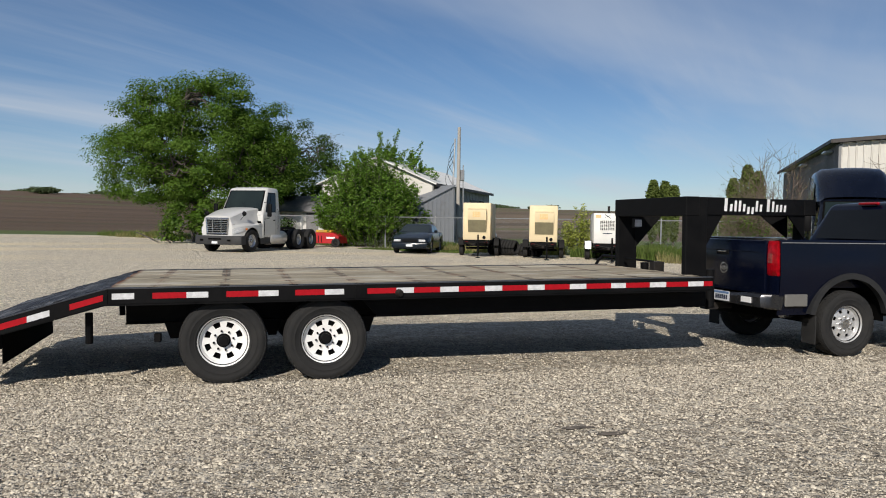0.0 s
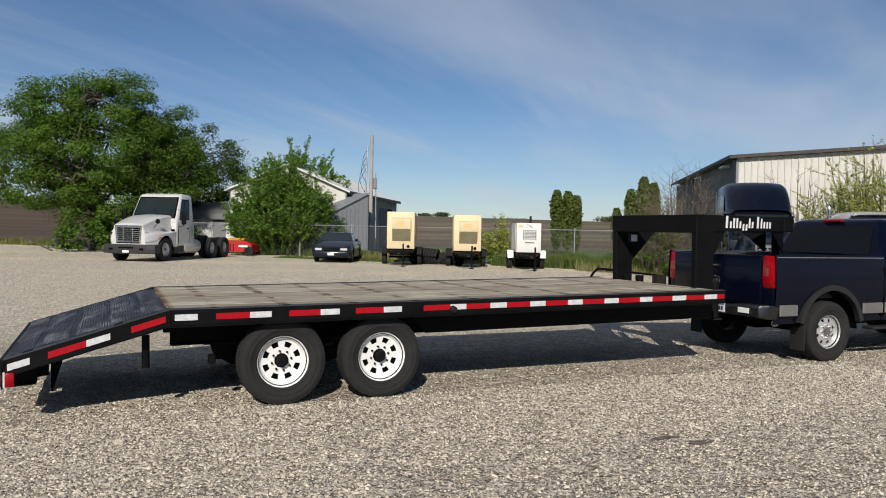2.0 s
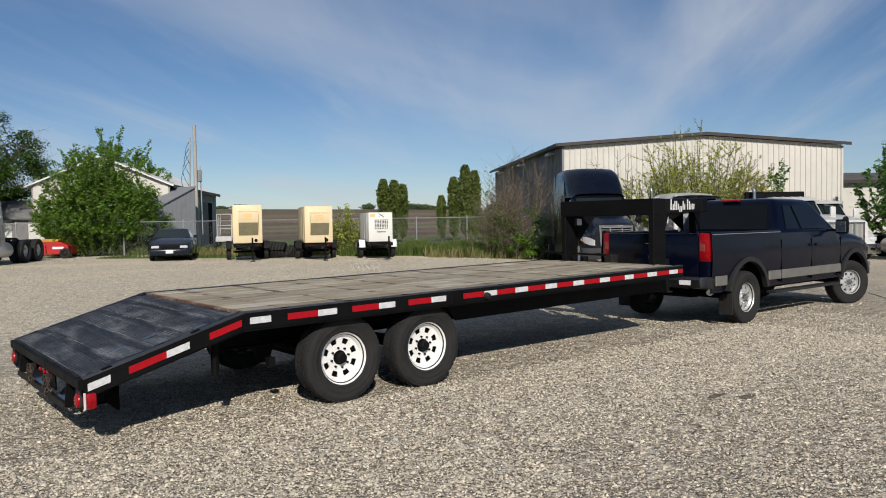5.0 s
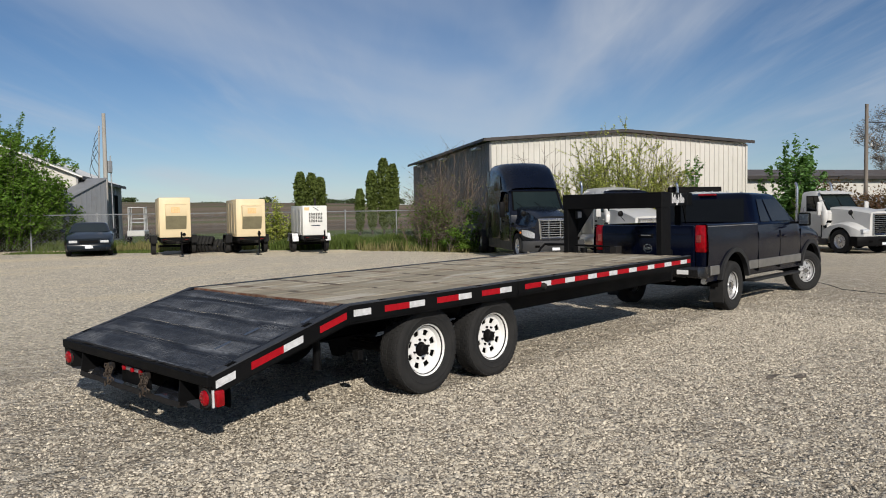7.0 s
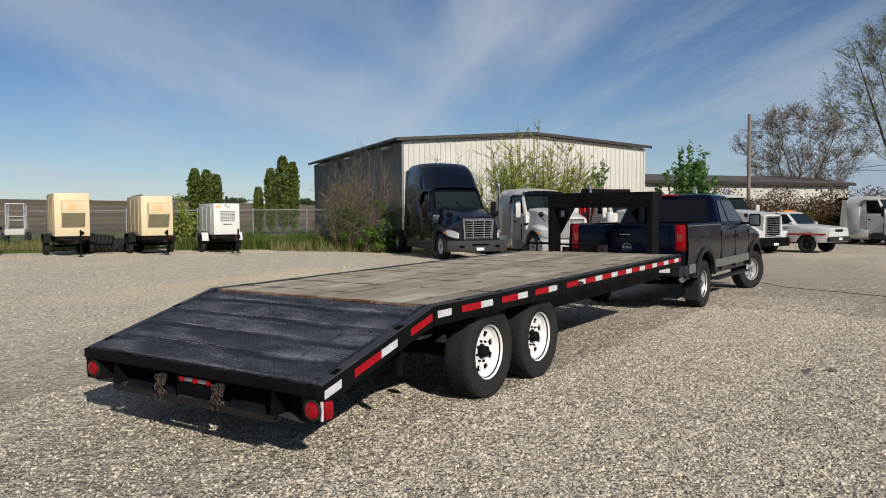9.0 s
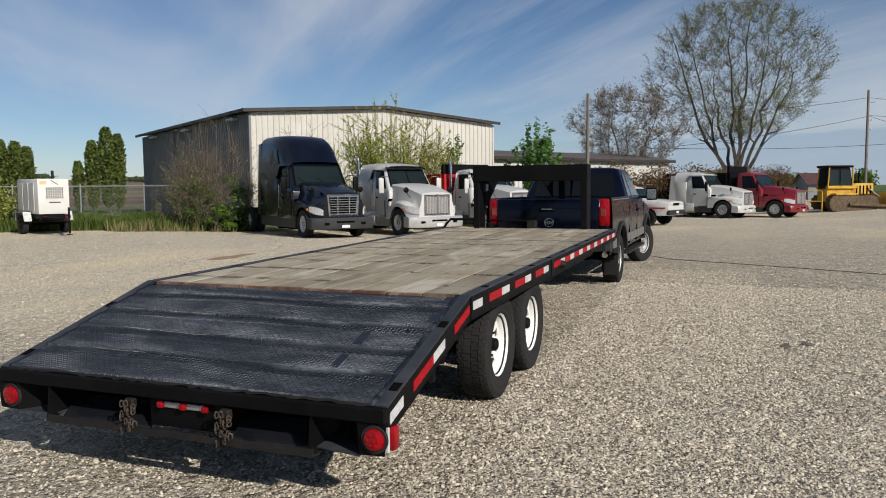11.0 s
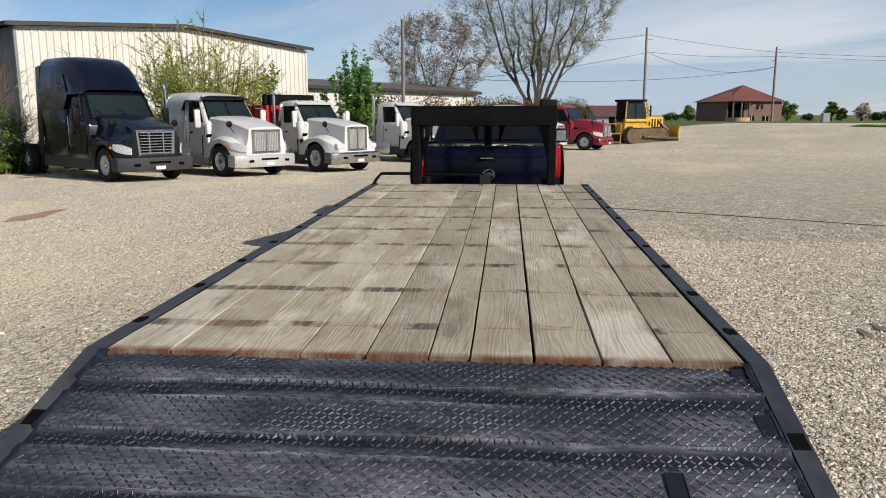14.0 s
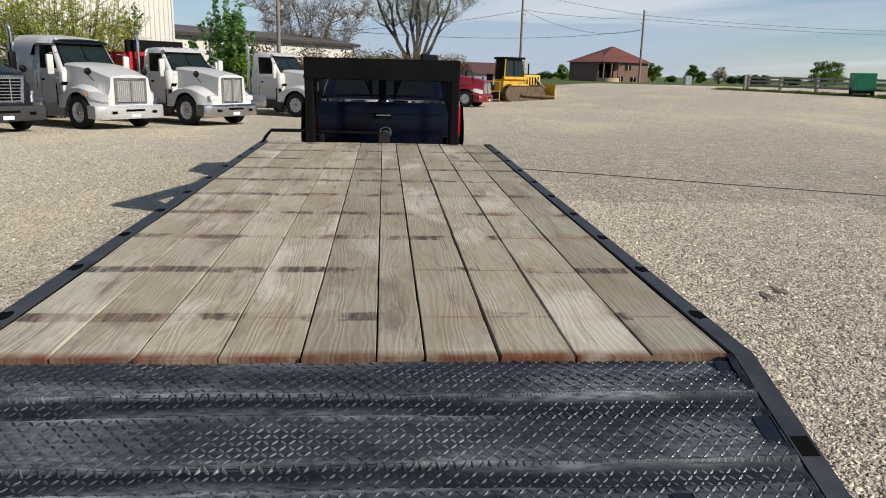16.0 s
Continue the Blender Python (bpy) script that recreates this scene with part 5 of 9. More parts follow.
def pane_on(bm, c, uv, t=0.006):
    """A pane with thickness on a face; uv: corners in fractions of the face."""
    slab(bm, [face_pt(c, u, v) for u, v in uv], t)


def frustum(bm, x0, x1, hw0, z0, X0, X1, hw1, z1, crown=0.05, r=0.10):
    """A cab top: rounded plan at the belt, smaller at the roof, with a crowned roof."""
    def plan(a, b, h, z, rr):
        pts = []
        for cx, cy, s in ((b - rr, h - rr, 0), (a + rr, h - rr, 1), (a + rr, -h + rr, 2), (b - rr, -h + rr, 3)):
            for k in range(4):
                g = math.pi / 2 * (s + k / 3)
                pts.append((cx + rr * math.cos(g), cy + rr * math.sin(g), z))
        return pts
    loops = [plan(x0, x1, hw0, z0, r), plan(X0, X1, hw1, z1, r), plan(X0 + 0.05, X1 - 0.08, hw1 - 0.05, z1 + crown * 0.6, r), plan(X0 + 0.25, X1 - 0.3, hw1 - 0.25, z1 + crown, r)]
    rings(bm, loops)


def make_pickup():
    P = thing("pickup_truck", pose(7.0, 8.20, 0, 0, 0, -0.6), "dark navy extended-cab pickup truck with grey cladding, towing the flatbed", "pickup truck")
    R_, W = 0.525, 3.62
    cent = (0.0, W)

    def side(x, ztop, wtop):
        lo = arch(x, cent, R_, 0.40, 0.50)
        prof = []
        for i in range(7):
            z = lo + (ztop - lo) * i / 6
            f = (z - 0.5) / 0.8
            w = 0.925 + 0.050 * math.sin(max(0, min(1, f)) * math.pi * 0.85) ** 0.8
            k = max(0.0, (z - ztop + 0.12) / 0.12)
            w = w + (wtop - w) * k * k
            if x > W + 0.25:
                w -= 0.16 * ((x - W - 0.25) / 0.7) ** 2
            prof.append((w, z))
        return prof

    # bed
    bm = B()
    st = []
    for x in steps(-0.97, 0.98, cent, R_, 10):
        p = side(x, 1.345, 0.955)
        st.append((x, p + [(0.935, 1.36), (0.86, 1.355), (0.85, 0.80), (0.0, 0.80)]))
    shell(bm, st)
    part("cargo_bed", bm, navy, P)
    # cab lower body and hood
    bm = B()
    st = []
    for x in steps(0.99, 4.46, cent, R_, 18, (2.98, 3.06)):
        f = max(0.0, (x - 3.05) / 1.41)
        zt = 1.31 if x < 3.0 else 1.285 - 0.17 * f ** 1.6
        wt = 0.945 if x < 3.0 else 0.90 - 0.06 * f
        p = side(x, zt, wt)
        st.append((x, p + [(wt - 0.06, zt + 0.015), (wt - 0.30, zt + 0.03), (0.30, zt + 0.045), (0.0, zt + 0.045)]))
    shell(bm, st)
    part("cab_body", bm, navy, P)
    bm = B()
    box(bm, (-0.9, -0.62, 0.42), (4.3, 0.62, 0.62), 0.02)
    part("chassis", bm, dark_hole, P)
    # near-black drum fills each wheel opening, its shade in the colour
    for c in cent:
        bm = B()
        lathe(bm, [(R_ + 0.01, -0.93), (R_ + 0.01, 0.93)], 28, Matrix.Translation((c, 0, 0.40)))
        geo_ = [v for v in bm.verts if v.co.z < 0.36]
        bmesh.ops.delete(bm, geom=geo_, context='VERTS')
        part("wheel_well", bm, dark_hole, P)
    # greenhouse
    g0, g1 = (0.98, 3.10, 0.905, 1.30), (1.20, 2.42, 0.735, 1.80)
    bm = B()
    frustum(bm, *g0[:3], g0[3], *g1[:3], g1[3], 0.065, 0.10)
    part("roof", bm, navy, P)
    for s in (-1, 1):
        c = [(g0[0] + 0.02, s * 0.908, 1.30), (g0[1] - 0.04, s * 0.908, 1.30), (g1[1] - 0.03, s * 0.740, 1.80), (g1[0] + 0.02, s * 0.740, 1.80)]
        for nm, uv in (("rear_quarter_window", [(0.13, 0.12), (0.35, 0.12), (0.35, 0.88), (0.17, 0.88)]), ("door_window", [(0.40, 0.12), (0.86, 0.12), (0.90, 0.35), (0.93, 0.88), (0.40, 0.88)])):
            bm = B()
            pane_on(bm, c, uv, 0.008 * -s)
            part(nm, bm, glass, P)
    bm = B()
    c = [(g0[0] + 0.0, 0.80, 1.30), (g0[0] + 0.0, -0.80, 1.30), (g1[0] - 0.0, -0.66, 1.80), (g1[0] - 0.0, 0.66, 1.80)]
    pane_on(bm, c, [(0.04, 0.12), (0.96, 0.12), (0.98, 0.90), (0.02, 0.90)], 0.008)
    part("rear_window", bm, glass, P, "dark rear window")
    bm = B()
    c = [(g0[1], -0.82, 1.30), (g0[1], 0.82, 1.30), (g1[1], 0.66, 1.80), (g1[1], -0.66, 1.80)]
    pane_on(bm, c, [(0.03, 0.06), (0.97, 0.06), (0.96, 0.92), (0.04, 0.92)], 0.008)
    part("windscreen", bm, glass, P)
    bm = B()
    box(bm, (1.165, -0.16, 1.815), (1.215, 0.16, 1.850), 0.01)
    part("high_brake_lamp", bm, red_lens, P, "red high-mounted brake lamp")
    # tailgate
    bm = B()
    box(bm, (-1.025, -0.775, 0.72), (-0.965, 0.775, 1.345), 0.016, seg=2)
    tg = part("tailgate", bm, navy, P)
    bm = B()
    box(bm, (-1.032, -0.70, 1.205), (-1.020, 0.70, 1.215), 0.002)
    part("crease", bm, navy, tg)
    bm = B()
    box(bm, (-1.038, -0.12, 1.155), (-1.022, 0.12, 1.215), 0.006)
    part("handle", bm, black_steel, tg, "black tailgate handle")
    bm = B()
    box(bm, (-1.046, -0.085, 1.185), (-1.036, 0.085, 1.200), 0.003)
    part("handle_bar", bm, chrome, tg)
    bm = B()
    for k in range(24):
        a0, a1 = 2 * math.pi * k / 24, 2 * math.pi * (k + 1) / 24
        pts = [(-1.029, rr * 1.1 * math.cos(a) - 0.03, 0.99 + rr * math.sin(a)) for a, rr in ((a0, 0.055), (a1, 0.055), (a1, 0.068), (a0, 0.068))]
        slab(bm, pts, -0.005)
    box(bm, (-1.032, -0.095, 0.976), (-1.027, 0.035, 1.004), 0.001)
    box(bm, (-1.032, -0.055, 0.965), (-1.027, -0.005, 1.015), 0.001)
    part("badge", bm, chrome, tg, "chrome ring badge")
    # tail lamps wrapped round the corners
    for s in (-1, 1):
        bm = B()
        loops = []
        for z, d in ((0.945, 0.0), (0.965, 0.012), (1.10, 0.020), (1.30, 0.014), (1.345, 0.0)):
            loops.append([(-0.985 - d, s * 0.785, z), (-0.990 - d, s * 0.86, z), (-0.965 - d, s * (0.915 + d * 0.4), z), (-0.85, s * (0.945 + d * 0.4), z), (-0.85, s * 0.90, z), (-0.950, s * 0.785, z)])
        rings(bm, loops)
        tl = part("tail_lamp", bm, red_lens, P, "tall red wrap-around tail lamp")
        bm = B()
        box(bm, (-1.012, s * 0.80, 1.088), (-1.000, s * 0.875, 1.20), 0.006)
        part("reversing_lens", bm, mat_amberred, tl)
        bm = B()
        loops = []
        for z in (0.70, 0.942):
            loops.append([(-0.985, s * 0.785, z), (-0.988, s * 0.86, z), (-0.962, s * 0.925, z), (-0.85, s * 0.958, z), (-0.85, s * 0.90, z), (-0.95, s * 0.785, z)])
        rings(bm, loops)
        part("rear_corner", bm, navy, P)
    # bumper, plate, hitch, exhaust
    bm = B()
    loops = []
    for y in [-0.96, -0.90, -0.6, -0.3, 0.3, 0.6, 0.90, 0.96]:
        off = 0.0 if abs(y) < 0.905 else 0.09
        dip = 0.035 if abs(y) < 0.35 else 0.0
        loops.append([(-1.030 + off, y, 0.56), (-1.170 + off, y, 0.59), (-1.180 + off, y, 0.70 - dip), (-1.150 + off, y, 0.735 - dip), (-0.960 + off, y, 0.735 - dip)])
    rings(bm, loops)
    bp = part("rear_bumper", bm, chrome_dark, P, "dark chrome step bumper")
    bm = B()
    box(bm, (-1.185, -0.36, 0.60), (-1.178, -0.06, 0.72), 0.002)
    pl = part("number_plate", bm, plate_white, bp, "blue and white number plate")
    bm = B()
    box(bm, (-1.189, -0.35, 0.69), (-1.184, -0.07, 0.715), 0.001)
    part("plate_band", bm, plate_blue, pl)
    for k in range(6):
        bm = B()
        box(bm, (-1.189, -0.325 + k * 0.04, 0.622), (-1.184, -0.297 + k * 0.04, 0.675), 0.001)
        part("plate_bar", bm, bar_dark, pl)
    bm = B()
    box(bm, (-1.189, -0.76, 0.625), (-1.180, -0.58, 0.69), 0.002)
    part("bumper_sticker", bm, letter_white, bp, "white bumper sticker")
    bm = B()
    box(bm, (-1.250, -0.05, 0.48), (-0.910, 0.05, 0.56), 0.006)
    part("hitch_receiver", bm, rusty_steel, P)
    bm = B()
    lathe(bm, [(0.038, -0.12), (0.045, -0.12), (0.045, 0.25), (0.038, 0.25)], 16, pose(-0.72, -0.80, 0.50, 0, 0, -70))
    part("exhaust_tip", bm, chrome, P, "chrome exhaust tip")
    # flares, cladding, mud flaps, steps
    for s in (-1, 1):
        for c in cent:
            bm = B()
            flare(bm, c, 0.40, R_ - 0.012, s * 0.925, s * 1.0, 0.50, 0.075)
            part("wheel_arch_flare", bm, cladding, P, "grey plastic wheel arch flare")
        for x0, x1 in ((-0.90, -0.60), (0.58, 0.96), (1.0, 1.98), (2.0, 3.05)):
            bm = B()
            box(bm, (x0, s * 0.955, 0.60), (x1, s * 0.985, 0.74), 0.008)
            part("lower_trim", bm, tan_trim, P, "pewter lower body trim")
        bm = B()
        box(bm, (-0.50, s * 0.78 if s > 0 else -1.0, 0.16), (-0.485, 1.0 if s > 0 else -0.78, 0.50), 0.004)
        part("mud_flap", bm, rubber, P)
        bm = B()
        box(bm, (0.75, s * 0.84 if s > 0 else -1.0, 0.385), (3.0, 1.0 if s > 0 else -0.84, 0.425), 0.012, seg=2)
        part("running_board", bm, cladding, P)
        for x in (0.985, 1.99, 3.06):
            bm = B()
            box(bm, (x - 0.004, s * 0.94, 0.55), (x + 0.004, s * 0.9765, 1.20))
            part("door_gap", bm, dark_hole, P)
        for x in (1.90, 2.12):
            bm = B()
            box(bm, (x, s * 0.955, 1.08), (x + 0.16 if x > 2 else x + 0.03, s * 0.995, 1.12), 0.008)
            part("door_handle", bm, navy, P)
        bm = B()
        box(bm, (-0.95, s * 0.945, 1.322), (0.97, s * 0.9605, 1.331))
        part("pinstripe", bm, silver, P)
        bm = B()
        box(bm, (2.62, s * 1.06 - 0.0, 1.26), (2.72, s * 1.26, 1.50), 0.03, seg=2)
        mm = part("door_mirror", bm, black_steel, P, "black towing mirror")
        bm = B()
        box(bm, (2.66, s * 0.90, 1.30), (2.70, s * 1.10, 1.34), 0.008)
        part("mirror_arm", bm, black_steel, mm)
        bm = B()
        box(bm, (2.612, s * 1.08, 1.29), (2.622, s * 1.24, 1.47), 0.003)
        part("mirror_glass", bm, chrome, mm)
    # front end
    bm = B()
    box(bm, (4.42, -0.86, 0.50), (4.60, 0.86, 0.72), 0.04, seg=2)
    part("front_bumper", bm, chrome, P)
    bm = B()
    box(bm, (4.44, -0.55, 0.76), (4.50, 0.55, 1.08), 0.02)
    part("grille", bm, black_steel, P)
    for s in (-1, 1):
        bm = B()
        box(bm, (4.34, s * 0.56, 0.80), (4.47, s * 0.86, 1.02), 0.03, seg=2)
        part("headlamp", bm, clear_lens, P)
    for y, s in ((-0.84, -1), (0.84, 1)):
        wheel("wheel", P, 0.0, y, 0.380, 0.388, 0.25, 0.21, "alloy", s, seg=44)
        wheel("wheel", P, W, y - 0.01 * s, 0.380, 0.388, 0.25, 0.21, "alloy", s, steer=-24, seg=44)
    return P


mat_amberred = mat("pale_red_lens", (0.26, 0.035, 0.032), 0.18, 0.0, (0.17, 0.02, 0.018), 40.0, coat=0.6)
mesh_grey = mat("fine_grille_mesh", (0.27, 0.265, 0.25), 0.5, 0.4, (0.19, 0.185, 0.175), 60.0)
chrome_dark = mat("dull_bumper_chrome", (0.085, 0.085, 0.09), 0.22, 0.85, (0.05, 0.05, 0.053), 4.0)
make_pickup()


def make_semi(name, x, y, yaw, label, paint, roof=2.95, sleeper=0.0, sleeper_z=0.0, hood=None, grille="bars", bumper=None, stacks=0, lower=None,
              sets=(-5.2, -6.5), visor=False, tank=True, dump=None, category="semi truck", group="parked trucks", hoods=1.0, boxnose=False, deck_len=None, seg=28, round_wing=False, cabw=1.16):
    """A bonneted road tractor. Origin: the ground under the front axle; x forward."""
    S = thing(name, pose(x, y, hgt_(x, y), 0, 0, yaw), label, category, group)
    hw = 1.16
    ra, zc = 0.60, 0.52
    nose = 1.05
    z_f, z_b = hood or (1.55, 1.98)
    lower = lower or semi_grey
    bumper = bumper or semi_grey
    # bonnet with wings
    def plan_w(f):
        if boxnose:
            return hw - 0.02 - 0.26 * max(0.0, (f - 0.70) / 0.30) ** 2
        return hw - 0.02 - 0.36 * max(0.0, (f - 0.56) / 0.44) ** 2

    bm = B()
    st = []
    for xx in steps(-0.95, nose, (0.0,), ra, 12):
        lo = arch(xx, (0.0,), ra, zc, 0.62)
        f = (xx + 0.95) / (nose + 0.95)
        zt = z_b + (z_f - z_b) * f ** 1.7
        wt = (0.86 - 0.20 * f) if not boxnose else (0.72 - 0.16 * f)
        wo = plan_w(f)
        sh = 1.20 + 0.10 * (1 - f) if not boxnose else 1.14
        if round_wing:
            sh = 0.95 + 0.34 * max(0.0, 1 - (xx / 1.0) ** 2)
        sh = max(sh, lo + 0.05)
        zmid = (sh + zt) / 2
        st.append((xx, [(wo, lo), (wo, (lo + sh) / 2), (wo - 0.015, sh - 0.04), (wo - 0.07, sh), (wt + (0.12 if not boxnose else 0.05), sh + 0.06), (wt + 0.03, zmid), (wt, zt - 0.07), (wt - 0.07, zt - 0.015), (wt * 0.5, zt + 0.02), (0, zt + 0.03)]))
    shell(bm, st)
    # close the nose
    xx, prof = st[-1]
    vs = [bm.verts.new((xx, a, b)) for a, b in prof] + [bm.verts.new((xx, -a, b)) for a, b in prof[:-1]][::-1]
    bm.faces.new(vs)
    bn = part("bonnet", bm, paint, S)
    # grille
    gz0, gz1 = 0.78, z_f - 0.06
    gw = 0.56 if not boxnose else 0.46
    gx = nose + 0.02
    bm = B()
    if grille == "bars":
        loops = []
        for t, o in ((0.0, 0.0), (0.05, 0.03), (0.09, 0.0)):
            loops.append([(gx + o, a, b) for a, b in ((-gw + t, gz0 + t), (gw - t, gz0 + t), (gw + 0.06 - t, gz1 - t), (-gw - 0.06 + t, gz1 - t))])
        rings(bm, loops, cap=False)
    else:
        loops = []
        for t, o in ((0.0, 0.0), (0.035, 0.05), (0.07, 0.02)):
            loops.append([(gx + o, a, b) for a, b in ((-gw + t, gz0 + t), (gw - t, gz0 + t), (gw - t, gz1 - t), (-gw + t, gz1 - t))])
        rings(bm, loops, cap=False)
    gr = part("grille", bm, chrome, S, "chrome radiator grille")
    bm = B()
    box(bm, (gx - 0.015, -gw + 0.03, gz0 + 0.03), (gx, gw - 0.03, gz1 - 0.03))
    part("grille_back", bm, mesh_grey if grille == "mesh" else dark_hole, gr)
    if grille == "bars":
        for k in range(8):
            z = gz0 + 0.10 + (gz1 - gz0 - 0.18) * k / 7
            bm = B()
            box(bm, (gx, -gw + 0.05, z - 0.016), (gx + 0.02, gw - 0.05, z + 0.012), 0.005)
            part("grille_bar", bm, chrome, gr)
        for s in (-1, 1):
            bm = B()
            box(bm, (gx + 0.004, s * 0.22 - 0.018, gz0 + 0.06), (gx + 0.026, s * 0.22 + 0.018, gz1 - 0.06), 0.005)
            part("grille_bar", bm, chrome, gr)
    elif grille == "mesh":
        for k in range(16):
            yy = -gw + 0.06 + (2 * gw - 0.12) * k / 15
            bm = B()
            box(bm, (gx, yy - 0.008, gz0 + 0.05), (gx + 0.010, yy + 0.008, gz1 - 0.05), 0.002)
            part("grille_bar", bm, alloy, gr)
        bm = B()
        box(bm, (gx + 0.02, -0.025, gz0 + 0.06), (gx + 0.05, 0.025, gz1 + 0.02), 0.008)
        part("grille_crest", bm, chrome, gr)
    else:
        for k in range(11):
            z = gz0 + 0.06 + (gz1 - gz0 - 0.12) * k / 10
            bm = B()
            box(bm, (gx, -gw + 0.04, z - 0.010), (gx + 0.016, gw - 0.04, z + 0.010), 0.003)
            part("grille_bar", bm, chrome, gr)
    # headlamps
    for s in (-1, 1):
        bm = B()
        if boxnose:
            box(bm, (nose - 0.16, s * 0.66, 0.86), (nose + 0.02, s * 0.96, 1.04), 0.03, seg=2)
        else:
            loops = []
            for q, z0, z1 in ((1.0, 0.84, 1.03), (0.95, 0.84, 1.08), (0.88, 0.87, 1.13), (0.80, 0.92, 1.15), (0.74, 0.98, 1.14)):
                yy = plan_w(q) + 0.022
                xf = -0.95 + (nose + 0.95) * q + 0.022
                loops.append([(xf - 0.08, s * (yy - 0.14), z0), (xf, s * yy, z0), (xf, s * yy, z1), (xf - 0.08, s * (yy - 0.14), z1)])
            rings(bm, loops)
        part("headlamp", bm, clear_lens, S)
        if not boxnose:
            bm = B()
            box(bm, (nose - 0.66, s * 1.10, 1.00), (nose - 0.54, s * 1.155, 1.08), 0.015)
            part("indicator_lamp", bm, amber_lens, S)
    # bumper
    bm = B()
    loops = []
    for yy in (-1.2, -1.14, -0.85, -0.4, 0.4, 0.85, 1.14, 1.2):
        q = abs(yy) / 1.2
        xf = nose + 0.20 - 0.26 * q ** 4
        loops.append([(nose - 0.45, yy, 0.36), (xf - 0.03, yy, 0.34), (xf, yy, 0.42), (xf, yy, 0.68), (xf - 0.05, yy, 0.74), (nose - 0.45, yy, 0.74)])
    rings(bm, loops)
    bp = part("bumper", bm, bumper, S)
    for s in (-1, 1):
        bm = B()
        box(bm, (nose + 0.165, s * 0.70 - 0.09, 0.50), (nose + 0.185, s * 0.70 + 0.09, 0.58), 0.02)
        part("fog_lamp", bm, dark_hole, bp)
    bm = B()
    box(bm, (nose + 0.17, -0.34, 0.56), (nose + 0.205, 0.34, 0.63), 0.008)
    part("bumper_vent", bm, dark_hole, bp)
    for s in (-1, 1):
        # dark seam between bonnet and cab, and the vent behind the wheel
        bm = B()
        box(bm, (-0.975, s * (hw - 0.02), 0.70), (-0.945, s * (hw + 0.004), z_b - 0.62))
        part("bonnet_gap", bm, dark_hole, bn)
        bm = B()
        slab(bm, [(-0.72, s * (hw - 0.012), 1.30), (-0.44, s * (hw - 0.012), 1.30), (-0.40, s * (hw - 0.06), 1.40), (-0.72, s * (hw - 0.06), 1.40)], 0.02 * -s)
        part("bonnet_vent", bm, dark_hole, bn)
    bm = B()
    box(bm, (nose + 0.205, -0.15, 0.385), (nose + 0.213, 0.15, 0.49), 0.002)
    part("number_plate", bm, plate_white, bp)
    # cab
    cx0, cx1 = -2.45, -0.80
    hw = cabw
    bm = B()
    box(bm, (cx0, -hw, 0.66), (cx1 - 0.02, hw, 1.72), 0.05, seg=2)
    part("cab_body", bm, paint, S)
    bm = B()
    frustum(bm, cx0, cx1, hw - 0.005, 1.70, cx0 + 0.02, cx1 - 0.62, hw - 0.12, roof - 0.12, 0.12, 0.14)
    part("cab_top", bm, paint, S)
    z0, z1 = 1.70, roof - 0.12
    for s in (-1, 1):
        c = [(cx0, s * hw, z0), (cx1, s * hw, z0), (cx1 - 0.62, s * (hw - 0.12), z1), (cx0 + 0.02, s * (hw - 0.12), z1)]
        bm = B()
        pane_on(bm, c, [(0.295, 0.11), (0.865, 0.11), (0.925, 0.89), (0.315, 0.89)], 0.006 * -s)
        part("window_gasket", bm, dark_hole, S)
        bm = B()
        pane_on(bm, c, [(0.32, 0.14), (0.84, 0.14), (0.90, 0.86), (0.34, 0.86)], 0.010 * -s)
        part("door_window", bm, glass, S)
        bm = B()
        pane_on(bm, c, [(0.665, 0.14), (0.690, 0.14), (0.690, 0.86), (0.665, 0.86)], 0.013 * -s)
        part("window_post", bm, dark_hole, S)
        bm = B()
        pipe(bm, [(-2.10, s * (hw + 0.005), 1.05), (-2.10, s * (hw + 0.06), 1.10), (-2.10, s * (hw + 0.06), 1.95), (-2.10, s * (hw - 0.02), 2.00)], 0.014, 6)
        part("grab_handle", bm, chrome, S)
        if boxnose:
            bm = B()
            lathe(bm, [(0.0, -0.32), (0.13, -0.32), (0.155, -0.28), (0.155, 0.28), (0.13, 0.33), (0.0, 0.34)], 18, pose(-0.82, s * 1.10, 1.52, 90, 0, 0), cap=False)
            part("air_cleaner", bm, paint, S, "round air cleaner canister beside the cab")
            bm = B()
            tube(bm, (-0.82, s * 1.10, 1.16), (-0.82, s * 1.00, 1.02), 0.06, 8)
            part("intake_pipe", bm, black_steel, S)
        bm = B()
        box(bm, (-1.98, s * (hw + 0.001), 0.80), (-1.0, s * (hw + 0.007), 1.69), 0.004)
        dr = part("cab_door", bm, paint, S)
        for xx in (-1.985, -0.995):
            bm = B()
            box(bm, (xx - 0.008, s * hw, 0.78), (xx + 0.008, s * (hw + 0.008), 1.69))
            part("door_gap", bm, dark_hole, dr)
        bm = B()
        box(bm, (-1.90, s * (hw + 0.004), 1.42), (-1.74, s * (hw + 0.03), 1.48), 0.008)
        part("door_handle", bm, dark_hole, dr)
        # mirrors
        bm = B()
        box(bm, (-0.98, s * (hw + 0.18), 1.62), (-0.88, s * (hw + 0.40), 2.22), 0.04, seg=2)
        mr = part("door_mirror", bm, paint if visor else black_steel, S)
        bm = B()
        pipe(bm, [(-0.95, s * (hw - 0.02), 2.28), (-0.92, s * (hw + 0.28), 2.26), (-0.92, s * (hw + 0.28), 1.55), (-0.95, s * (hw - 0.02), 1.50)], 0.016, 6)
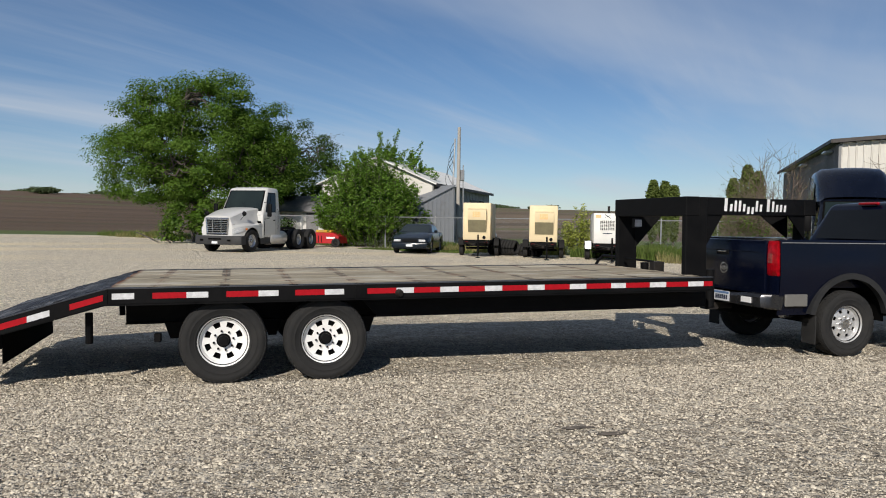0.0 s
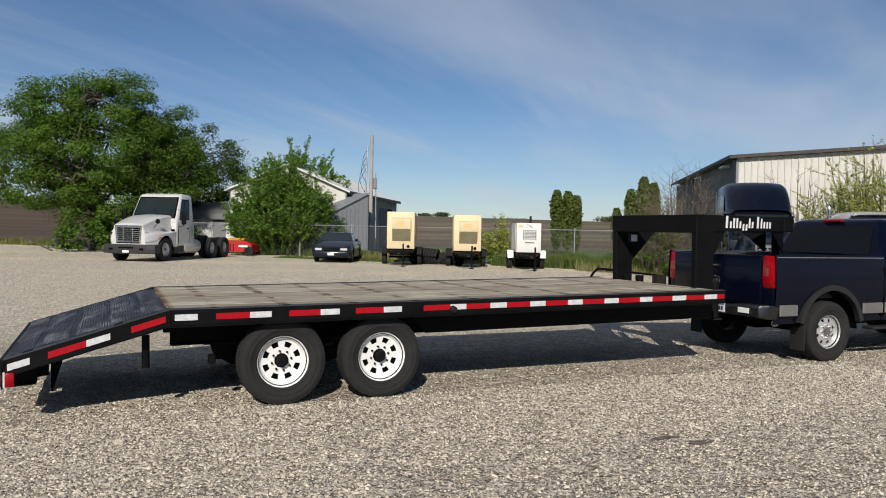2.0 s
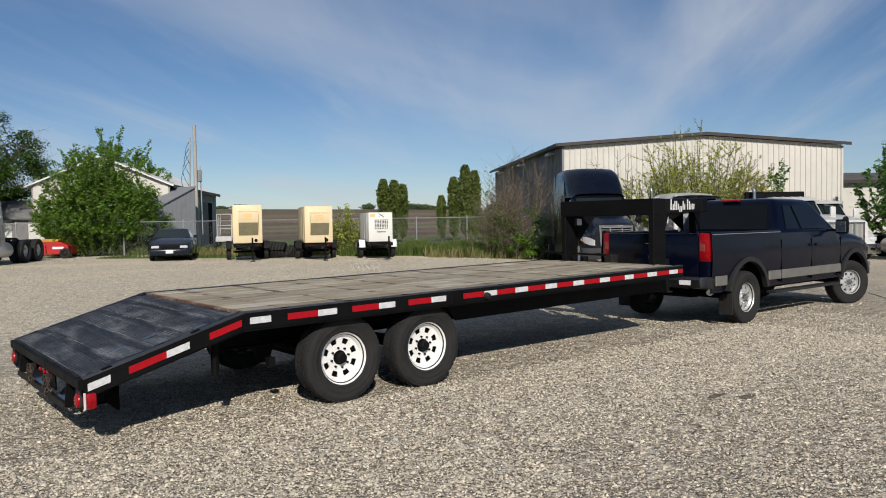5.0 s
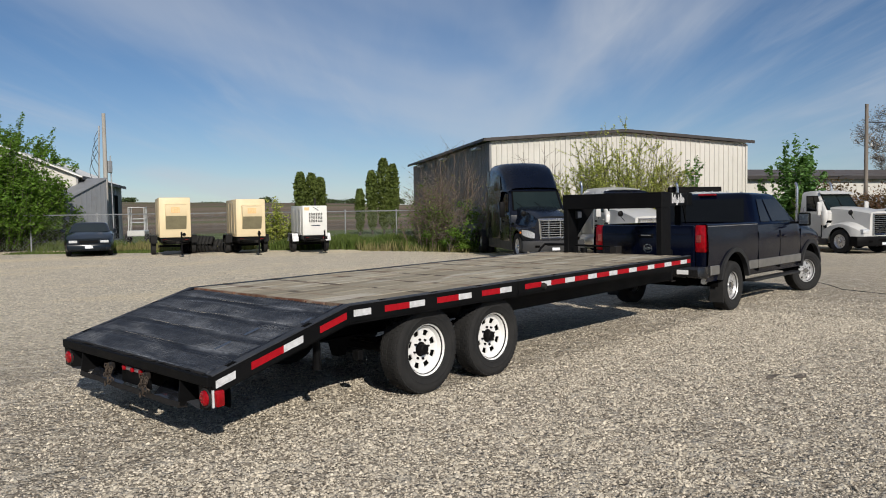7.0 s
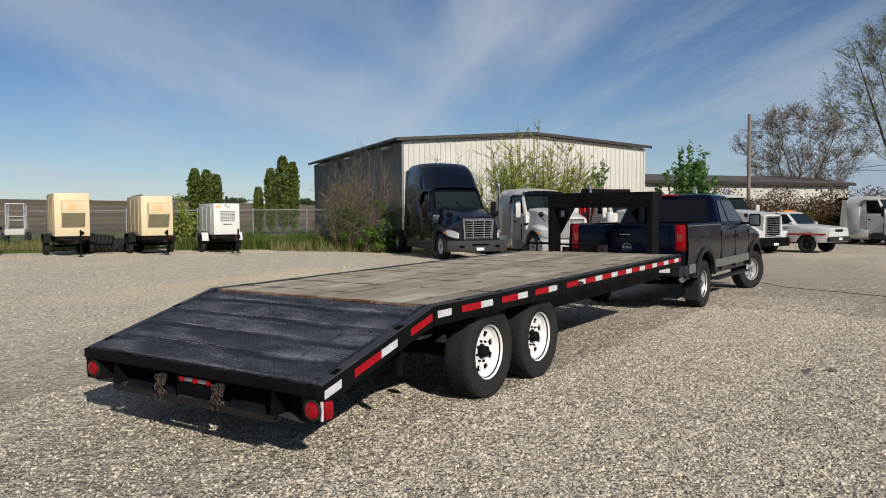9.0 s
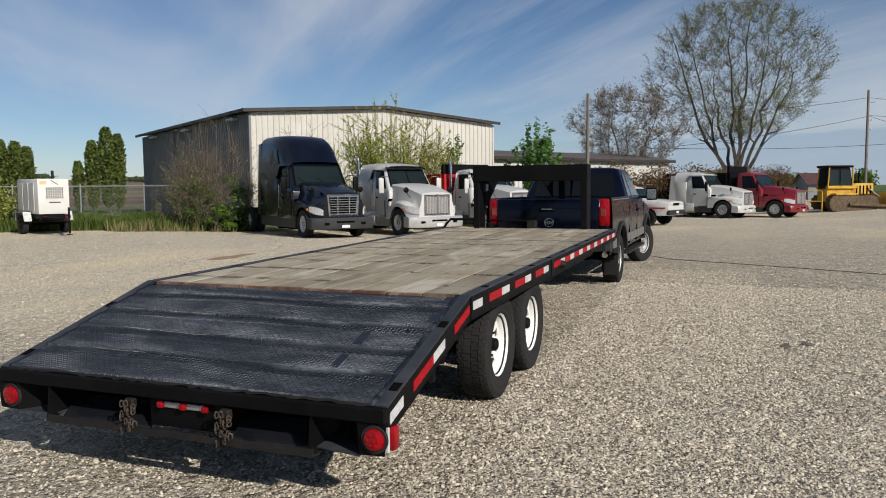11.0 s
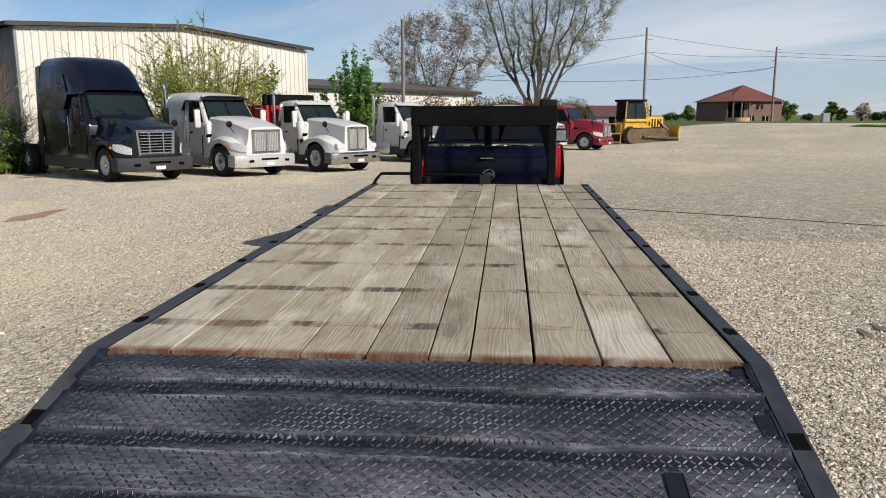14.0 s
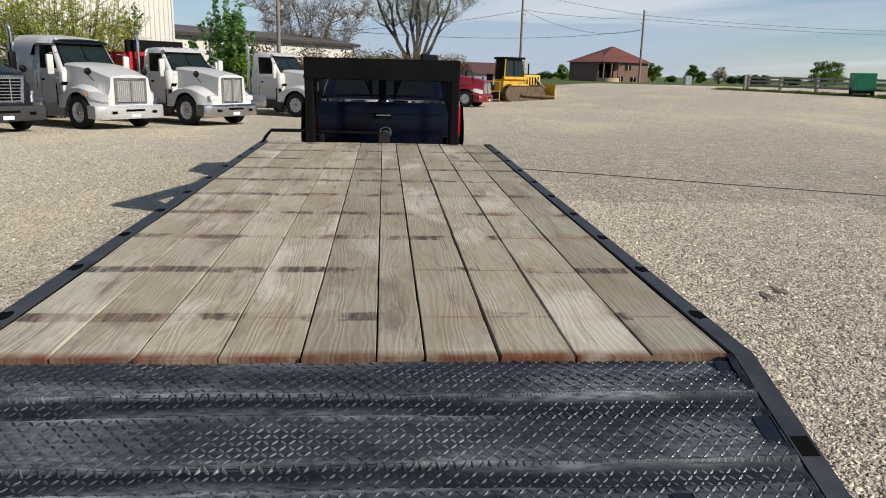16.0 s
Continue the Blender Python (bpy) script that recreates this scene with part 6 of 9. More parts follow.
        part("mirror_bracket", bm, chrome if visor else black_steel, mr)
        bm = B()
        pipe(bm, [(0.45, s * 0.80, 1.45), (0.42, s * 0.98, 1.66)], 0.014, 6)
        lathe(bm, [(0, -0.03), (0.10, -0.02), (0.11, 0.02), (0, 0.06)], 14, pose(0.42, s * 0.98, 1.74, 0, 0, -90))
        part("bonnet_mirror", bm, black_steel, S)
    bm = B()
    c = [(cx1, -hw + 0.06, z0), (cx1, hw - 0.06, z0), (cx1 - 0.62, hw - 0.18, z1), (cx1 - 0.62, -hw + 0.18, z1)]
    v0 = min(0.5, (z_b - 0.10 - z0) / (z1 - z0))
    pane_on(bm, c, [(0.05, v0), (0.95, v0), (0.95, 0.93), (0.05, 0.93)], 0.012)
    wsn = part("windscreen", bm, glass_light, S)
    bm = B()
    pane_on(bm, c, [(0.02, max(0.0, v0 - 0.03)), (0.98, max(0.0, v0 - 0.03)), (0.98, 0.965), (0.02, 0.965)], 0.007)
    part("gasket", bm, dark_hole, wsn)
    if visor:
        bm = B()
        pane_on(bm, c, [(0.488, v0), (0.512, v0), (0.512, 0.93), (0.488, 0.93)], 0.016)
        part("centre_post", bm, dark_hole, wsn)
    for a, b_ in ((0.25, 0.10), (0.62, 0.46)):
        bm = B()
        p, q = face_pt(c, a, v0 + 0.03), face_pt(c, b_, v0 + 0.30)
        tube(bm, p + Vector((0.02, 0, 0.01)), q + Vector((0.02, 0, 0.01)), 0.009, 5)
        part("wiper", bm, black_steel, wsn)
    if visor:
        bm = B()
        slab(bm, [(cx1 - 0.42, -hw + 0.10, z1 - 0.04), (cx1 - 0.42, hw - 0.10, z1 - 0.04), (cx1 - 0.62, hw - 0.16, z1 + 0.05), (cx1 - 0.62, -hw + 0.16, z1 + 0.05)], 0.02)
        part("sun_visor", bm, navy_semi if visor == "dark" else paint, S)
    top = roof
    if sleeper:
        sx0 = cx0 - sleeper
        bm = B()
        box(bm, (sx0, -hw - 0.02, 0.72), (cx0 + 0.06, hw + 0.02, 2.2), 0.05, seg=2)
        part("sleeper_body", bm, paint, S)
        bm = B()
        st = []
        front = cx1 - 0.55
        n_ = 14
        for k in range(n_ + 1):
            f = k / n_
            xx = sx0 + (front - sx0) * f
            g = max(0.0, (xx - (cx0 - sleeper * 0.35)) / (front - (cx0 - sleeper * 0.35)))
            zt = sleeper_z - (sleeper_z - roof + 0.02) * g ** 2.0
            w = hw + 0.02 - 0.12 * g ** 2
            lo = 2.15 + (roof - 0.16 - 2.15) * min(1, max(0, (xx - cx0) / 0.25))
            lo = min(lo, zt - 0.06)
            rr = min(0.32, (zt - lo) * 0.8)
            st.append((xx, [(w, lo), (w - 0.02, lo + (zt - rr - lo) * 0.5), (w - 0.06, zt - rr), (w - 0.13, zt - rr * 0.45), (w - 0.28, zt - rr * 0.12), (w * 0.4, zt), (0, zt + 0.01)]))
        shell(bm, st)
        xx, prof = st[0]
        bm.faces.new([bm.verts.new((xx, a, b)) for a, b in prof] + [bm.verts.new((xx, -a, b)) for a, b in prof[:-1]][::-1])
        part("roof_fairing", bm, paint, S)
        for s in (-1, 1):
            bm = B()
            slab(bm, [(sx0 - 0.42, s * (hw + 0.02), 0.75), (sx0 + 0.01, s * (hw + 0.02), 0.75), (sx0 + 0.01, s * (hw - 0.05), max(2.6, sleeper_z - 0.25)), (sx0 - 0.30, s * (hw - 0.05), max(2.6, sleeper_z - 0.3))], 0.03)
            part("side_extender", bm, paint, S)
            if sleeper_z > 3.3:
                bm = B()
                c = [(cx0 - sleeper * 0.45, s * (hw + 0.012), 2.72), (cx0 + 0.30, s * (hw + 0.005), 2.72), (cx0 + 0.02, s * (hw - 0.03), 3.28), (cx0 - sleeper * 0.45, s * (hw - 0.03), 3.42)]
                slab(bm, c, 0.012 * -s)
                part("sleeper_window", bm, glass, S)
        back = sx0
    else:
        back = cx0
    # roof lamps
    for k in range(5):
        yy = -0.7 + 0.35 * k
        bm = B()
        zz = roof - 0.02 if not sleeper_z > 3.3 else roof + 0.06
        box(bm, (cx1 - 0.80, yy - 0.035, zz), (cx1 - 0.72, yy + 0.035, zz + 0.035), 0.012)
        part("roof_lamp", bm, clear_lens, S)
    # skirts, tank, steps
    for s in (-1, 1):
        if tank:
            bm = B()
            lathe(bm, [(0.0, -0.75), (0.30, -0.75), (0.32, -0.72), (0.32, 0.72), (0.30, 0.75), (0.0, 0.75)], 20, pose(-2.3 if not sleeper else -2.6, s * 0.88, 0.62, 0, 0, 90), cap=False)
            part("fuel_tank", bm, alloy, S)
            bm = B()
            box(bm, (-1.62, s * 0.80, 0.34), (-0.72, s * 1.14, 0.40), 0.01)
            part("cab_step", bm, lower, S)
            bm = B()
            box(bm, (-1.62, s * 1.02, 0.40), (-0.72, s * 1.12, 0.70), 0.02)
            part("battery_box", bm, lower, S)
        else:
            bm = B()
            prism(bm, [(-0.66, 0.34), (back - 0.2, 0.34), (back - 0.2, 0.80), (-0.66, 0.80)], 'y', s * 1.05, s * 1.14)
            part("side_skirt", bm, lower, S, "grey lower side skirt")
    # stacks
    for s in ([-1, 1][:stacks] if stacks else []):
        bm = B()
        xx = back - 0.14
        pipe(bm, [(xx, s * 0.98, 0.95), (xx, s * 0.98, roof + 0.15), (xx - 0.03, s * 0.98, roof + 0.30), (xx - 0.10, s * 0.98, roof + 0.40)], 0.065, 10)
        part("exhaust_pipe", bm, chrome, S, "upright chrome exhaust pipe")
    # frame, fifth wheel, wings
    end = min(sets) - 0.75 if deck_len is None else -deck_len
    for s in (-1, 1):
        bm = B()
        box(bm, (end, s * 0.43 - 0.04, 0.72), (0.6, s * 0.43 + 0.04, 0.98), 0.006)
        part("frame_rail", bm, black_steel, S)
    if dump is None:
        bm = B()
        prism(bm, [(sets[0] + 0.30, 1.12), (sets[0] - 0.75, 1.10), (sets[0] - 0.95, 1.0), (sets[0] + 0.38, 1.02)], 'y', -0.45, 0.45)
        part("fifth_wheel", bm, rusty_steel, S)
        bm = B()
        box(bm, (back - 0.9, -0.42, 0.98), (back - 0.1, 0.42, 1.04), 0.01)
        part("deck_plate", bm, alloy, S)
    else:
        dump(S, back, end)
    for s in (-1, 1):
        wheel("wheel", S, 0.0, s * 1.0, 0.51, 0.515, 0.29, 0.29, "steel", s, seg=seg)
        for xx in sets:
            wheel("wheel", S, xx, s * 1.06, 0.51, 0.515, 0.27, 0.29, "dual", s, seg=seg)
            bm = tyre_bm(0.515, 0.27, 0.29, seg, lugs=False)
            bmesh.ops.transform(bm, matrix=Matrix.Translation((xx, s * 0.74, 0.51)), verts=bm.verts)
            part("inner_tyre", bm, rubber, S)
    bm = B()
    box(bm, (-0.9, -0.80, 0.45), (0.55, 0.80, 1.15), 0.05)
    part("engine_bay", bm, dark_hole, S)
    bm = B()
    tube(bm, (0, -0.9, 0.5), (0, 0.9, 0.5), 0.07, 8)
    for xx in sets:
        tube(bm, (xx, -0.95, 0.51), (xx, 0.95, 0.51), 0.10, 8)
    part("axles", bm, rusty_steel, S)
    return S


def dump_box(color, high=2.5, front_black=True):
    def build(S, back, end):
        bm = B()
        loops = []
        for z, g in ((1.10, -0.18), (1.35, 0.0), (high, 0.0)):
            loops.append([(back - 0.35 - g, 1.18 + g * 0.5, z), (end - 0.3, 1.18 + g * 0.5, z), (end - 0.3, -1.18 - g * 0.5, z), (back - 0.35 - g, -1.18 - g * 0.5, z)])
        rings(bm, loops, cap=True)
        d = part("dump_body", bm, color, S)
        for s in (-1, 1):
            for k in range(5):
                xx = back - 0.6 - k * 0.75
                bm = B()
                box(bm, (xx - 0.05, s * 1.18, 1.30), (xx + 0.05, s * 1.26, high), 0.01)
                part("side_rib", bm, color, d)
        if front_black:
            bm = B()
            box(bm, (back - 0.55, -1.22, high), (back - 0.40, 1.22, high + 0.42), 0.02)
            part("tarp_housing", bm, black_steel, d, "black tarp housing")
    return build


H = 233.0
make_semi("semi_truck", 19.15, 19.23, H, "dark navy sleeper-cab semi tractor with chrome grille, parked", navy_semi, roof=2.80, sleeper=1.75, sleeper_z=3.86, hood=(1.62, 2.0), tank=False, sets=(-5.9, -7.2), lower=semi_grey)
make_semi("semi_truck", 0.15, 36.0, 236.0, "white day-cab semi tractor with grey bumper, parked by fence", truck_white, roof=3.02, hood=(1.60, 2.02), sets=(-4.3, -5.6))
make_semi("semi_truck", 21.87, 16.71, H, "white sleeper-cab tractor with dark visor and chrome bumper", truck_white, roof=2.72, sleeper=1.0, sleeper_z=2.84, hood=(1.62, 1.98), grille="mesh", bumper=alloy, visor="dark", stacks=1, lower=silver, round_wing=True, cabw=1.03)
make_semi("dump_truck", 24.63, 14.17, H, "white bonneted dump truck with red box and tall grille", truck_white, roof=2.62, hood=(1.70, 1.95), grille="mesh", boxnose=True, bumper=chrome, stacks=1, dump=dump_box(bright_red, 2.45), category="dump truck", visor=True, round_wing=True, cabw=1.0)
make_semi("dump_truck", 29.6, 15.3, H, "white dump truck with flat bonnet, behind the row", truck_white, roof=2.60, hood=(1.70, 1.95), grille="mesh", boxnose=True, bumper=chrome, stacks=1, dump=dump_box(bright_red, 2.2, False), category="dump truck", visor=True, round_wing=True, cabw=1.0)
make_semi("semi_truck", 31.3, 11.28, 240.0, "white heavy tractor with black bumper and louvred grille", truck_white, roof=2.72, hood=(1.75, 1.98), grille="slats", boxnose=True, bumper=black_steel, stacks=2, visor=True, round_wing=True, cabw=1.02)
make_semi("semi_truck", 43.9, 5.4, 245.0, "white sleeper tractor with mesh grille beside red truck", truck_white, roof=2.75, sleeper=0.7, sleeper_z=2.80, hood=(1.6, 1.98), grille="mesh", bumper=truck_white, stacks=0, cabw=1.05)
make_semi("dump_truck", 45.1, 2.43, 243.0, "dark red bonneted truck with black dump box", truck_red, roof=2.75, hood=(1.6, 1.9), grille="mesh", boxnose=False, bumper=truck_red, dump=dump_box(black_steel, 2.75), category="dump truck")


def make_car(name, m, label, category, paint, L, Wd, zb, roof_z, belt, bonnet, boot, cab, glassx, wheels, wr, zfront, zrear, extra=None, rim="steel"):
    """A small car: cab and glassx give the cabin's length at the belt and at the roof. Origin under the middle of the front axle, x forward."""
    C = thing(name, m, label, category, "parked cars")
    hw = Wd / 2
    xf, xr = bonnet, boot
    ra = wr + 0.06
    bm = B()
    st = []
    for xx in steps(xr, xf, wheels, ra, 16):
        lo = arch(xx, wheels, ra, wr, zb)
        e = max(0, (xx - (xf - 0.35)) / 0.35, ((xr + 0.30) - xx) / 0.30)
        f = (xx - cab[1]) / (xf - cab[1]) if xx > cab[1] else 0
        g = (cab[0] - xx) / (cab[0] - xr) if xx < cab[0] else 0
        zt = belt - (belt - zfront) * f ** 1.5 - (belt - zrear) * g ** 1.3
        w = hw - 0.12 * e ** 2
        lo = min(lo, zt - 0.05)
        st.append((xx, [(w - 0.03, lo), (w, lo + (zt - lo) * 0.35), (w, lo + (zt - lo) * 0.65), (w - 0.05, zt - 0.05), (w - 0.12, zt), (w * 0.5, zt + 0.025), (0, zt + 0.03)]))
    shell(bm, st)
    for s in (0, -1):
        xx, prof = st[s]
        bm.faces.new([bm.verts.new((xx, a, b)) for a, b in prof] + [bm.verts.new((xx, -a, b)) for a, b in prof[:-1]][::-1])
    part("body", bm, paint, C)
    bm = B()
    frustum(bm, cab[0], cab[1], hw - 0.10, belt - 0.02, glassx[0], glassx[1], hw - 0.27, roof_z - 0.06, 0.06, 0.12)
    part("roof", bm, paint, C)
    for s in (-1, 1):
        c = [(cab[0], s * (hw - 0.10), belt - 0.02), (cab[1], s * (hw - 0.10), belt - 0.02), (glassx[1], s * (hw - 0.27), roof_z - 0.06), (glassx[0], s * (hw - 0.27), roof_z - 0.06)]
        for u0, u1 in ((0.10, 0.47), (0.51, 0.92)):
            bm = B()
            pane_on(bm, c, [(u0, 0.12), (u1, 0.12), (min(u1, 0.95), 0.88), (max(u0, 0.06), 0.88)], -0.008 * s)
            part("side_window", bm, glass, C)
        bm = B()
        box(bm, (cab[1] - 0.30, s * hw, belt), (cab[1] - 0.12, s * (hw + 0.15), belt + 0.13), 0.03)
        part("door_mirror", bm, paint, C)
        bm = B()
        box(bm, (xf - 0.10, s * 0.42, zfront - 0.16), (xf + 0.012, s * (hw - 0.18), zfront - 0.04), 0.02)
        part("headlamp", bm, clear_lens, C)
        bm = B()
        box(bm, (xr - 0.01, s * 0.45, zrear - 0.22), (xr + 0.06, s * (hw - 0.16), zrear - 0.08), 0.02)
        part("tail_lamp", bm, red_lens, C)
    bm = B()
    c = [(cab[1], -hw + 0.16, belt), (cab[1], hw - 0.16, belt), (glassx[1], hw - 0.33, roof_z - 0.06), (glassx[1], -hw + 0.33, roof_z - 0.06)]
    pane_on(bm, c, [(0.02, 0.08), (0.98, 0.08), (0.97, 0.92), (0.03, 0.92)], 0.008)
    part("windscreen", bm, glass_light, C)
    bm = B()
    c = [(cab[0], hw - 0.16, belt), (cab[0], -hw + 0.16, belt), (glassx[0], -hw + 0.33, roof_z - 0.06), (glassx[0], hw - 0.33, roof_z - 0.06)]
    pane_on(bm, c, [(0.04, 0.1), (0.96, 0.1), (0.96, 0.9), (0.04, 0.9)], 0.008)
    part("rear_window", bm, glass, C)
    bm = B()
    box(bm, (xf - 0.12, -hw + 0.10, zb + 0.03), (xf + 0.08, hw - 0.10, zb + 0.26), 0.05, seg=2)
    bp = part("front_bumper", bm, paint if rim == "steel" else cladding, C)
    bm = B()
    box(bm, (xf + 0.08, -0.15, zb + 0.10), (xf + 0.088, 0.15, zb + 0.21), 0.002)
    part("number_plate", bm, plate_white, bp)
    bm = B()
    box(bm, (xf - 0.02, -0.36, zfront - 0.17), (xf + 0.02, 0.36, zfront - 0.05), 0.02)
    part("grille", bm, black_steel, C)
    bm = B()
    box(bm, (xr + 0.3, -hw + 0.2, zb - 0.04), (xf - 0.3, hw - 0.2, zb + 0.35), 0.02)
    part("underbody", bm, dark_hole, C)
    for xx in wheels:
        for s in (-1, 1):
            wheel("wheel", C, xx, s * (hw - 0.13), wr, wr, 0.2, wr * 0.58, rim, s, lugs=False, seg=24)
    if extra:
        extra(C)
    return C


make_car("sedan", pose(8.55, 35.1, 0, 0, 0, 246), "dark blue-grey sedan parked by the chain-link fence", "car", car_green, 5.0, 1.86, 0.24, 1.40, 0.98, 0.95, -3.95, (-3.05, -0.35), (-2.45, -1.20), (0.0, -2.81), 0.32, 0.72, 0.98)


def tow_extra(C):
    for s in (-1, 1):
        bm = B()
        box(bm, (-3.6, s * 1.0, 0.82), (0.9, s * 1.012, 0.90), 0.003)
        part("stripe", bm, bright_red, C, "dark red side stripe")
    bm = B()
    box(bm, (-5.2, -1.1, 0.85), (-2.3, 1.1, 1.30), 0.04)
    part("service_body", bm, truck_white, C)
    bm = B()
    tube(bm, (-5.0, 0, 1.3), (-2.9, 0, 1.95), 0.09, 8)
    part("tow_boom", bm, black_steel, C)
    bm = B()
    box(bm, (-1.5, -0.5, 1.86), (-1.3, 0.5, 1.96), 0.03)
    part("light_bar", bm, amber_lens, C, "amber light bar on the roof")


make_car("tow_truck", pose(33.28, 8.88, hgt_(33.28, 8.88), 0, 0, 250), "white tow truck with red stripe and amber light bar", "truck", truck_white, 6.2, 2.02, 0.50, 1.90, 1.28, 1.0, -5.1, (-2.25, -0.45), (-2.15, -1.05), (0.0, -4.0), 0.40, 1.14, 1.26, tow_extra, "dark")


# ---------- generator sets on trailers ----------
def make_genset(x, y, yaw, label, paint, W, L, z0, z1, style):
    G = thing("generator", pose(x, y, 0, 0, 0, yaw), label, "generator", "gensets by the fence")
    hw = W / 2
    bm = B()
    box(bm, (-L, -hw, z0), (0, hw, z1), 0.03, seg=2)
    part("enclosure", bm, paint, G)
    if style == "scoop":
        bm = B()
        prism(bm, [(0.0, z1 - 0.25), (0.26, z1 - 0.32), (0.26, z0 + (z1 - z0) * 0.55), (0.0, z0 + (z1 - z0) * 0.22)], 'y', -hw * 0.62, hw * 0.72)
        sc = part("air_scoop", bm, paint, G, "cream projecting air scoop")
        bm = B()
        a, b = Vector((0.262, 0, z0 + (z1 - z0) * 0.54)), Vector((0.004, 0, z0 + (z1 - z0) * 0.215))
        slab(bm, [(a.x + 0.004, -hw * 0.60, a.z), (a.x + 0.004, hw * 0.70, a.z), (b.x + 0.01, hw * 0.70, b.z), (b.x + 0.01, -hw * 0.60, b.z)], -0.01)
        part("louvre", bm, olive, sc, "olive screened intake")
        bm = B()
        box(bm, (0.262, -0.16, z0 + (z1 - z0) * 0.62), (0.268, 0.18, z0 + (z1 - z0) * 0.76), 0.002)
        part("faded_decal", bm, orange_fade, sc, "faded orange decal")
        bm = B()
        lathe(bm, [(0.045, -0.02), (0.07, -0.02), (0.07, 0.01), (0.045, 0.01)], 14, pose(0.012, hw * 0.55, z0 + 0.12, 0, 0, 90))
        part("lifting_ring", bm, black_steel, G)
    else:
        bm = B()
        box(bm, (0.0, -hw * 0.52, z0 + 0.55), (0.012, hw * 0.62, z1 - 0.30), 0.004)
        gr = part("radiator_grille", bm, dark_hole, G)
        for k in range(9):
            yy = -hw * 0.52 + (hw * 1.14) * k / 8
            bm = B()
            box(bm, (0.012, yy - 0.012, z0 + 0.55), (0.022, yy + 0.012, z1 - 0.30), 0.002)
            part("grille_bar", bm, paint, gr)
        for k in range(8):
            zz = z0 + 0.55 + (z1 - z0 - 0.85) * k / 7
            bm = B()
            box(bm, (0.012, -hw * 0.52, zz - 0.010), (0.024, hw * 0.62, zz + 0.010), 0.002)
            part("grille_bar", bm, paint, gr)
        for a in (-1, 1):
            bm = B()
            slab(bm, [(0.006, 0.04 - 0.13, z1 - 0.13 + a * 0.07), (0.006, 0.04 - 0.11, z1 - 0.11 + a * 0.07), (0.006, 0.04 + 0.13, z1 - 0.13 - a * 0.07), (0.006, 0.04 + 0.11, z1 - 0.15 - a * 0.07)], 0.005)
            part("decal_bar", bm, bar_dark, G)
        bm = B()
        box(bm, (0.002, -hw * 0.86, z1 - 0.20), (0.006, -hw * 0.45, z1 - 0.07))
        part("faded_decal", bm, orange_fade, G)
        bm = B()
        box(bm, (0.002, -hw * 0.30, z0 + 0.40), (0.006, hw * 0.42, z0 + 0.44))
        part("decal_bar", bm, bar_dark, G)
        bm = B()
        tube(bm, (-0.35, 0.1, z1), (-0.35, 0.1, z1 + 0.30), 0.05, 8)
        part("exhaust_pipe", bm, rusty_steel, G)
    for s in (-1, 1):
        for k in range(3):
            xx = -L * (0.18 + 0.27 * k)
            bm = B()
            box(bm, (xx - L * 0.23, s * hw, z0 + 0.12), (xx, s * (hw + 0.014), z1 - 0.14), 0.006)
            part("side_door", bm, paint, G)
    # trailer frame
    bm = B()
    box(bm, (-L - 0.1, -hw * 0.95, z0 - 0.17), (0.12, hw * 0.95, z0 - 0.03), 0.01)
    part("frame", bm, black_steel, G)
    bm = B()
    box(bm, (-L, -hw * 0.8, z0 - 0.28), (0.0, hw * 0.8, z0 - 0.16), 0.02)
    part("fuel_tank", bm, black_steel, G)
    for s in (-1, 1):
        bm = B()
        tube(bm, (0.1, s * hw * 0.75, z0 - 0.12), (1.10, s * 0.05, z0 - 0.16), 0.045, 8)
        part("drawbar", bm, black_steel, G)
        bm = B()
        y0 = s * (hw + 0.05)
        lo, hi = sorted((y0, y0 + s * 0.26))
        prism(bm, [(-L * 0.5 - 0.55, z0 - 0.25), (-L * 0.5 - 0.42, z0 + 0.08), (-L * 0.5 + 0.42, z0 + 0.08), (-L * 0.5 + 0.55, z0 - 0.25), (-L * 0.5 + 0.50, z0 - 0.25), (-L * 0.5 + 0.38, z0 + 0.05), (-L * 0.5 - 0.38, z0 + 0.05), (-L * 0.5 - 0.50, z0 - 0.25)], 'y', lo, hi)
        part("mudguard", bm, galv if style != "scoop" else black_steel, G)
        wheel("wheel", G, -L * 0.5, s * (hw + 0.19), 0.345, 0.35, 0.2, 0.19, "dark", s, lugs=False, seg=24)
        bm = B()
        box(bm, (0.10, s * hw * 0.7 - 0.06, z0 - 0.13), (0.125, s * hw * 0.7 + 0.06, z0 - 0.07), 0.004)
        part("marker_lamp", bm, red_lens, G)
    bm = B()
    tube(bm, (0.95, 0.16, 0.05), (0.95, 0.16, z0 + 0.25), 0.035, 8)
    tube(bm, (0.95, 0.16, 0.0), (0.95, 0.16, 0.03), 0.10, 8)
    part("jockey_stand", bm, black_steel, G)
    bm = B()
    box(bm, (1.05, -0.06, z0 - 0.22), (1.35, 0.06, z0 - 0.12), 0.02)
    part("coupling", bm, rusty_steel, G)
    bm = B()
    tube(bm, (-L * 0.5, -hw, 0.345), (-L * 0.5, hw, 0.345), 0.05, 8)
    part("axle", bm, black_steel, G)
    return G


GY = 246.0
make_genset(10.55, 31.55, GY, "cream generator with air scoop on a black trailer", cream, 1.22, 2.9, 0.74, 2.38, "scoop")
make_genset(12.90, 29.65, GY, "cream generator with faded orange decal on black trailer", cream, 1.19, 2.9, 0.72, 2.28, "scoop")
make_genset(15.10, 28.20, GY, "white generator with square grille on a road trailer", genset_white, 1.05, 2.3, 0.72, 1.98, "grille")

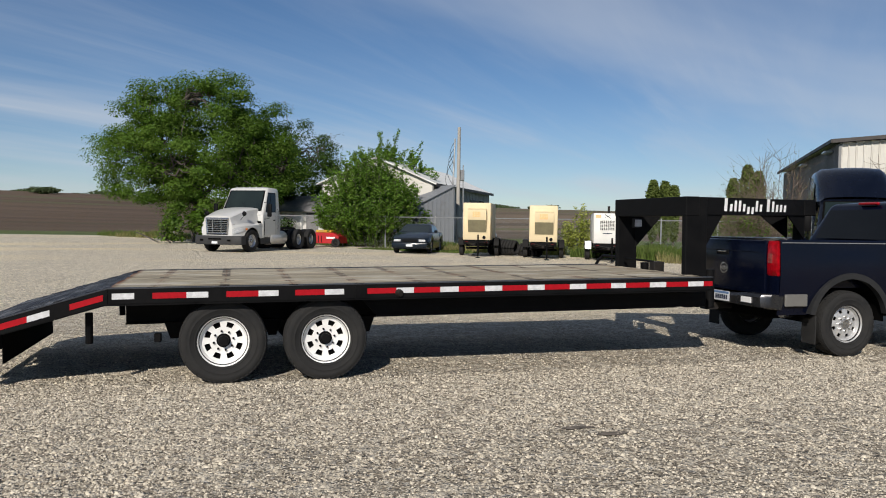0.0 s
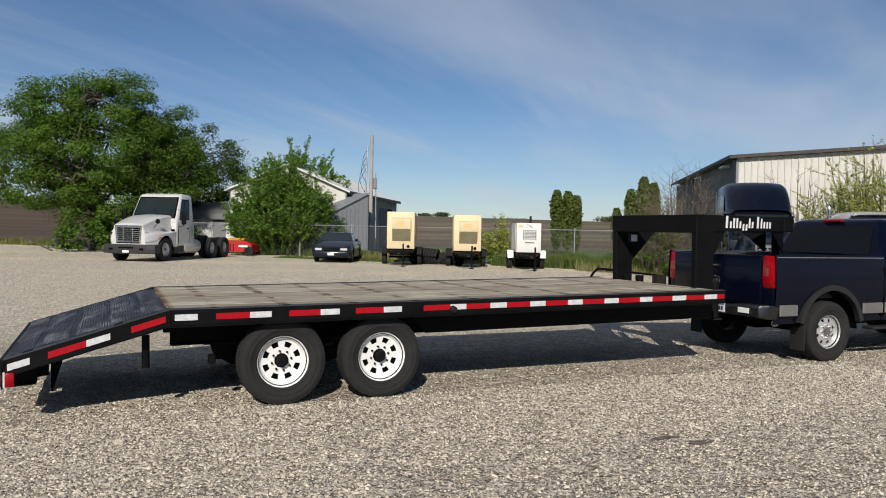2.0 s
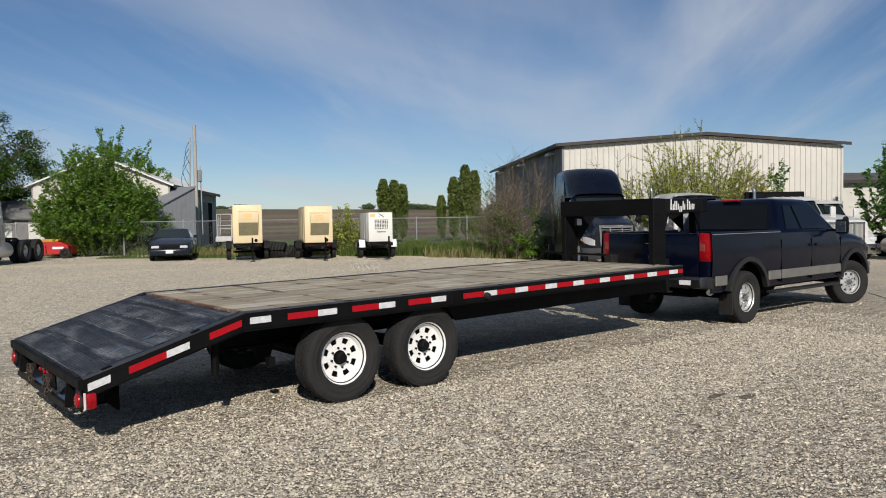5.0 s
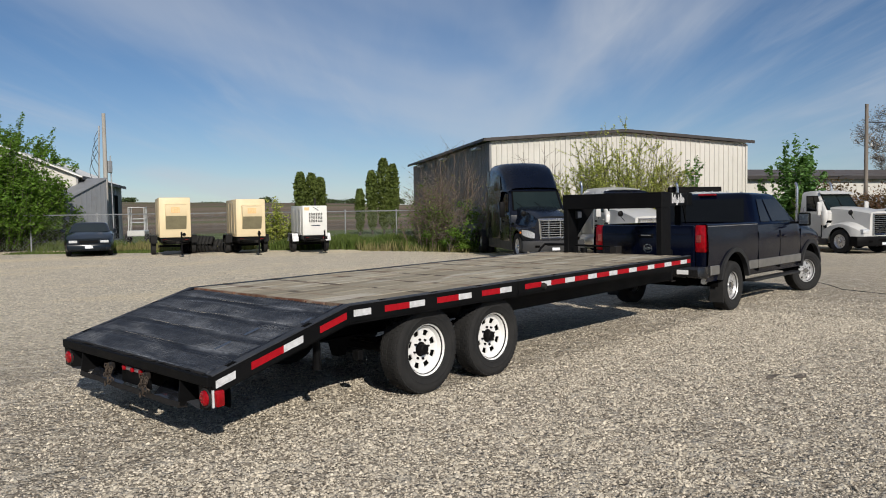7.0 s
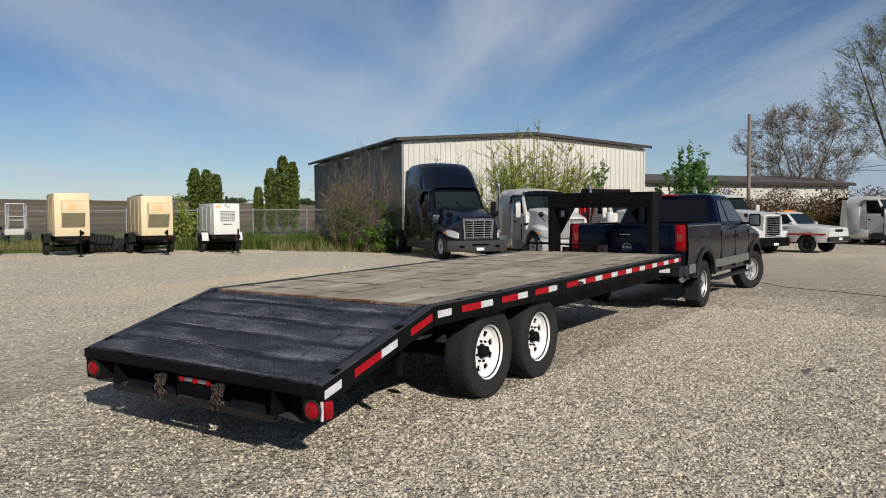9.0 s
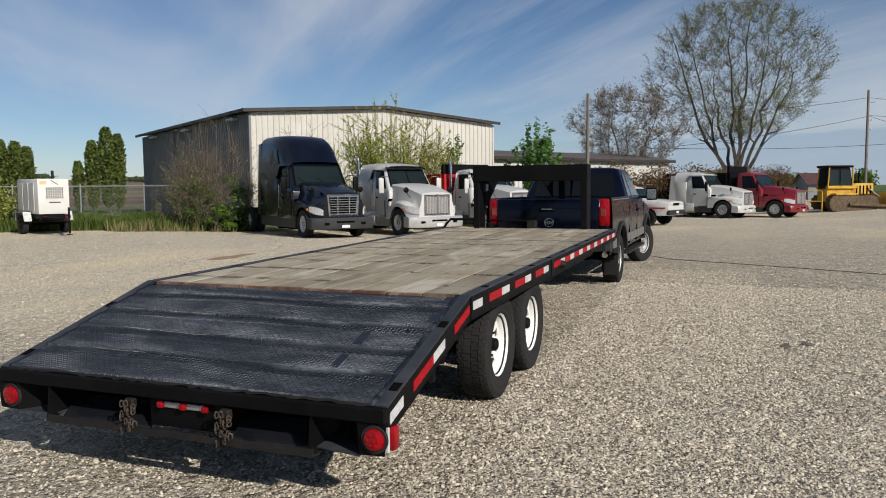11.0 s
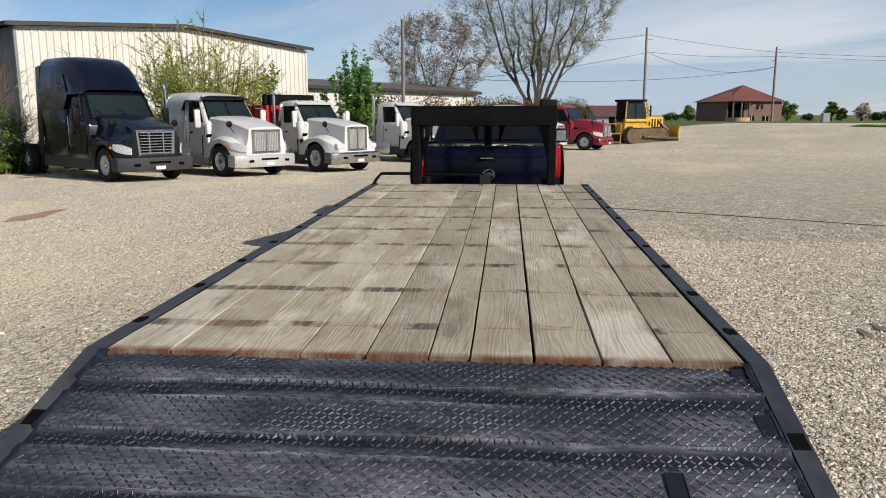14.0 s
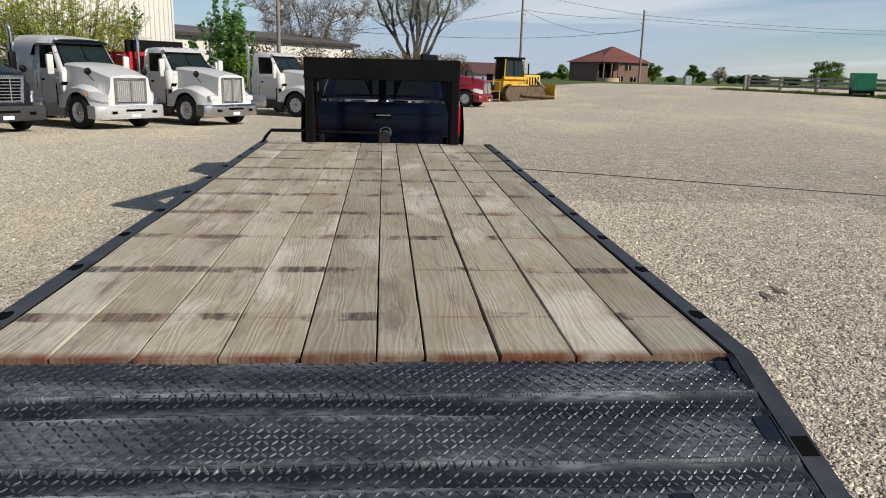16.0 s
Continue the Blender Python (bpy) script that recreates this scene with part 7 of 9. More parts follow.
# ---------- trees and shrubs ----------
def hgt(x, y):
    return float(land(x, y))


def seg_mesh(segs, sides=5):
    v, f = [], []
    for p, q, r0, r1 in segs:
        d = (q - p)
        if d.length < 1e-5:
            continue
        d.normalize()
        a = d.orthogonal().normalized()
        b = d.cross(a)
        k = len(v)
        for o, r in ((p, r0), (q + d * r1 * 0.3, r1)):
            for i in range(sides):
                t = 2 * math.pi * i / sides
                v.append(tuple(o + (a * math.cos(t) + b * math.sin(t)) * r))
        for i in range(sides):
            j = (i + 1) % sides
            f.append((k + i, k + j, k + sides + j, k + sides + i))
    return v, f


def bend_to(rng, p, q, r0, r1, n, wob):
    """A limb from p to q in n bent pieces."""
    out, last = [], p.copy()
    for i in range(1, n + 1):
        t = i / n
        x = p.lerp(q, t) + (Vector((rng.gauss(0, wob), rng.gauss(0, wob), rng.gauss(0, wob))) if i < n else Vector())
        x.z += wob * 1.2 * math.sin(t * math.pi)
        out.append((last, x, r0 + (r1 - r0) * (i - 1) / n, r0 + (r1 - r0) * t))
        last = x
    return out


def twigs(rng, p, d, length, r, depth, segs, tips, droop=0.0, spread=0.6, kids=3):
    q = p + d * length
    mid = p.lerp(q, 0.5) + Vector((rng.gauss(0, 0.06), rng.gauss(0, 0.06), rng.gauss(0, 0.06))) * length
    segs.append((p, mid, r, r * 0.8))
    segs.append((mid, q, r * 0.8, r * 0.55))
    tips.append(q)
    if depth == 0:
        return
    tips.append(mid)
    for i in range(kids):
        o = q if i < kids - 1 else mid
        nd = (d + Vector((rng.gauss(0, spread), rng.gauss(0, spread), rng.gauss(0.12 - droop, spread * 0.8)))).normalized()
        twigs(rng, o, nd, length * rng.uniform(0.55, 0.85), r * 0.55, depth - 1, segs, tips, droop, spread, kids)


def leaf_quads(rng, pts, size, up=0.4, narrow=0.55, vary=0.4, out=None):
    """One leaf or spray for each point, turned at random, or mostly along the given outward directions."""
    n = len(pts)
    nrm = rng.normal(0, 1, (n, 3))
    if out is not None:
        nrm = nrm * 0.55 + out
    nrm[:, 2] += up * np.sign(nrm[:, 2])
    nrm /= np.linalg.norm(nrm, axis=1, keepdims=True)
    ref = rng.normal(0, 1, (n, 3))
    a = np.cross(nrm, ref)
    a /= np.linalg.norm(a, axis=1, keepdims=True)
    b = np.cross(nrm, a)
    s = size * rng.uniform(1 - vary, 1 + vary, (n, 1))
    c = [pts - a * s * 0.5, pts + b * s * 0.5 * narrow - a * s * 0.05 + nrm * s * 0.08, pts + a * s * 0.5, pts - b * s * 0.5 * narrow - a * s * 0.05 + nrm * s * 0.08]
    v = np.stack(c, 1).reshape(-1, 3)
    f = np.arange(n * 4).reshape(-1, 4)
    return v, f


def quads_obj(name, v, f, material, parent=None):
    me = bpy.data.meshes.new(name)
    k = len(f)
    me.vertices.add(len(v))
    me.vertices.foreach_set("co", np.asarray(v, np.float32).reshape(-1))
    me.loops.add(k * 4)
    me.polygons.add(k)
    me.loops.foreach_set("vertex_index", np.asarray(f, np.int32).reshape(-1))
    me.polygons.foreach_set("loop_start", np.arange(0, k * 4, 4, dtype=np.int32))
    me.update(calc_edges=True)
    me.materials.append(material)
    ob = new(name, me)
    ob.parent = parent
    return ob


def leafy_tree(name, x, y, label, lobes, trunk_r, trunk_h, leaf, size, n_clumps, per, bark_m=None, seed=1, clump_r=1.1, stems=1, twig_top=0, category="tree"):
    """lobes: ellipsoids (dx, dy, z, rx, ry, rz) that make up the crown, relative to the foot."""
    rng, rn = random.Random(seed), np.random.default_rng(seed)
    z0 = hgt(x, y)
    T = thing(name, pose(x, y, z0), label, category)
    segs, clumps = [], []
    tot = sum(l[3] * l[4] * l[5] for l in lobes)
    for dx, dy, z, rx, ry, rz in lobes:
        for _ in range(max(2, int(n_clumps * rx * ry * rz / tot))):
            while True:
                v = Vector((rng.uniform(-1, 1), rng.uniform(-1, 1), rng.uniform(-1, 1)))
                if 0.45 < v.length < 1.0:
                    break
            clumps.append(Vector((dx + v.x * rx, dy + v.y * ry, z + v.z * rz)))
    wood, forks = [[] for _ in range(stems)], []
    for s in range(stems):
        off = Vector((rng.gauss(0, 0.5), rng.gauss(0, 0.5), 0)) if stems > 1 else Vector()
        top = Vector((off.x * 2, off.y * 2, trunk_h))
        wood[s] += bend_to(rng, off, top, trunk_r, trunk_r * 0.62, 5, trunk_r * 0.25)
        for h in (0.6, 0.8, 1.0) if stems > 1 else (0.55, 0.65, 0.72, 0.8, 0.87, 0.93, 1.0):
            forks.append((off.lerp(top, h), s))
    for i, c in enumerate(clumps):
        f = min(forks, key=lambda q: (q[0] - c).length + rng.uniform(0, 1.5))
        if i % 2 == 0 or i < 24:
            wood[f[1]] += bend_to(rng, f[0], f[0].lerp(c, 0.8), trunk_r * rng.uniform(0.10, 0.22), 0.014, 4, 0.22)
        if i % 6 == 0 and i % 2 == 0:
            forks.append((f[0].lerp(c, 0.5), f[1]))
    for sg in wood:
        v, f = seg_mesh(sg, 6)
        cloud_mesh("trunk" if stems == 1 else "stem", v, f, bark_m or bark, T)
    cen = np.array([tuple(c) for c in clumps])
    d = rn.normal(0, 1, (len(cen), per, 3))
    d /= np.linalg.norm(d, axis=2, keepdims=True)
    r = rn.uniform(0.25, 1.0, (len(cen), per, 1)) ** 0.6 * clump_r * rn.uniform(0.6, 1.25, (len(cen), 1, 1))
    mid = cen.mean(0)
    away = cen - mid
    away /= np.linalg.norm(away, axis=1, keepdims=True) + 1e-6
    out = (d + away[:, None, :] * 0.5 + np.array((0, 0, 0.55))).reshape(-1, 3)
    pts = (cen[:, None, :] + d * r * np.array((1, 1, 0.62))).reshape(-1, 3)
    keep = pts[:, 2] > 0.15
    pts, out = pts[keep], out[keep]
    lv, lf = leaf_quads(rn, pts, size, out=out)
    quads_obj("crown", lv, lf, leaf, T)
    if twig_top:
        sg, tips = [], []
        for _ in range(twig_top):
            c = rng.choice(clumps)
            twigs(rng, c, Vector((rng.gauss(0.4, 0.4), rng.gauss(0, 0.4), 1)).normalized(), 0.9, 0.018, 2, sg, tips)
        v, f = seg_mesh(sg, 3)
        cloud_mesh("bare_branch", v, f, bark_light, T, "stuff")
    return T


def shoot_bush(name, x, y, label, n, radius, height, leaf, size, leaves, seed, bark_m=None, side=6, side_len=0.35, bare=0.3, drop=0.55, trunk=0.0, trunk_r=0.08, stem_r=0.022, base_r=0.25, upright=0.45, category="shrub", flat=1.0):
    """Many ascending shoots from one foot, each with side shoots, set with leaves along their outer parts; a spiky open outline."""
    rng, rn = random.Random(seed), np.random.default_rng(seed)
    T = thing(name, pose(x, y, hgt(x, y)), label, category)
    segs, pts, dirs = [], [], []
    if trunk:
        segs += bend_to(rng, Vector((0, 0, -0.1)), Vector((0, 0, trunk)), trunk_r, trunk_r * 0.6, 5, trunk_r * 0.3)

    def shoot(p, c, q, r, m, count, lo):
        last = p
        for i in range(1, m + 1):
            t = i / m
            v = p * (1 - t) ** 2 + c * 2 * t * (1 - t) + q * t * t
            segs.append((last, v, r * (1 - 0.75 * (i - 1) / m), r * (1 - 0.75 * t)))
            last = v
        for _ in range(count):
            t = lo + (1.02 - lo) * rng.random()
            v = p * (1 - t) ** 2 + c * 2 * t * (1 - t) + q * t * t
            d = Vector((rng.gauss(0, 1), rng.gauss(0, 1), rng.gauss(0.3, 0.8))).normalized()
            pts.append(tuple(v + d * size * 0.55))
            dirs.append(tuple(d + Vector((0, 0, 0.7))))

    for _ in range(n):
        a, f = rng.uniform(0, 2 * math.pi), math.sqrt(rng.random())
        e = Vector((math.cos(a), math.sin(a) * flat, 0))
        h = height * (1 - drop * f * f) * rng.uniform(0.72, 1.04)
        z = trunk * rng.uniform(0.45, 1.0)
        p = e * base_r * f * (0 if trunk else 1) + Vector((0, 0, z))
        q = e * radius * f + Vector((rng.gauss(0, 0.06), rng.gauss(0, 0.06), 0)) * radius + Vector((0, 0, max(h, z + 0.3)))
        c = e * radius * f * 0.9 + Vector((0, 0, z + (q.z - z) * upright))
        ln = (q - p).length
        shoot(p, c, q, stem_r, 6, int(leaves * ln * (1 - bare)), bare)
        for _ in range(side):
            t = rng.uniform(0.3, 0.95)
            v = p * (1 - t) ** 2 + c * 2 * t * (1 - t) + q * t * t
            w = (Vector((rng.gauss(0, 0.7), rng.gauss(0, 0.7), rng.uniform(0.1, 1.0))) + e * 0.5 * f).normalized()
            sl = ln * side_len * rng.uniform(0.4, 1.0) * (1.15 - t * 0.6)
            shoot(v, v + w * sl * 0.5 + e * 0.06, v + w * sl + Vector((0, 0, 0.12 * sl)), stem_r * 0.42, 3, int(leaves * sl), 0.12)
    v, f = seg_mesh(segs, 4)
    cloud_mesh("branchwork", v, f, bark_m or bark, T)
    if pts:
        lv, lf = leaf_quads(rn, np.array(pts), size, out=np.array(dirs) * 0.7)
        quads_obj("crown", lv, lf, leaf, T)
    return T


def cedar(x, y, label, spires, seed):
    rng, rn = random.Random(seed), np.random.default_rng(seed)
    T = thing("cedar", pose(x, y, hgt(x, y)), label, "tree")
    for dx, dy, h, r in spires:
        bm = B()
        tube(bm, (dx, dy, 0), (dx, dy, h * 0.7), 0.09, 6, 0.03)
        part("trunk", bm, bark, T)
        n = int(2600 * h / 5)
        z = rn.uniform(0.06, 1.0, n) ** 0.9
        prof = np.where(z < 0.16, z / 0.16 * 0.65, np.where(z < 0.7, 0.65 + 0.35 * np.sin((z - 0.16) / 0.54 * np.pi * 0.5), np.sqrt(np.clip(1 - ((z - 0.7) / 0.32) ** 2, 0, 1))))
        a = rn.uniform(0, 2 * np.pi, n)
        lump = 1 + 0.16 * np.sin(a * 5 + z * 14 + seed) + 0.10 * np.sin(a * 3 - z * 31)
        rr = r * prof * lump * rn.uniform(0.62, 1.04, n)
        pts = np.stack([dx + rr * np.cos(a), dy + rr * np.sin(a), z * h], 1)
        lv, lf = leaf_quads(rn, pts, 0.26, up=0.0, narrow=0.5)
        # sprays stand upright
        quads_obj("crown", lv, lf, leaf_cedar, T)
    return T


leafy_tree("maple_tree", -1.75, 50.0, "large round-crowned green maple behind the white semi", [(0.2, 0, 6.6, 4.9, 4.2, 4.1), (-2.8, 0, 5.2, 3.4, 3.4, 3.2), (3.6, 0.5, 4.8, 3.0, 3.2, 3.4), (1.4, -1, 3.0, 3.9, 3.2, 1.8), (1.0, 0, 8.9, 2.6, 2.6, 1.8), (-2.2, 0, 7.9, 2.7, 2.4, 2.2), (3.2, 0, 7.2, 2.5, 2.4, 2.0), (-3.6, 0, 5.0, 2.0, 2.0, 2.4)], 0.42, 3.4, leaf_maple, 0.15, 390, 330, seed=4, clump_r=0.95)
leafy_tree("tree", 4.7, 54.5, "dark green tree with bare twigs at its edge", [(0, 0, 5.4, 3.0, 2.6, 3.0), (-1.8, 0, 4.4, 2.8, 2.4, 3.4)], 0.28, 2.6, leaf_dark, 0.15, 140, 290, seed=7, clump_r=1.0, twig_top=26)
shoot_bush("tree", 10.2, 49.6, "bright green young tree with pointed leafy shoots", 78, 3.3, 7.2, leaf_fresh, 0.17, 46, 9, side=10, side_len=0.36, bare=0.1, drop=0.34, trunk=2.2, trunk_r=0.14, stem_r=0.03, upright=0.35, category="tree")
shoot_bush("shrub", 8.15, 44.3, "broad fresh green shrub along the fence", 190, 3.35, 5.7, leaf_fresh, 0.155, 36, 11, side=8, side_len=0.38, bare=0.05, drop=0.62, stem_r=0.03, base_r=1.4, upright=0.35)
leafy_tree("shrub", -2.6, 47.5, "low green brush under the maple", [(0, 0, 1.0, 1.3, 1.0, 1.1), (1.6, 0, 1.4, 1.2, 1.1, 1.4)], 0.05, 0.6, leaf_maple, 0.22, 34, 110, seed=13, clump_r=0.6, stems=4, category="shrub")
leafy_tree("shrub", 2.0, 47.8, "dark green undergrowth beside the low shed", [(0, 0, 1.4, 1.8, 1.2, 1.5)], 0.05, 0.6, leaf_dark, 0.22, 22, 110, seed=15, clump_r=0.6, stems=3, category="shrub")
shoot_bush("shrub", 16.1, 32.6, "yellow-green bush between the gensets", 40, 0.95, 2.35, leaf_yellow, 0.12, 26, 17, side=6, bare=0.05, drop=0.45, base_r=0.4, stem_r=0.012)
cedar(30.9, 49.1, "three tall clipped cedars in a tight clump", [(-0.55, 0.45, 4.85, 0.44), (0.08, -0.1, 4.75, 0.44), (0.62, -0.5, 4.45, 0.38)], 3)
cedar(36.0, 46.4, "tall dark cedars beside the barn", [(-0.72, 0.5, 5.0, 0.44), (0.1, 0.0, 5.95, 0.52), (0.66, -0.5, 5.5, 0.42)], 8)
cedar(33.84, 46.7, "small pointed dark green cedar", [(0, 0, 3.5, 0.34)], 12)
# brush, shrubs and trees by the barn
shoot_bush("shrub", 21.95, 26.6, "tangled bare grey-brown brush against the barn", 52, 1.95, 5.2, leaf_bud, 0.09, 0.9, 21, twig_red, side=20, side_len=0.60, bare=0.25, drop=0.60, stem_r=0.019, base_r=0.8, upright=0.42)
shoot_bush("shrub", 20.65, 26.85, "arching grey-brown brush greening at its foot", 46, 1.55, 3.2, leaf_maple, 0.10, 4.0, 22, twig_red, side=16, side_len=0.62, bare=0.2, drop=0.66, stem_r=0.016, base_r=0.8, upright=0.55)
leafy_tree("shrub", 20.9, 25.9, "green weeds and leaves at the foot of the brush", [(0, 0, 1.0, 1.3, 1.0, 1.2), (0.9, -0.7, 1.4, 0.8, 0.8, 1.1)], 0.04, 0.7, leaf_maple, 0.12, 26, 100, seed=23, clump_r=0.5, stems=4, category="shrub")
shoot_bush("tree", 26.6, 24.3, "leafless young tree before the white gable", 12, 1.7, 5.6, leaf_brown, 0.06, 0.0, 25, bark_light, side=9, side_len=0.30, drop=0.35, trunk=1.2, trunk_r=0.10, stem_r=0.030, upright=0.4, category="tree")

shoot_bush("tree", 31.3, 18.9, "slender young tree with fresh leaves", 9, 0.80, 4.9, leaf_ash, 0.20, 26, 29, side=7, side_len=0.26, bare=0.15, drop=0.5, trunk=2.4, trunk_r=0.07, stem_r=0.018, upright=0.5, category="tree")
leafy_tree("shrub", 29.9, 19.8, "low green bush before the white wall", [(0, 0, 1.3, 1.0, 1.0, 1.4)], 0.04, 0.7, leaf_yellow, 0.13, 18, 90, seed=31, clump_r=0.45, stems=3, category="shrub")
shoot_bush("tree", 38.4, 16.2, "young ash with spreading shoots of fresh green leaves", 26, 1.9, 5.8, leaf_ash, 0.25, 34, 33, side=6, side_len=0.24, bare=0.18, drop=0.50, trunk=1.5, trunk_r=0.09, stem_r=0.022, upright=0.34, category="tree")
leafy_tree("shrub", 37.6, 15.4, "green bush beside the young ash", [(0, 0, 1.3, 1.1, 1.0, 1.4)], 0.05, 0.8, leaf_maple, 0.18, 20, 100, seed=34, clump_r=0.5, stems=3, category="shrub")


def limb_tree(x, y, label, height, radius, fork, stems, n2, n3, n4, leaf, size, per_tip, seed, trunk_r, bark_m, flat=0.75, low=0.28, twig=0.9, lean=0.0):
    """A tree of ascending limbs: stems, then boughs, branches and twigs, each grown from the nearest older wood."""
    rng, rn = random.Random(seed), np.random.default_rng(seed)
    T = thing("tree", pose(x, y, hgt(x, y)), label, "tree")
    segs, nodes, rads = [], [], []

    def grow(p, q, r0, r1, n, rise):
        last = Vector(p)
        p, q = Vector(p), Vector(q)
        ln = (q - p).length
        for i in range(1, n + 1):
            t = i / n
            c = p.lerp(q, t)
            c.z += rise * ln * math.sin(t * math.pi) * -0.5
            if i < n:
                c += Vector((rng.gauss(0, 1), rng.gauss(0, 1), rng.gauss(0, 1))) * ln * 0.014
            ra, rb = r0 + (r1 - r0) * (i - 1) / n, r0 + (r1 - r0) * t
            segs.append((last, c, ra, rb))
            nodes.append(tuple(c))
            rads.append(rb)
            last = c

    def target(inner):
        while True:
            a, f, z = rng.uniform(0, 2 * math.pi), math.sqrt(rng.random()), rng.uniform(low, 1.0)
            if f < inner:
                continue
            edge = math.sqrt(max(0.0, 1 - ((z - 0.62) / 0.40) ** 2)) if z > 0.62 else 0.45 + 0.55 * (z - low) / (0.62 - low)
            return Vector((math.cos(a) * f * edge * radius + lean * z * radius, math.sin(a) * f * edge * radius, z * height))

    def nearest(q):
        N = np.array(nodes)
        d = np.linalg.norm(N - np.array(tuple(q)), axis=1) + np.clip(N[:, 2] - q.z + 0.1 * height * 0.3, 0, None) * 2.0
        i = int(np.argmin(d))
        return i

    grow((0, 0, -0.2), (rng.gauss(0, 0.1), rng.gauss(0, 0.1), fork), trunk_r, trunk_r * 0.85, 3, 0)
    base = len(nodes) - 1
    for k in range(stems):
        a = 2 * math.pi * (k + rng.uniform(-0.25, 0.25)) / stems
        rr = radius * rng.uniform(0.25, 0.72)
        grow(nodes[base], (math.cos(a) * rr + lean * radius * 0.7, math.sin(a) * rr, height * rng.uniform(0.62, 0.88)), trunk_r * 0.40, trunk_r * 0.07, 9, 0.20)
    for n, seg_n, kr, rise in ((n2, 5, 0.62, 0.16), (n3, 3, 0.6, 0.08)):
        for q in sorted((target(0.3) for _ in range(n)), key=lambda v: v.z):
            i = nearest(q)
            grow(nodes[i], q, max(0.012, rads[i] * kr), 0.012, seg_n, rise)
    tips = []
    for _ in range(n4):
        i = rng.randrange(len(nodes))
        p = Vector(nodes[i])
        if p.z < height * low or rads[i] > trunk_r * 0.2:
            continue
        d = (Vector((p.x, p.y, 0)) / radius * 0.7 + Vector((rng.gauss(0, 0.6), rng.gauss(0, 0.6), rng.uniform(0.1, 1.0)))).normalized()
        q = p + d * twig * rng.uniform(0.5, 1.2)
        segs.append((p, q, 0.011, 0.006))
        tips += [tuple(q), tuple(p.lerp(q, 0.6))]
    v, f = seg_mesh(segs, 4)
    cloud_mesh("trunk", v, f, bark_m, T)
    if per_tip:
        tp = np.array(tips)
        pts = np.repeat(tp, per_tip, 0) + rn.normal(0, 0.15, (len(tp) * per_tip, 3))
        lv, lf = leaf_quads(rn, pts, size)
        quads_obj("crown", lv, lf, leaf, T)
    return T


shoot_bush("tree", 26.6, 20.1, "spreading many-stemmed tree in pale yellow-green bud", 95, 3.0, 6.0, leaf_yellow, 0.082, 36, 27, side=14, side_len=0.36, bare=0.12, drop=0.40, trunk=0.5, trunk_r=0.12, stem_r=0.026, upright=0.30, category="tree")
limb_tree(64.5, 14.1, "wide tree in grey-pink bud behind the hedge", 10.4, 5.6, 2.4, 6, 70, 420, 5200, leaf_brown, 0.13, 2, 35, 0.36, bark, low=0.30, twig=0.7)
limb_tree(69.0, 4.9, "very tall many-stemmed tree with sparse new leaves", 18.6, 8.4, 1.6, 9, 120, 820, 9000, leaf_bud, 0.15, 1, 39, 0.66, bark, low=0.33, twig=1.0, lean=0.18)


def hedge(pts, h, w, n, leaf, size, seed, label):
    rn = np.random.default_rng(seed)
    P_ = np.array(pts, float)
    t = rn.uniform(0, len(P_) - 1.001, n)
    i = t.astype(int)
    base = P_[i] + (P_[i + 1] - P_[i]) * (t - i)[:, None]
    z = rn.uniform(0, 1, n) ** 0.7
    bump = 0.75 + 0.25 * np.sin(t * 17) * np.sin(t * 5.3 + 1) + rn.normal(0, 0.05, n)
    off = rn.normal(0, w * 0.45, (n, 2))
    v = np.stack([base[:, 0] + off[:, 0], base[:, 1] + off[:, 1], z * h * bump + land(base[:, 0], base[:, 1])], 1)
    lv, lf = leaf_quads(rn, v, size)
    ob = quads_obj("hedge", lv, lf, leaf)
    return tagged(ob, label, "hedge", "", "stuff")


hedge([(39.5, 15.4), (46, 10.6), (52.5, 6.9), (60, 3.6), (66, 1.0)], 3.6, 1.2, 52000, leaf_redhedge, 0.15, 41, "reddish-bronze hedge along the yard's edge")
hedge([(41.5, 15.2), (48, 10.8), (55, 6.8)], 2.3, 1.0, 7000, leaf_maple, 0.15, 42, "green growth mixed through the hedge")


def grass_stuff(name, label, areas, n, h, seed, leaf, keep=None):
    rn = np.random.default_rng(seed)
    vs, k = [], 0
    per = n // len(areas)
    for (ax, ay), (bx, by), w in areas:
        t = rn.uniform(0, 1, per)
        o = rn.uniform(-w, w, per)
        d = np.array((bx - ax, by - ay))
        q = np.array((-d[1], d[0])) / np.linalg.norm(d)
        x, y = ax + d[0] * t + q[0] * o, ay + d[1] * t + q[1] * o
        z = land(x, y)
        hh = h * rn.uniform(0.45, 1.15, per) * (0.7 + 0.3 * np.sin(x * 2.1) * np.sin(y * 1.7))
        a = rn.uniform(0, 2 * np.pi, per)
        wd = 0.028
        lean = rn.normal(0, 0.25, (per, 2)) * hh[:, None]
        p0 = np.stack([x - wd * np.cos(a), y - wd * np.sin(a), z], 1)
        p1 = np.stack([x + wd * np.cos(a), y + wd * np.sin(a), z], 1)
        p2 = np.stack([x + lean[:, 0] + wd * 0.3 * np.cos(a), y + lean[:, 1] + wd * 0.3 * np.sin(a), z + hh], 1)
        p3 = np.stack([x + lean[:, 0] - wd * 0.3 * np.cos(a), y + lean[:, 1] - wd * 0.3 * np.sin(a), z + hh], 1)
        vs.append(np.stack([p0, p1, p2, p3], 1).reshape(-1, 3))
    v = np.concatenate(vs)
    ob = quads_obj(name, v, np.arange(len(v)).reshape(-1, 4), leaf)
    return tagged(ob, label, "grass", "", "stuff")


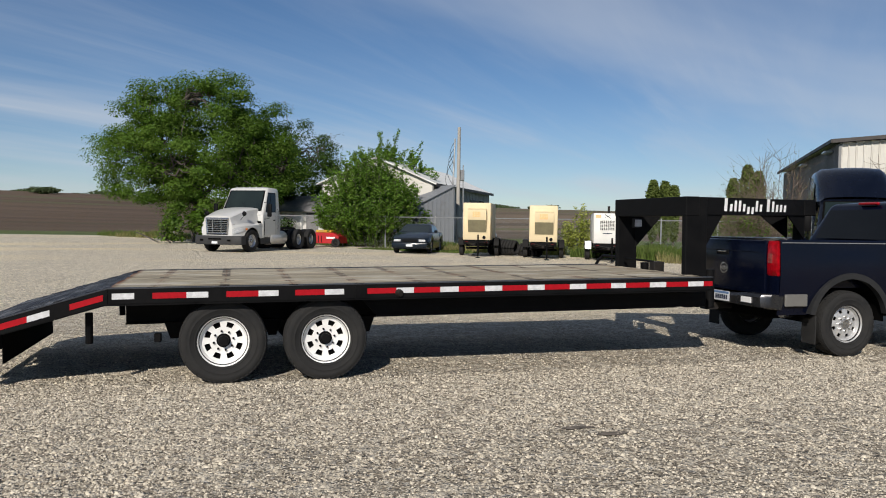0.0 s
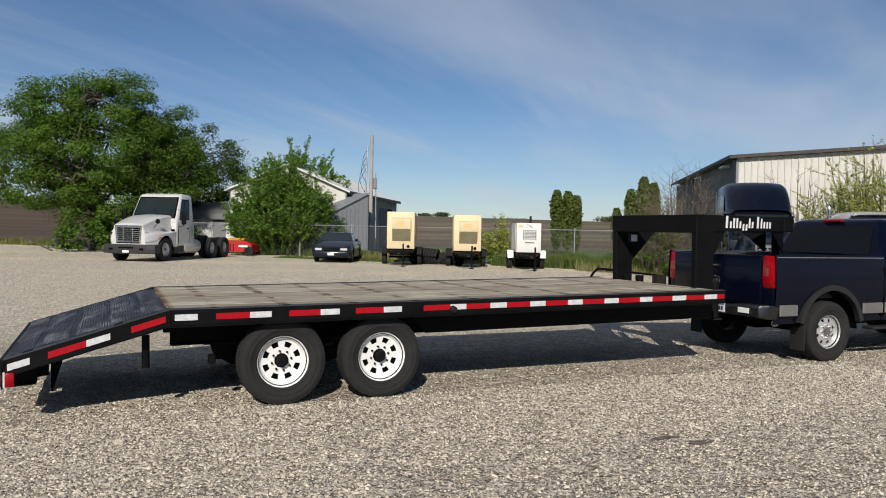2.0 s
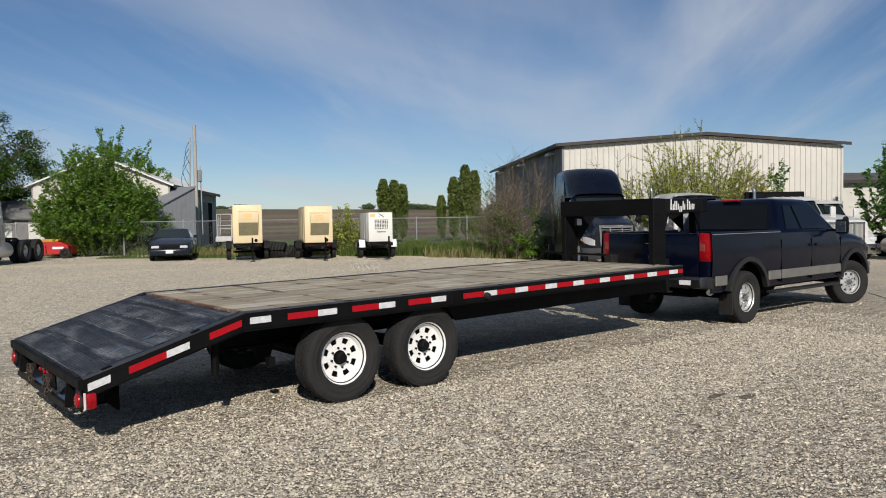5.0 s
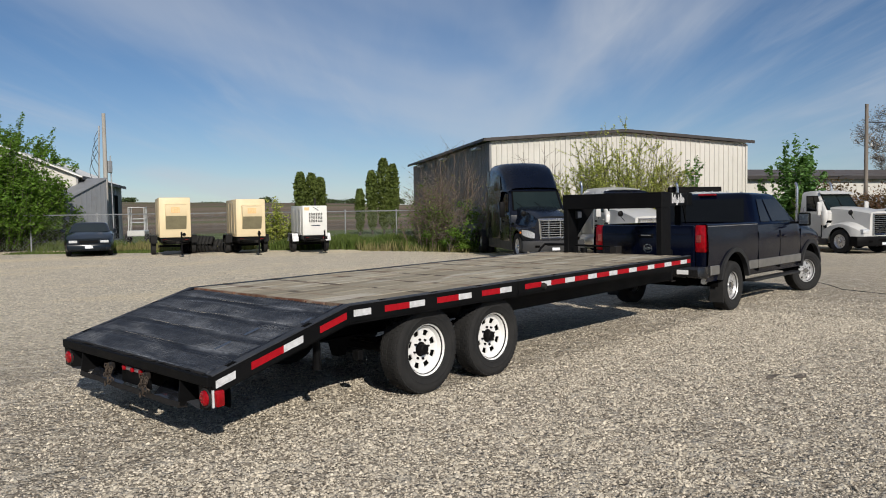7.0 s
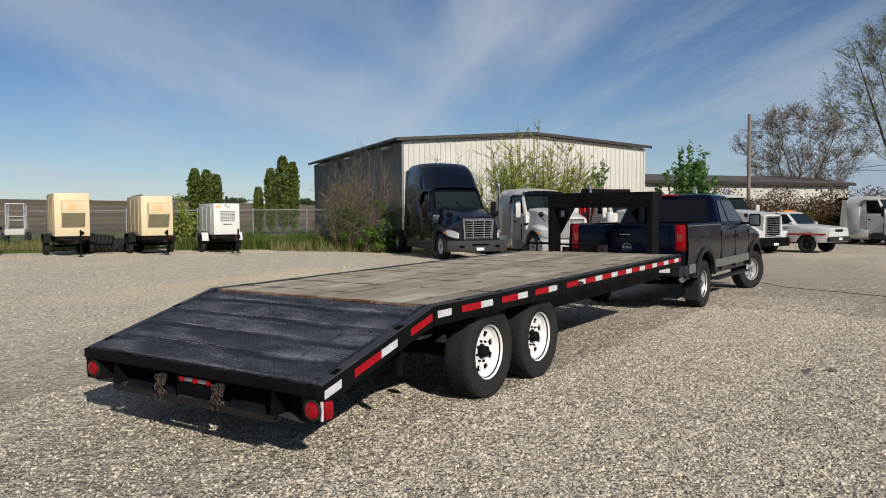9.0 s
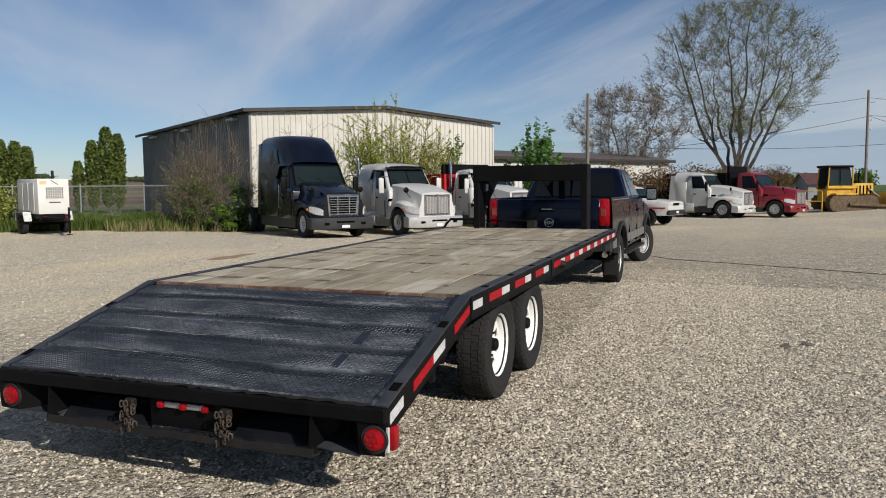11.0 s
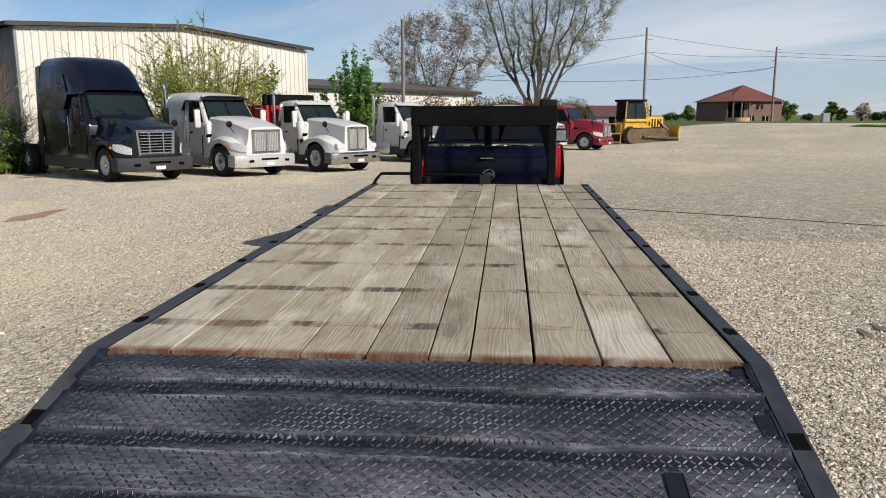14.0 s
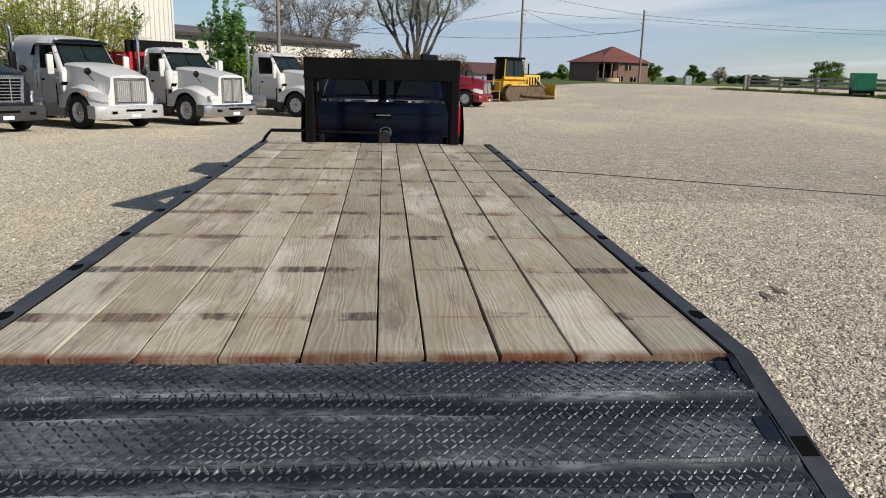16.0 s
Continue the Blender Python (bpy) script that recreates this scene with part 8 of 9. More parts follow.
grass_stuff("tall_grass", "tall green grass and weeds along the fence", [((15.8, 32.2), (19.5, 28.2), 1.0), ((19.5, 28.2), (23.5, 25.6), 1.1), ((17.0, 33.6), (22.5, 28.6), 1.5)], 24000, 0.62, 51, grass_blade)
grass_stuff("tall_grass", "rough grass below the shrubs and shed", [((-9, 66), (1, 54), 1.4), ((1.5, 52), (7.5, 45), 1.0), ((7.5, 45), (13.5, 38.6), 0.9)], 16000, 0.5, 52, grass_blade)
grass_stuff("dry_weeds", "dry weeds at the yard's edge", [((11.0, 38.5), (15.5, 33.4), 0.8), ((18.0, 29.0), (22.5, 26.0), 1.3), ((-8, 63), (2, 52), 1.2)], 5000, 0.55, 53, weed_dry)
grass_stuff("lawn_tufts", "short roadside grass under the rail fence", [((57, -19.6), (41, -22.2), 1.2), ((41, -22.2), (36, -23.2), 1.0)], 9000, 0.22, 54, grass_blade)

grass_stuff("low_weeds", "low green weeds growing in the gravel", [((7.0, 40.3), (9.6, 37.2), 0.5), ((9.6, 37.2), (11.6, 35.0), 0.6)], 2600, 0.13, 55, grass_blade)


def far_trees(pts, seed, label, leaf=None, size=0.75, dense=60):
    """Trees and scrub on the skyline: many small leaf sprays."""
    rn = np.random.default_rng(seed)
    out = []
    for x, y, w, h in pts:
        n = int(260 + dense * w * h)
        d = rn.normal(0, 1, (n, 3))
        d /= np.linalg.norm(d, axis=1, keepdims=True)
        r = rn.uniform(0.4, 1.05, (n, 1))
        lump = 1 + 0.22 * np.sin(d[:, :1] * 7 + x) * np.sin(d[:, 2:] * 6 + y)
        p = d * r * lump * np.array((w / 2, w / 2, h / 2)) + np.array((x, y, h * 0.52 + hgt(x, y)))
        out.append(p)
    p = np.concatenate(out)
    lv, lf = leaf_quads(rn, p, size, up=0.2, narrow=0.8)
    ob = quads_obj("far_trees", lv, lf, leaf or leaf_far)
    return tagged(ob, label, "trees", "", "stuff")


rs = random.Random(61)
sky_line = []
for i in range(70):
    a = radians(-42 + 118 * i / 69 + rs.uniform(-0.6, 0.6))       # bearing from +y towards +x
    if 62 < math.degrees(a):
        continue
    d_ = rs.uniform(470, 640)
    if rs.random() < 0.75:
        sky_line.append((d_ * math.sin(a), d_ * math.cos(a), rs.uniform(8, 26), rs.uniform(2.2, 4.8)))
far_trees(sky_line, 62, "distant wooded skyline beyond the fields", None, 1.1, 9)
far_trees([(112, -12, 3.2, 3.2), (116, -8, 4, 2.4), (120, -3, 9, 3.2), (130, 8, 12, 4), (126, 16, 10, 3)], 63, "scattered green trees and bushes beyond the yard", leaf_maple, 0.30, 120)
# single trees and bushes far behind the brick house and the rail fence
for k, (x, y, w, h, sort) in enumerate(((123.3, -22.2, 1.37, 2.7, 't'), (123.9, -19.5, 2.15, 1.33, 'b'), (119.1, -36.2, 1.37, 3.68, 't'), (118.1, -38.9, 0.78, 1.13, 'b'), (116.9, -41.9, 1.08, 3.19, 't'), (116.3, -43.1, 0.88, 2.11, 't'), (115.2, -45.6, 1.57, 2.7, 'g'), (114.4, -47.4, 0.59, 1.23, 'b'), (113.6, -49.0, 1.27, 1.72, 'b'), (112.9, -50.4, 0.69, 1.62, 'b'), (112.3, -51.7, 1.27, 1.72, 'b'), (110.6, -54.7, 2.25, 1.43, 'b'), (108.1, -59.1, 3.52, 4.07, 't'))):
    if sort == 'b':
        leafy_tree("shrub", x, y, "low dark green bush at the field's edge", [(0, 0, h * 0.42, w * 0.9, w * 0.6, h * 0.45)], 0.05, h * 0.2, leaf_dark, 0.30, 16, 80, seed=200 + k, clump_r=0.6, stems=3, category="shrub")
    else:
        leafy_tree("tree", x, y, "greyish tree in bud at the field's edge" if sort == 'g' else "rounded green tree at the field's edge", [(0, 0, h * 0.54, w * 0.78, w * 0.7, h * 0.38), (w * 0.3, -w * 0.4, h * 0.34, w * 0.7, w * 0.6, h * 0.26), (-w * 0.25, w * 0.4, h * 0.30, w * 0.6, w * 0.6, h * 0.24)], 0.16, h * 0.2, leaf_brown if sort == 'g' else leaf_maple, 0.34, 48 if w > 3 else 22, 40 if sort == 'g' else 80, seed=200 + k, clump_r=min(0.8, w * 0.5))
far_trees([(-28, 300, 7, 2.6), (-70, 330, 12, 2.6)], 64, "distant trees above the ploughed field")


# ---------- barn ----------
def make_barn():
    C = Vector((26.2, 27.58, 0))
    ang = math.atan2(-0.560, 0.828)
    Lg, Ln, ze, zr, zR = 15.3, 20.7, 5.42, 5.96, 5.12
    m = Matrix.Translation(C) @ Matrix.Rotation(ang, 4, 'Z')   # x along the gable, y along the side wall
    Bn = thing("barn", m, "large metal barn with white gable and grey side", "barn")

    def top(x):
        return ze + (zr - ze) * (1 - abs(x - Lg / 2) / (Lg / 2)) - 0.10

    def panel(x0, x1, f, side, ribs):
        """A sheet with folded ribs. side False: on the gable."""
        bm = B()
        pts = [(x0, 0.0)]
        w = (x1 - x0) / ribs
        for r in range(ribs):
            a = x0 + r * w
            pts += [(a + 0.02, 0.0), (a + 0.045, -0.040), (a + 0.085, -0.040), (a + 0.11, 0.0)]
        pts.append((x1, 0.0))
        lo, hi = [], []
        for u, d in pts:
            lo.append((u, d, -0.5) if not side else (d, u, -0.5))
            hi.append((u, d, f(u)) if not side else (d, u, f(u)))
        rings(bm, [lo, hi], closed=False, cap=False)
        return bm

    k = 17
    wall = part("wall_gable", *(lambda bm: (box(bm, (0, 0.01, -0.5), (Lg, 0.16, ze - 0.25)), bm))(B())[1:], barn_white, Bn)
    for i in range(k):
        part("panel", panel(Lg * i / k, Lg * (i + 1) / k, top, False, 3), barn_white, wall)
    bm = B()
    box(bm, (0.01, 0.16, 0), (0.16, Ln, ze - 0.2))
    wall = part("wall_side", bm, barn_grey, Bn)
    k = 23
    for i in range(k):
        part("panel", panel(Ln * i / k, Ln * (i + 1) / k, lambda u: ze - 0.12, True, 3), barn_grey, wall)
    bm = B()
    box(bm, (Lg - 0.16, 0.16, 0), (Lg, Ln, ze - 0.2))
    box(bm, (0.16, Ln - 0.16, 0), (Lg - 0.16, Ln, ze - 0.2))
    part("wall_back", bm, barn_grey, Bn)
    # roof planes with overhang and fascia
    for x0, z0, x1, z1 in ((-0.35, ze - 0.02, Lg / 2, zr), (Lg / 2, zr, Lg + 0.35, ze - 0.02)):
        bm = B()
        slab(bm, [(x0, -0.25, z0), (x1, -0.25, z1), (x1, Ln + 0.25, z1), (x0, Ln + 0.25, z0)], 0.06)
        part("roof", bm, roof_metal, Bn)
        bm = B()
        slab(bm, [(x0, -0.29, z0 - 0.10), (x1, -0.29, z1 - 0.10), (x1, -0.29, z1 + 0.065), (x0, -0.29, z0 + 0.065)], 0.03)
        part("fascia", bm, trim_brown, Bn, "dark bronze fascia")
    bm = B()
    box(bm, (-0.42, -0.28, ze - 0.12), (-0.34, Ln + 0.26, ze + 0.045), 0.01)
    part("gutter", bm, trim_brown, Bn, "dark bronze gutter")
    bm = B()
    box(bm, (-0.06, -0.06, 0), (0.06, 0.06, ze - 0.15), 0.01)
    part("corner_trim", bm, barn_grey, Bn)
    bm = B()
    box(bm, (Lg - 0.06, -0.06, 0), (Lg + 0.06, 0.06, ze - 0.15), 0.01)
    part("corner_trim", bm, barn_white, Bn)
    bm = B()
    box(bm, (-0.07, 12.6, 0), (-0.045, 12.72, ze - 0.2))
    part("downpipe", bm, trim_brown, Bn)
    for yy in (1.4, 9.2, 16.4):
        bm = B()
        box(bm, (-0.40, yy, ze - 0.42), (-0.05, yy + 0.9, ze - 0.30), 0.03)
        part("wall_lamp", bm, white_tape, Bn, "white wall pack lamp")
    return Bn


make_barn()


def plain_house(name, m, label, category, L, W, ze, zr, wall_m, roof_m, over=0.35, hip=False, openings=(), trim=None, ribs=0.0, gable_m=None):
    """A building: walls, two roof planes or a hip, gable ends, openings set into the walls. x along the ridge."""
    Hs = thing(name, m, label, category)
    bm = B()
    box(bm, (0, 0, 0), (L, W, ze), 0.0)
    w = part("wall", bm, wall_m, Hs)
    if hip:
        bm = B()
        r = W / 2
        base = [(-over, -over, ze - 0.05), (L + over, -over, ze - 0.05), (L + over, W + over, ze - 0.05), (-over, W + over, ze - 0.05)]
        a, b = (r, W / 2, zr), (L - r, W / 2, zr)
        vs = [bm.verts.new(p) for p in base] + [bm.verts.new(a), bm.verts.new(b)]
        for f in ((0, 1, 5, 4), (1, 2, 5), (2, 3, 4, 5), (3, 0, 4), (3, 2, 1, 0)):
            bm.faces.new([vs[i] for i in f])
        part("roof", bm, roof_m, Hs)
    else:
        for y0, y1 in ((-over, W / 2), (W + over, W / 2)):
            bm = B()
            sl = (zr - ze) / (W / 2)
            z0 = ze - sl * over
            slab(bm, [(-over, y0, z0), (L + over, y0, z0), (L + over, y1, zr), (-over, y1, zr)], 0.07 if y0 < y1 else -0.07)
            part("roof", bm, roof_m, Hs)
        for x0 in (0.0, L - 0.1):
            bm = B()
            prism(bm, [(0, ze), (W, ze), (W / 2, zr - 0.02)], 'x', x0, x0 + 0.1)
            part("gable", bm, gable_m or wall_m, Hs)
    if ribs:
        k = int(L / ribs)
        for i in range(k + 1):
            for y in (-0.025, W):
                bm = B()
                box(bm, (L * i / k - 0.03, y, 0), (L * i / k + 0.03, y + 0.025, ze - 0.04))
                part("rib", bm, wall_m, w)
    for nm, side, a, z0, b, z1, mt in openings:
        bm = B()
        lo, hi = {"s": ((a, -0.05, z0), (b, 0.02, z1)), "n": ((a, W - 0.02, z0), (b, W + 0.05, z1)), "w": ((-0.05, a, z0), (0.02, b, z1)), "e": ((L - 0.02, a, z0), (L + 0.05, b, z1))}[side]
        box(bm, lo, hi, 0.01)
        part(nm, bm, mt, Hs)
    if trim:
        bm = B()
        box(bm, (-over, -over - 0.03, ze - 0.22), (L + over, -over, ze - 0.02))
        part("fascia", bm, trim, Hs)
    return Hs


# machine shed behind the shrubs, with a lean-to
def dirm(x, y, ang, z=0.0):
    return Matrix.Translation((x, y, z)) @ Matrix.Rotation(radians(ang), 4, 'Z')


plain_house("machine_shed", dirm(12.4, 45.8, 57.5), "pale grey metal machine shed with white roof", "shed", 15.5, 7.6, 3.95, 5.55, shed_pale, roof_metal, 0.3, gable_m=barn_white, openings=(("front_cladding", "w", 0.06, 0.0, 7.54, 3.93, barn_white), ("sliding_door", "s", 9.2, 0.1, 12.0, 3.2, shingle_grey), ("doorway", "s", 12.2, 0.1, 13.6, 3.2, dark_hole)), trim=trim_brown, ribs=0.9)
LT = thing("lean_to", dirm(13.45, 44.5, 14.0), "blue-grey ribbed metal lean-to with sloping roof", "shed")
bm = B()
slab(bm, [(-2.75, -0.06, 2.42), (0.02, -0.06, 3.76), (0.02, 3.2, 3.76), (-2.75, 3.2, 2.42)], 0.06)
part("roof", bm, shed_grey, LT)
bm = B()
prism(bm, [(-2.55, 0), (0.0, 0), (0.0, 3.72), (-2.55, 2.49)], 'y', 0.05, 0.15)
wl_ = part("wall", bm, shed_grey, LT)
for i in range(9):
    xx = -2.46 + i * 0.29
    bm = B()
    box(bm, (xx - 0.022, 0.015, 0), (xx + 0.022, 0.05, 2.47 + (xx + 2.55) * 0.482))
    part("rib", bm, shed_grey, wl_)
bm = B()
box(bm, (-2.55, 0.15, 0), (-2.45, 3.1, 2.46))
part("wall", bm, shed_grey, LT)
bm = B()
box(bm, (-0.1, 0.15, 0), (0.0, 1.2, 3.68))
part("wall", bm, shed_grey, LT)
plain_house("low_shed", dirm(2.6, 52.3, -36), "low white board shed with grey shingle roof", "shed", 6.2, 4.0, 2.15, 3.1, shed_white, shingle_grey, 0.3, openings=(("window", "s", 1.2, 0.9, 1.9, 1.6, glass), ("door", "s", 3.0, 0.05, 3.9, 1.95, shingle_grey)), ribs=0.6)
# long low shed beyond the trucks
plain_house("long_shed", dirm(40.0, 24.2, -31.5, -0.5), "long low white metal shed with brown eaves", "shed", 26.5, 9.0, 4.22, 4.85, barn_white, shed_roof, 0.4, openings=(("door", "s", 14.0, 0.05, 17.0, 2.8, shed_grey),), trim=trim_brown, ribs=0.9)
plain_house("outbuilding", dirm(80.5, -2.2, -75) @ Matrix.Diagonal((0.72, 0.8, 0.85, 1.0)), "small outbuilding with maroon roof", "shed", 4.6, 5.0, 2.0, 3.2, shed_grey, maroon_roof, 0.4, openings=(("door", "s", 2.0, 0.05, 3.0, 2.0, dark_hole),))


def make_house():
    z0 = 0.72
    Hs = thing("house", dirm(106.76, -23.5, -73.5, z0) @ Matrix.Diagonal((0.82, 0.9, 1.0, 1.0)), "brown brick house with red-brown hipped roof on a lawn", "house")
    bm = B()
    box(bm, (0, 0, -0.4), (10.6, 9.0, 2.95))
    w = part("wall", bm, brick_red, Hs)
    for a, b, zr in ((-0.5, 11.1, 5.25), (-0.5, 5.4, 4.3)):
        bm = B()
        y0 = -0.5 if zr > 5 else -1.6
        ys = (y0, 9.5)
        base = [(a, ys[0], 2.85), (b, ys[0], 2.85), (b, ys[1], 2.85), (a, ys[1], 2.85)]
        mid = ((a + b) / 2, (ys[0] + ys[1]) / 2)
        r1, r2 = (mid[0] + 0.4, mid[1] - 0.6, zr), (mid[0] + 0.8, mid[1] + 0.6, zr)
        vs = [bm.verts.new(p) for p in base] + [bm.verts.new(r1), bm.verts.new(r2)]
        for f in ((0, 1, 4), (1, 2, 5, 4), (2, 3, 5), (3, 0, 4, 5), (3, 2, 1, 0)):
            bm.faces.new([vs[i] for i in f])
        bmesh.ops.recalc_face_normals(bm, faces=bm.faces)
        part("roof", bm, shingle_red, Hs)
    for a, b, c, d in ((4.2, 5.3, 0.1, 0.85), (6.9, 8.1, 0.1, 0.8), (5.6, 6.9, 1.7, 2.5)):
        bm = B()
        box(bm, (a, -0.06, c), (b, 0.02, d), 0.01)
        wd = part("window", bm, glass, Hs)
        bm = B()
        box(bm, (a - 0.06, -0.09, c - 0.08), (b + 0.06, 0.0, c), 0.01)
        part("sill", bm, stone_tan, wd)
        bm = B()
        box(bm, ((a + b) / 2 - 0.03, -0.075, c), ((a + b) / 2 + 0.03, -0.055, d))
        part("mullion", bm, shed_white, wd)
    # rounded stone porch
    bm = B()
    lathe(bm, [(2.0, -0.4), (2.0, 0.62), (1.85, 0.62), (1.85, -0.4)], 20, pose(1.9, -0.2, 0, 90, 0, 0), cap=False)
    part("porch_wall", bm, stone_tan, Hs, "curved tan stone porch wall")
    bm = B()
    box(bm, (0.2, -0.05, 0.1), (3.2, 0.05, 2.6))
    part("porch_opening", bm, dark_hole, Hs)
    for xx in (0.3, 1.9, 3.4):
        bm = B()
        box(bm, (xx - 0.12, -1.3, 0.5), (xx + 0.12, -1.1, 2.9), 0.02)
        part("porch_post", bm, brick_red, Hs)
    return Hs


make_house()


# ---------- poles, wires, fences ----------
def make_pole(x, y, top, label, r=0.14, arms=(), lean=(0, 0), extra=None, wood=None):
    z0 = hgt(x, y)
    P_ = thing("utility_pole", pose(x, y, z0), label, "utility pole")
    bm = B()
    tube(bm, (0, 0, -0.2), (lean[0], lean[1], top - z0), r, 12, r * 0.72)
    part("pole", bm, wood or pole_wood, P_)
    for z, d, ln in arms:
        bm = B()
        v = Vector((d[0], d[1], 0)).normalized() * ln
        box(bm, (-0.05, -0.05, z - 0.05), (0.05, 0.05, z + 0.05), 0.01)
        tube(bm, (lean[0], lean[1], z), (lean[0] + v.x, lean[1] + v.y, z + 0.06), 0.035, 6)
        part("bracket", bm, galv, P_)
        bm = B()
        lathe(bm, [(0.0, -0.10), (0.05, -0.08), (0.07, 0.0), (0.04, 0.08), (0.0, 0.10)], 8, pose(lean[0] + v.x, lean[1] + v.y, z + 0.14, 90, 0, 0), cap=False)
        part("insulator", bm, shed_white, P_)
    if extra:
        extra(P_)
    return P_


def yard_pole(P_):
    bm = B()
    tube(bm, (-0.42, 0.16, 0), (-0.24, 0.10, 6.9), 0.07, 8, 0.05)
    part("service_mast", bm, galv, P_)
    for k in range(4):
        bm = B()
        pts = [(-0.34 - 0.25 * math.sin(t * math.pi) * (1 + 0.3 * k), 0.05 * k, 6.6 - k * 0.4 - t * (1.3 + 0.3 * k)) for t in [i / 10 for i in range(11)]]
        pipe(bm, pts, 0.016, 5)
        part("cable_loop", bm, wire_dark, P_)
    bm = B()
    box(bm, (0.12, -0.15, 4.2), (0.36, 0.12, 4.9), 0.03)
    part("transformer_box", bm, galv, P_)
    bm = B()
    tube(bm, (0.36, -0.02, 1.0), (0.30, -0.02, 5.2), 0.035, 6)
    part("conduit", bm, galv, P_)


make_pole(14.3, 46.6, 7.62, "weathered pole with service mast and cable loops", 0.14, extra=yard_pole, wood=pole_pale)
make_pole(45.5, 14.4, 7.7, "brown utility pole with a small transformer", 0.135, arms=((7.3, (1, 0.2), 0.5), (5.6, (0.6, -0.4), 0.35)))
make_pole(87.2, -8.4, 11.6, "tall utility pole carrying several wires", 0.17, arms=((10.1, (0.2, -1), 0.7), (8.2, (0.2, -1), 0.4), (7.2, (0.2, -1), 0.35)))
make_pole(102.7, -28.3, 10.6, "utility pole beside the brick house", 0.17, arms=((9.4, (0.2, -1), 0.6), (8.0, (0.2, 1), 0.5)))


def wire(p, q, sag, r=0.022, label="overhead wire", n=14):
    bm = B()
    p, q = Vector(p), Vector(q)
    pts = [p.lerp(q, i / n) - Vector((0, 0, sag * 4 * (i / n) * (1 - i / n))) for i in range(n + 1)]
    pipe(bm, pts, r, 4)
    ob = bm_obj("overhead_wire", bm, wire_dark)
    tagged(ob, "thin dark overhead wire between the poles", "wire")


wire((87.2, -8.4, 10.8), (102.7, -28.3, 9.9), 0.15)
wire((87.2, -8.4, 8.9), (102.7, -28.3, 9.4), 0.3)
wire((87.2, -8.4, 8.9), (102.7, -28.3, 8.0), 1.4)
wire((102.7, -28.3, 9.9), (118, -75, 9.8), 0.3)
wire((102.7, -28.3, 9.4), (118, -75, 9.2), 0.3)
wire((87.2, -8.4, 10.8), (45.5, 14.4, 6.6), 0.6)
wire((87.2, -8.4, 8.8), (63, 16, 4.6), 0.5)
wire((102.7, -28.3, 8.0), (66, 12, 5.0), 0.9)


def make_fence():
    F_ = thing("chain_link_fence", pose(0, 0, 0), "galvanised chain-link fence with top rail, behind the machines", "fence")
    pts = [(-3.2, 49.5), (2.0, 46.2), (8.6, 42.0), (13.4, 38.2), (18.4, 34.2), (22.2, 30.6), (24.9, 28.5)]
    h = 1.75
    wires_v, wires_f = [], []
    for (ax, ay), (bx, by) in zip(pts, pts[1:]):
        a, b = Vector((ax, ay, 0)), Vector((bx, by, 0))
        n = max(1, round((b - a).length / 3.0))
        for i in range(n):
            p = a.lerp(b, i / n)
            bm = B()
            tube(bm, p, p + Vector((0, 0, h + 0.04)), 0.032, 8)
            lathe(bm, [(0, -0.02), (0.04, -0.02), (0.035, 0.03), (0, 0.05)], 8, Matrix.Translation(p + Vector((0, 0, h + 0.05))) @ pose(0, 0, 0, 90, 0, 0), cap=False)
            part("post", bm, galv, F_)
        bm = B()
        tube(bm, a + Vector((0, 0, h)), b + Vector((0, 0, h)), 0.024, 6)
        part("top_rail", bm, galv, F_)
        ln = (b - a).length
        d = (b - a) / ln
        k = int(ln / 0.16)
        for i in range(-11, k):
            for s in (1, -1):
                u0, u1 = i * 0.16, i * 0.16 + h
                z0, z1 = (0.0, h) if s > 0 else (h, 0.0)
                if u0 < 0:
                    z0 += (z1 - z0) * (-u0 / h)
                    u0 = 0
                if u1 > ln:
                    z1 = z0 + (z1 - z0) * ((ln - u0) / (u1 - u0))
                    u1 = ln
                p, q = a + d * u0 + Vector((0, 0, z0)), a + d * u1 + Vector((0, 0, z1))
                nrm = Vector((-d.y, d.x, 0)) * 0.0022
                up_ = Vector((0, 0, 0.0022))
                base = len(wires_v)
                wires_v += [tuple(p + nrm), tuple(p - nrm + up_), tuple(p - nrm - up_), tuple(q + nrm), tuple(q - nrm + up_), tuple(q - nrm - up_)]
                wires_f += [(base, base + 1, base + 4, base + 3), (base + 1, base + 2, base + 5, base + 4), (base + 2, base, base + 3, base + 5)]
    cloud_mesh("chain_link_mesh", wires_v, wires_f, galv, F_, "stuff")


make_fence()


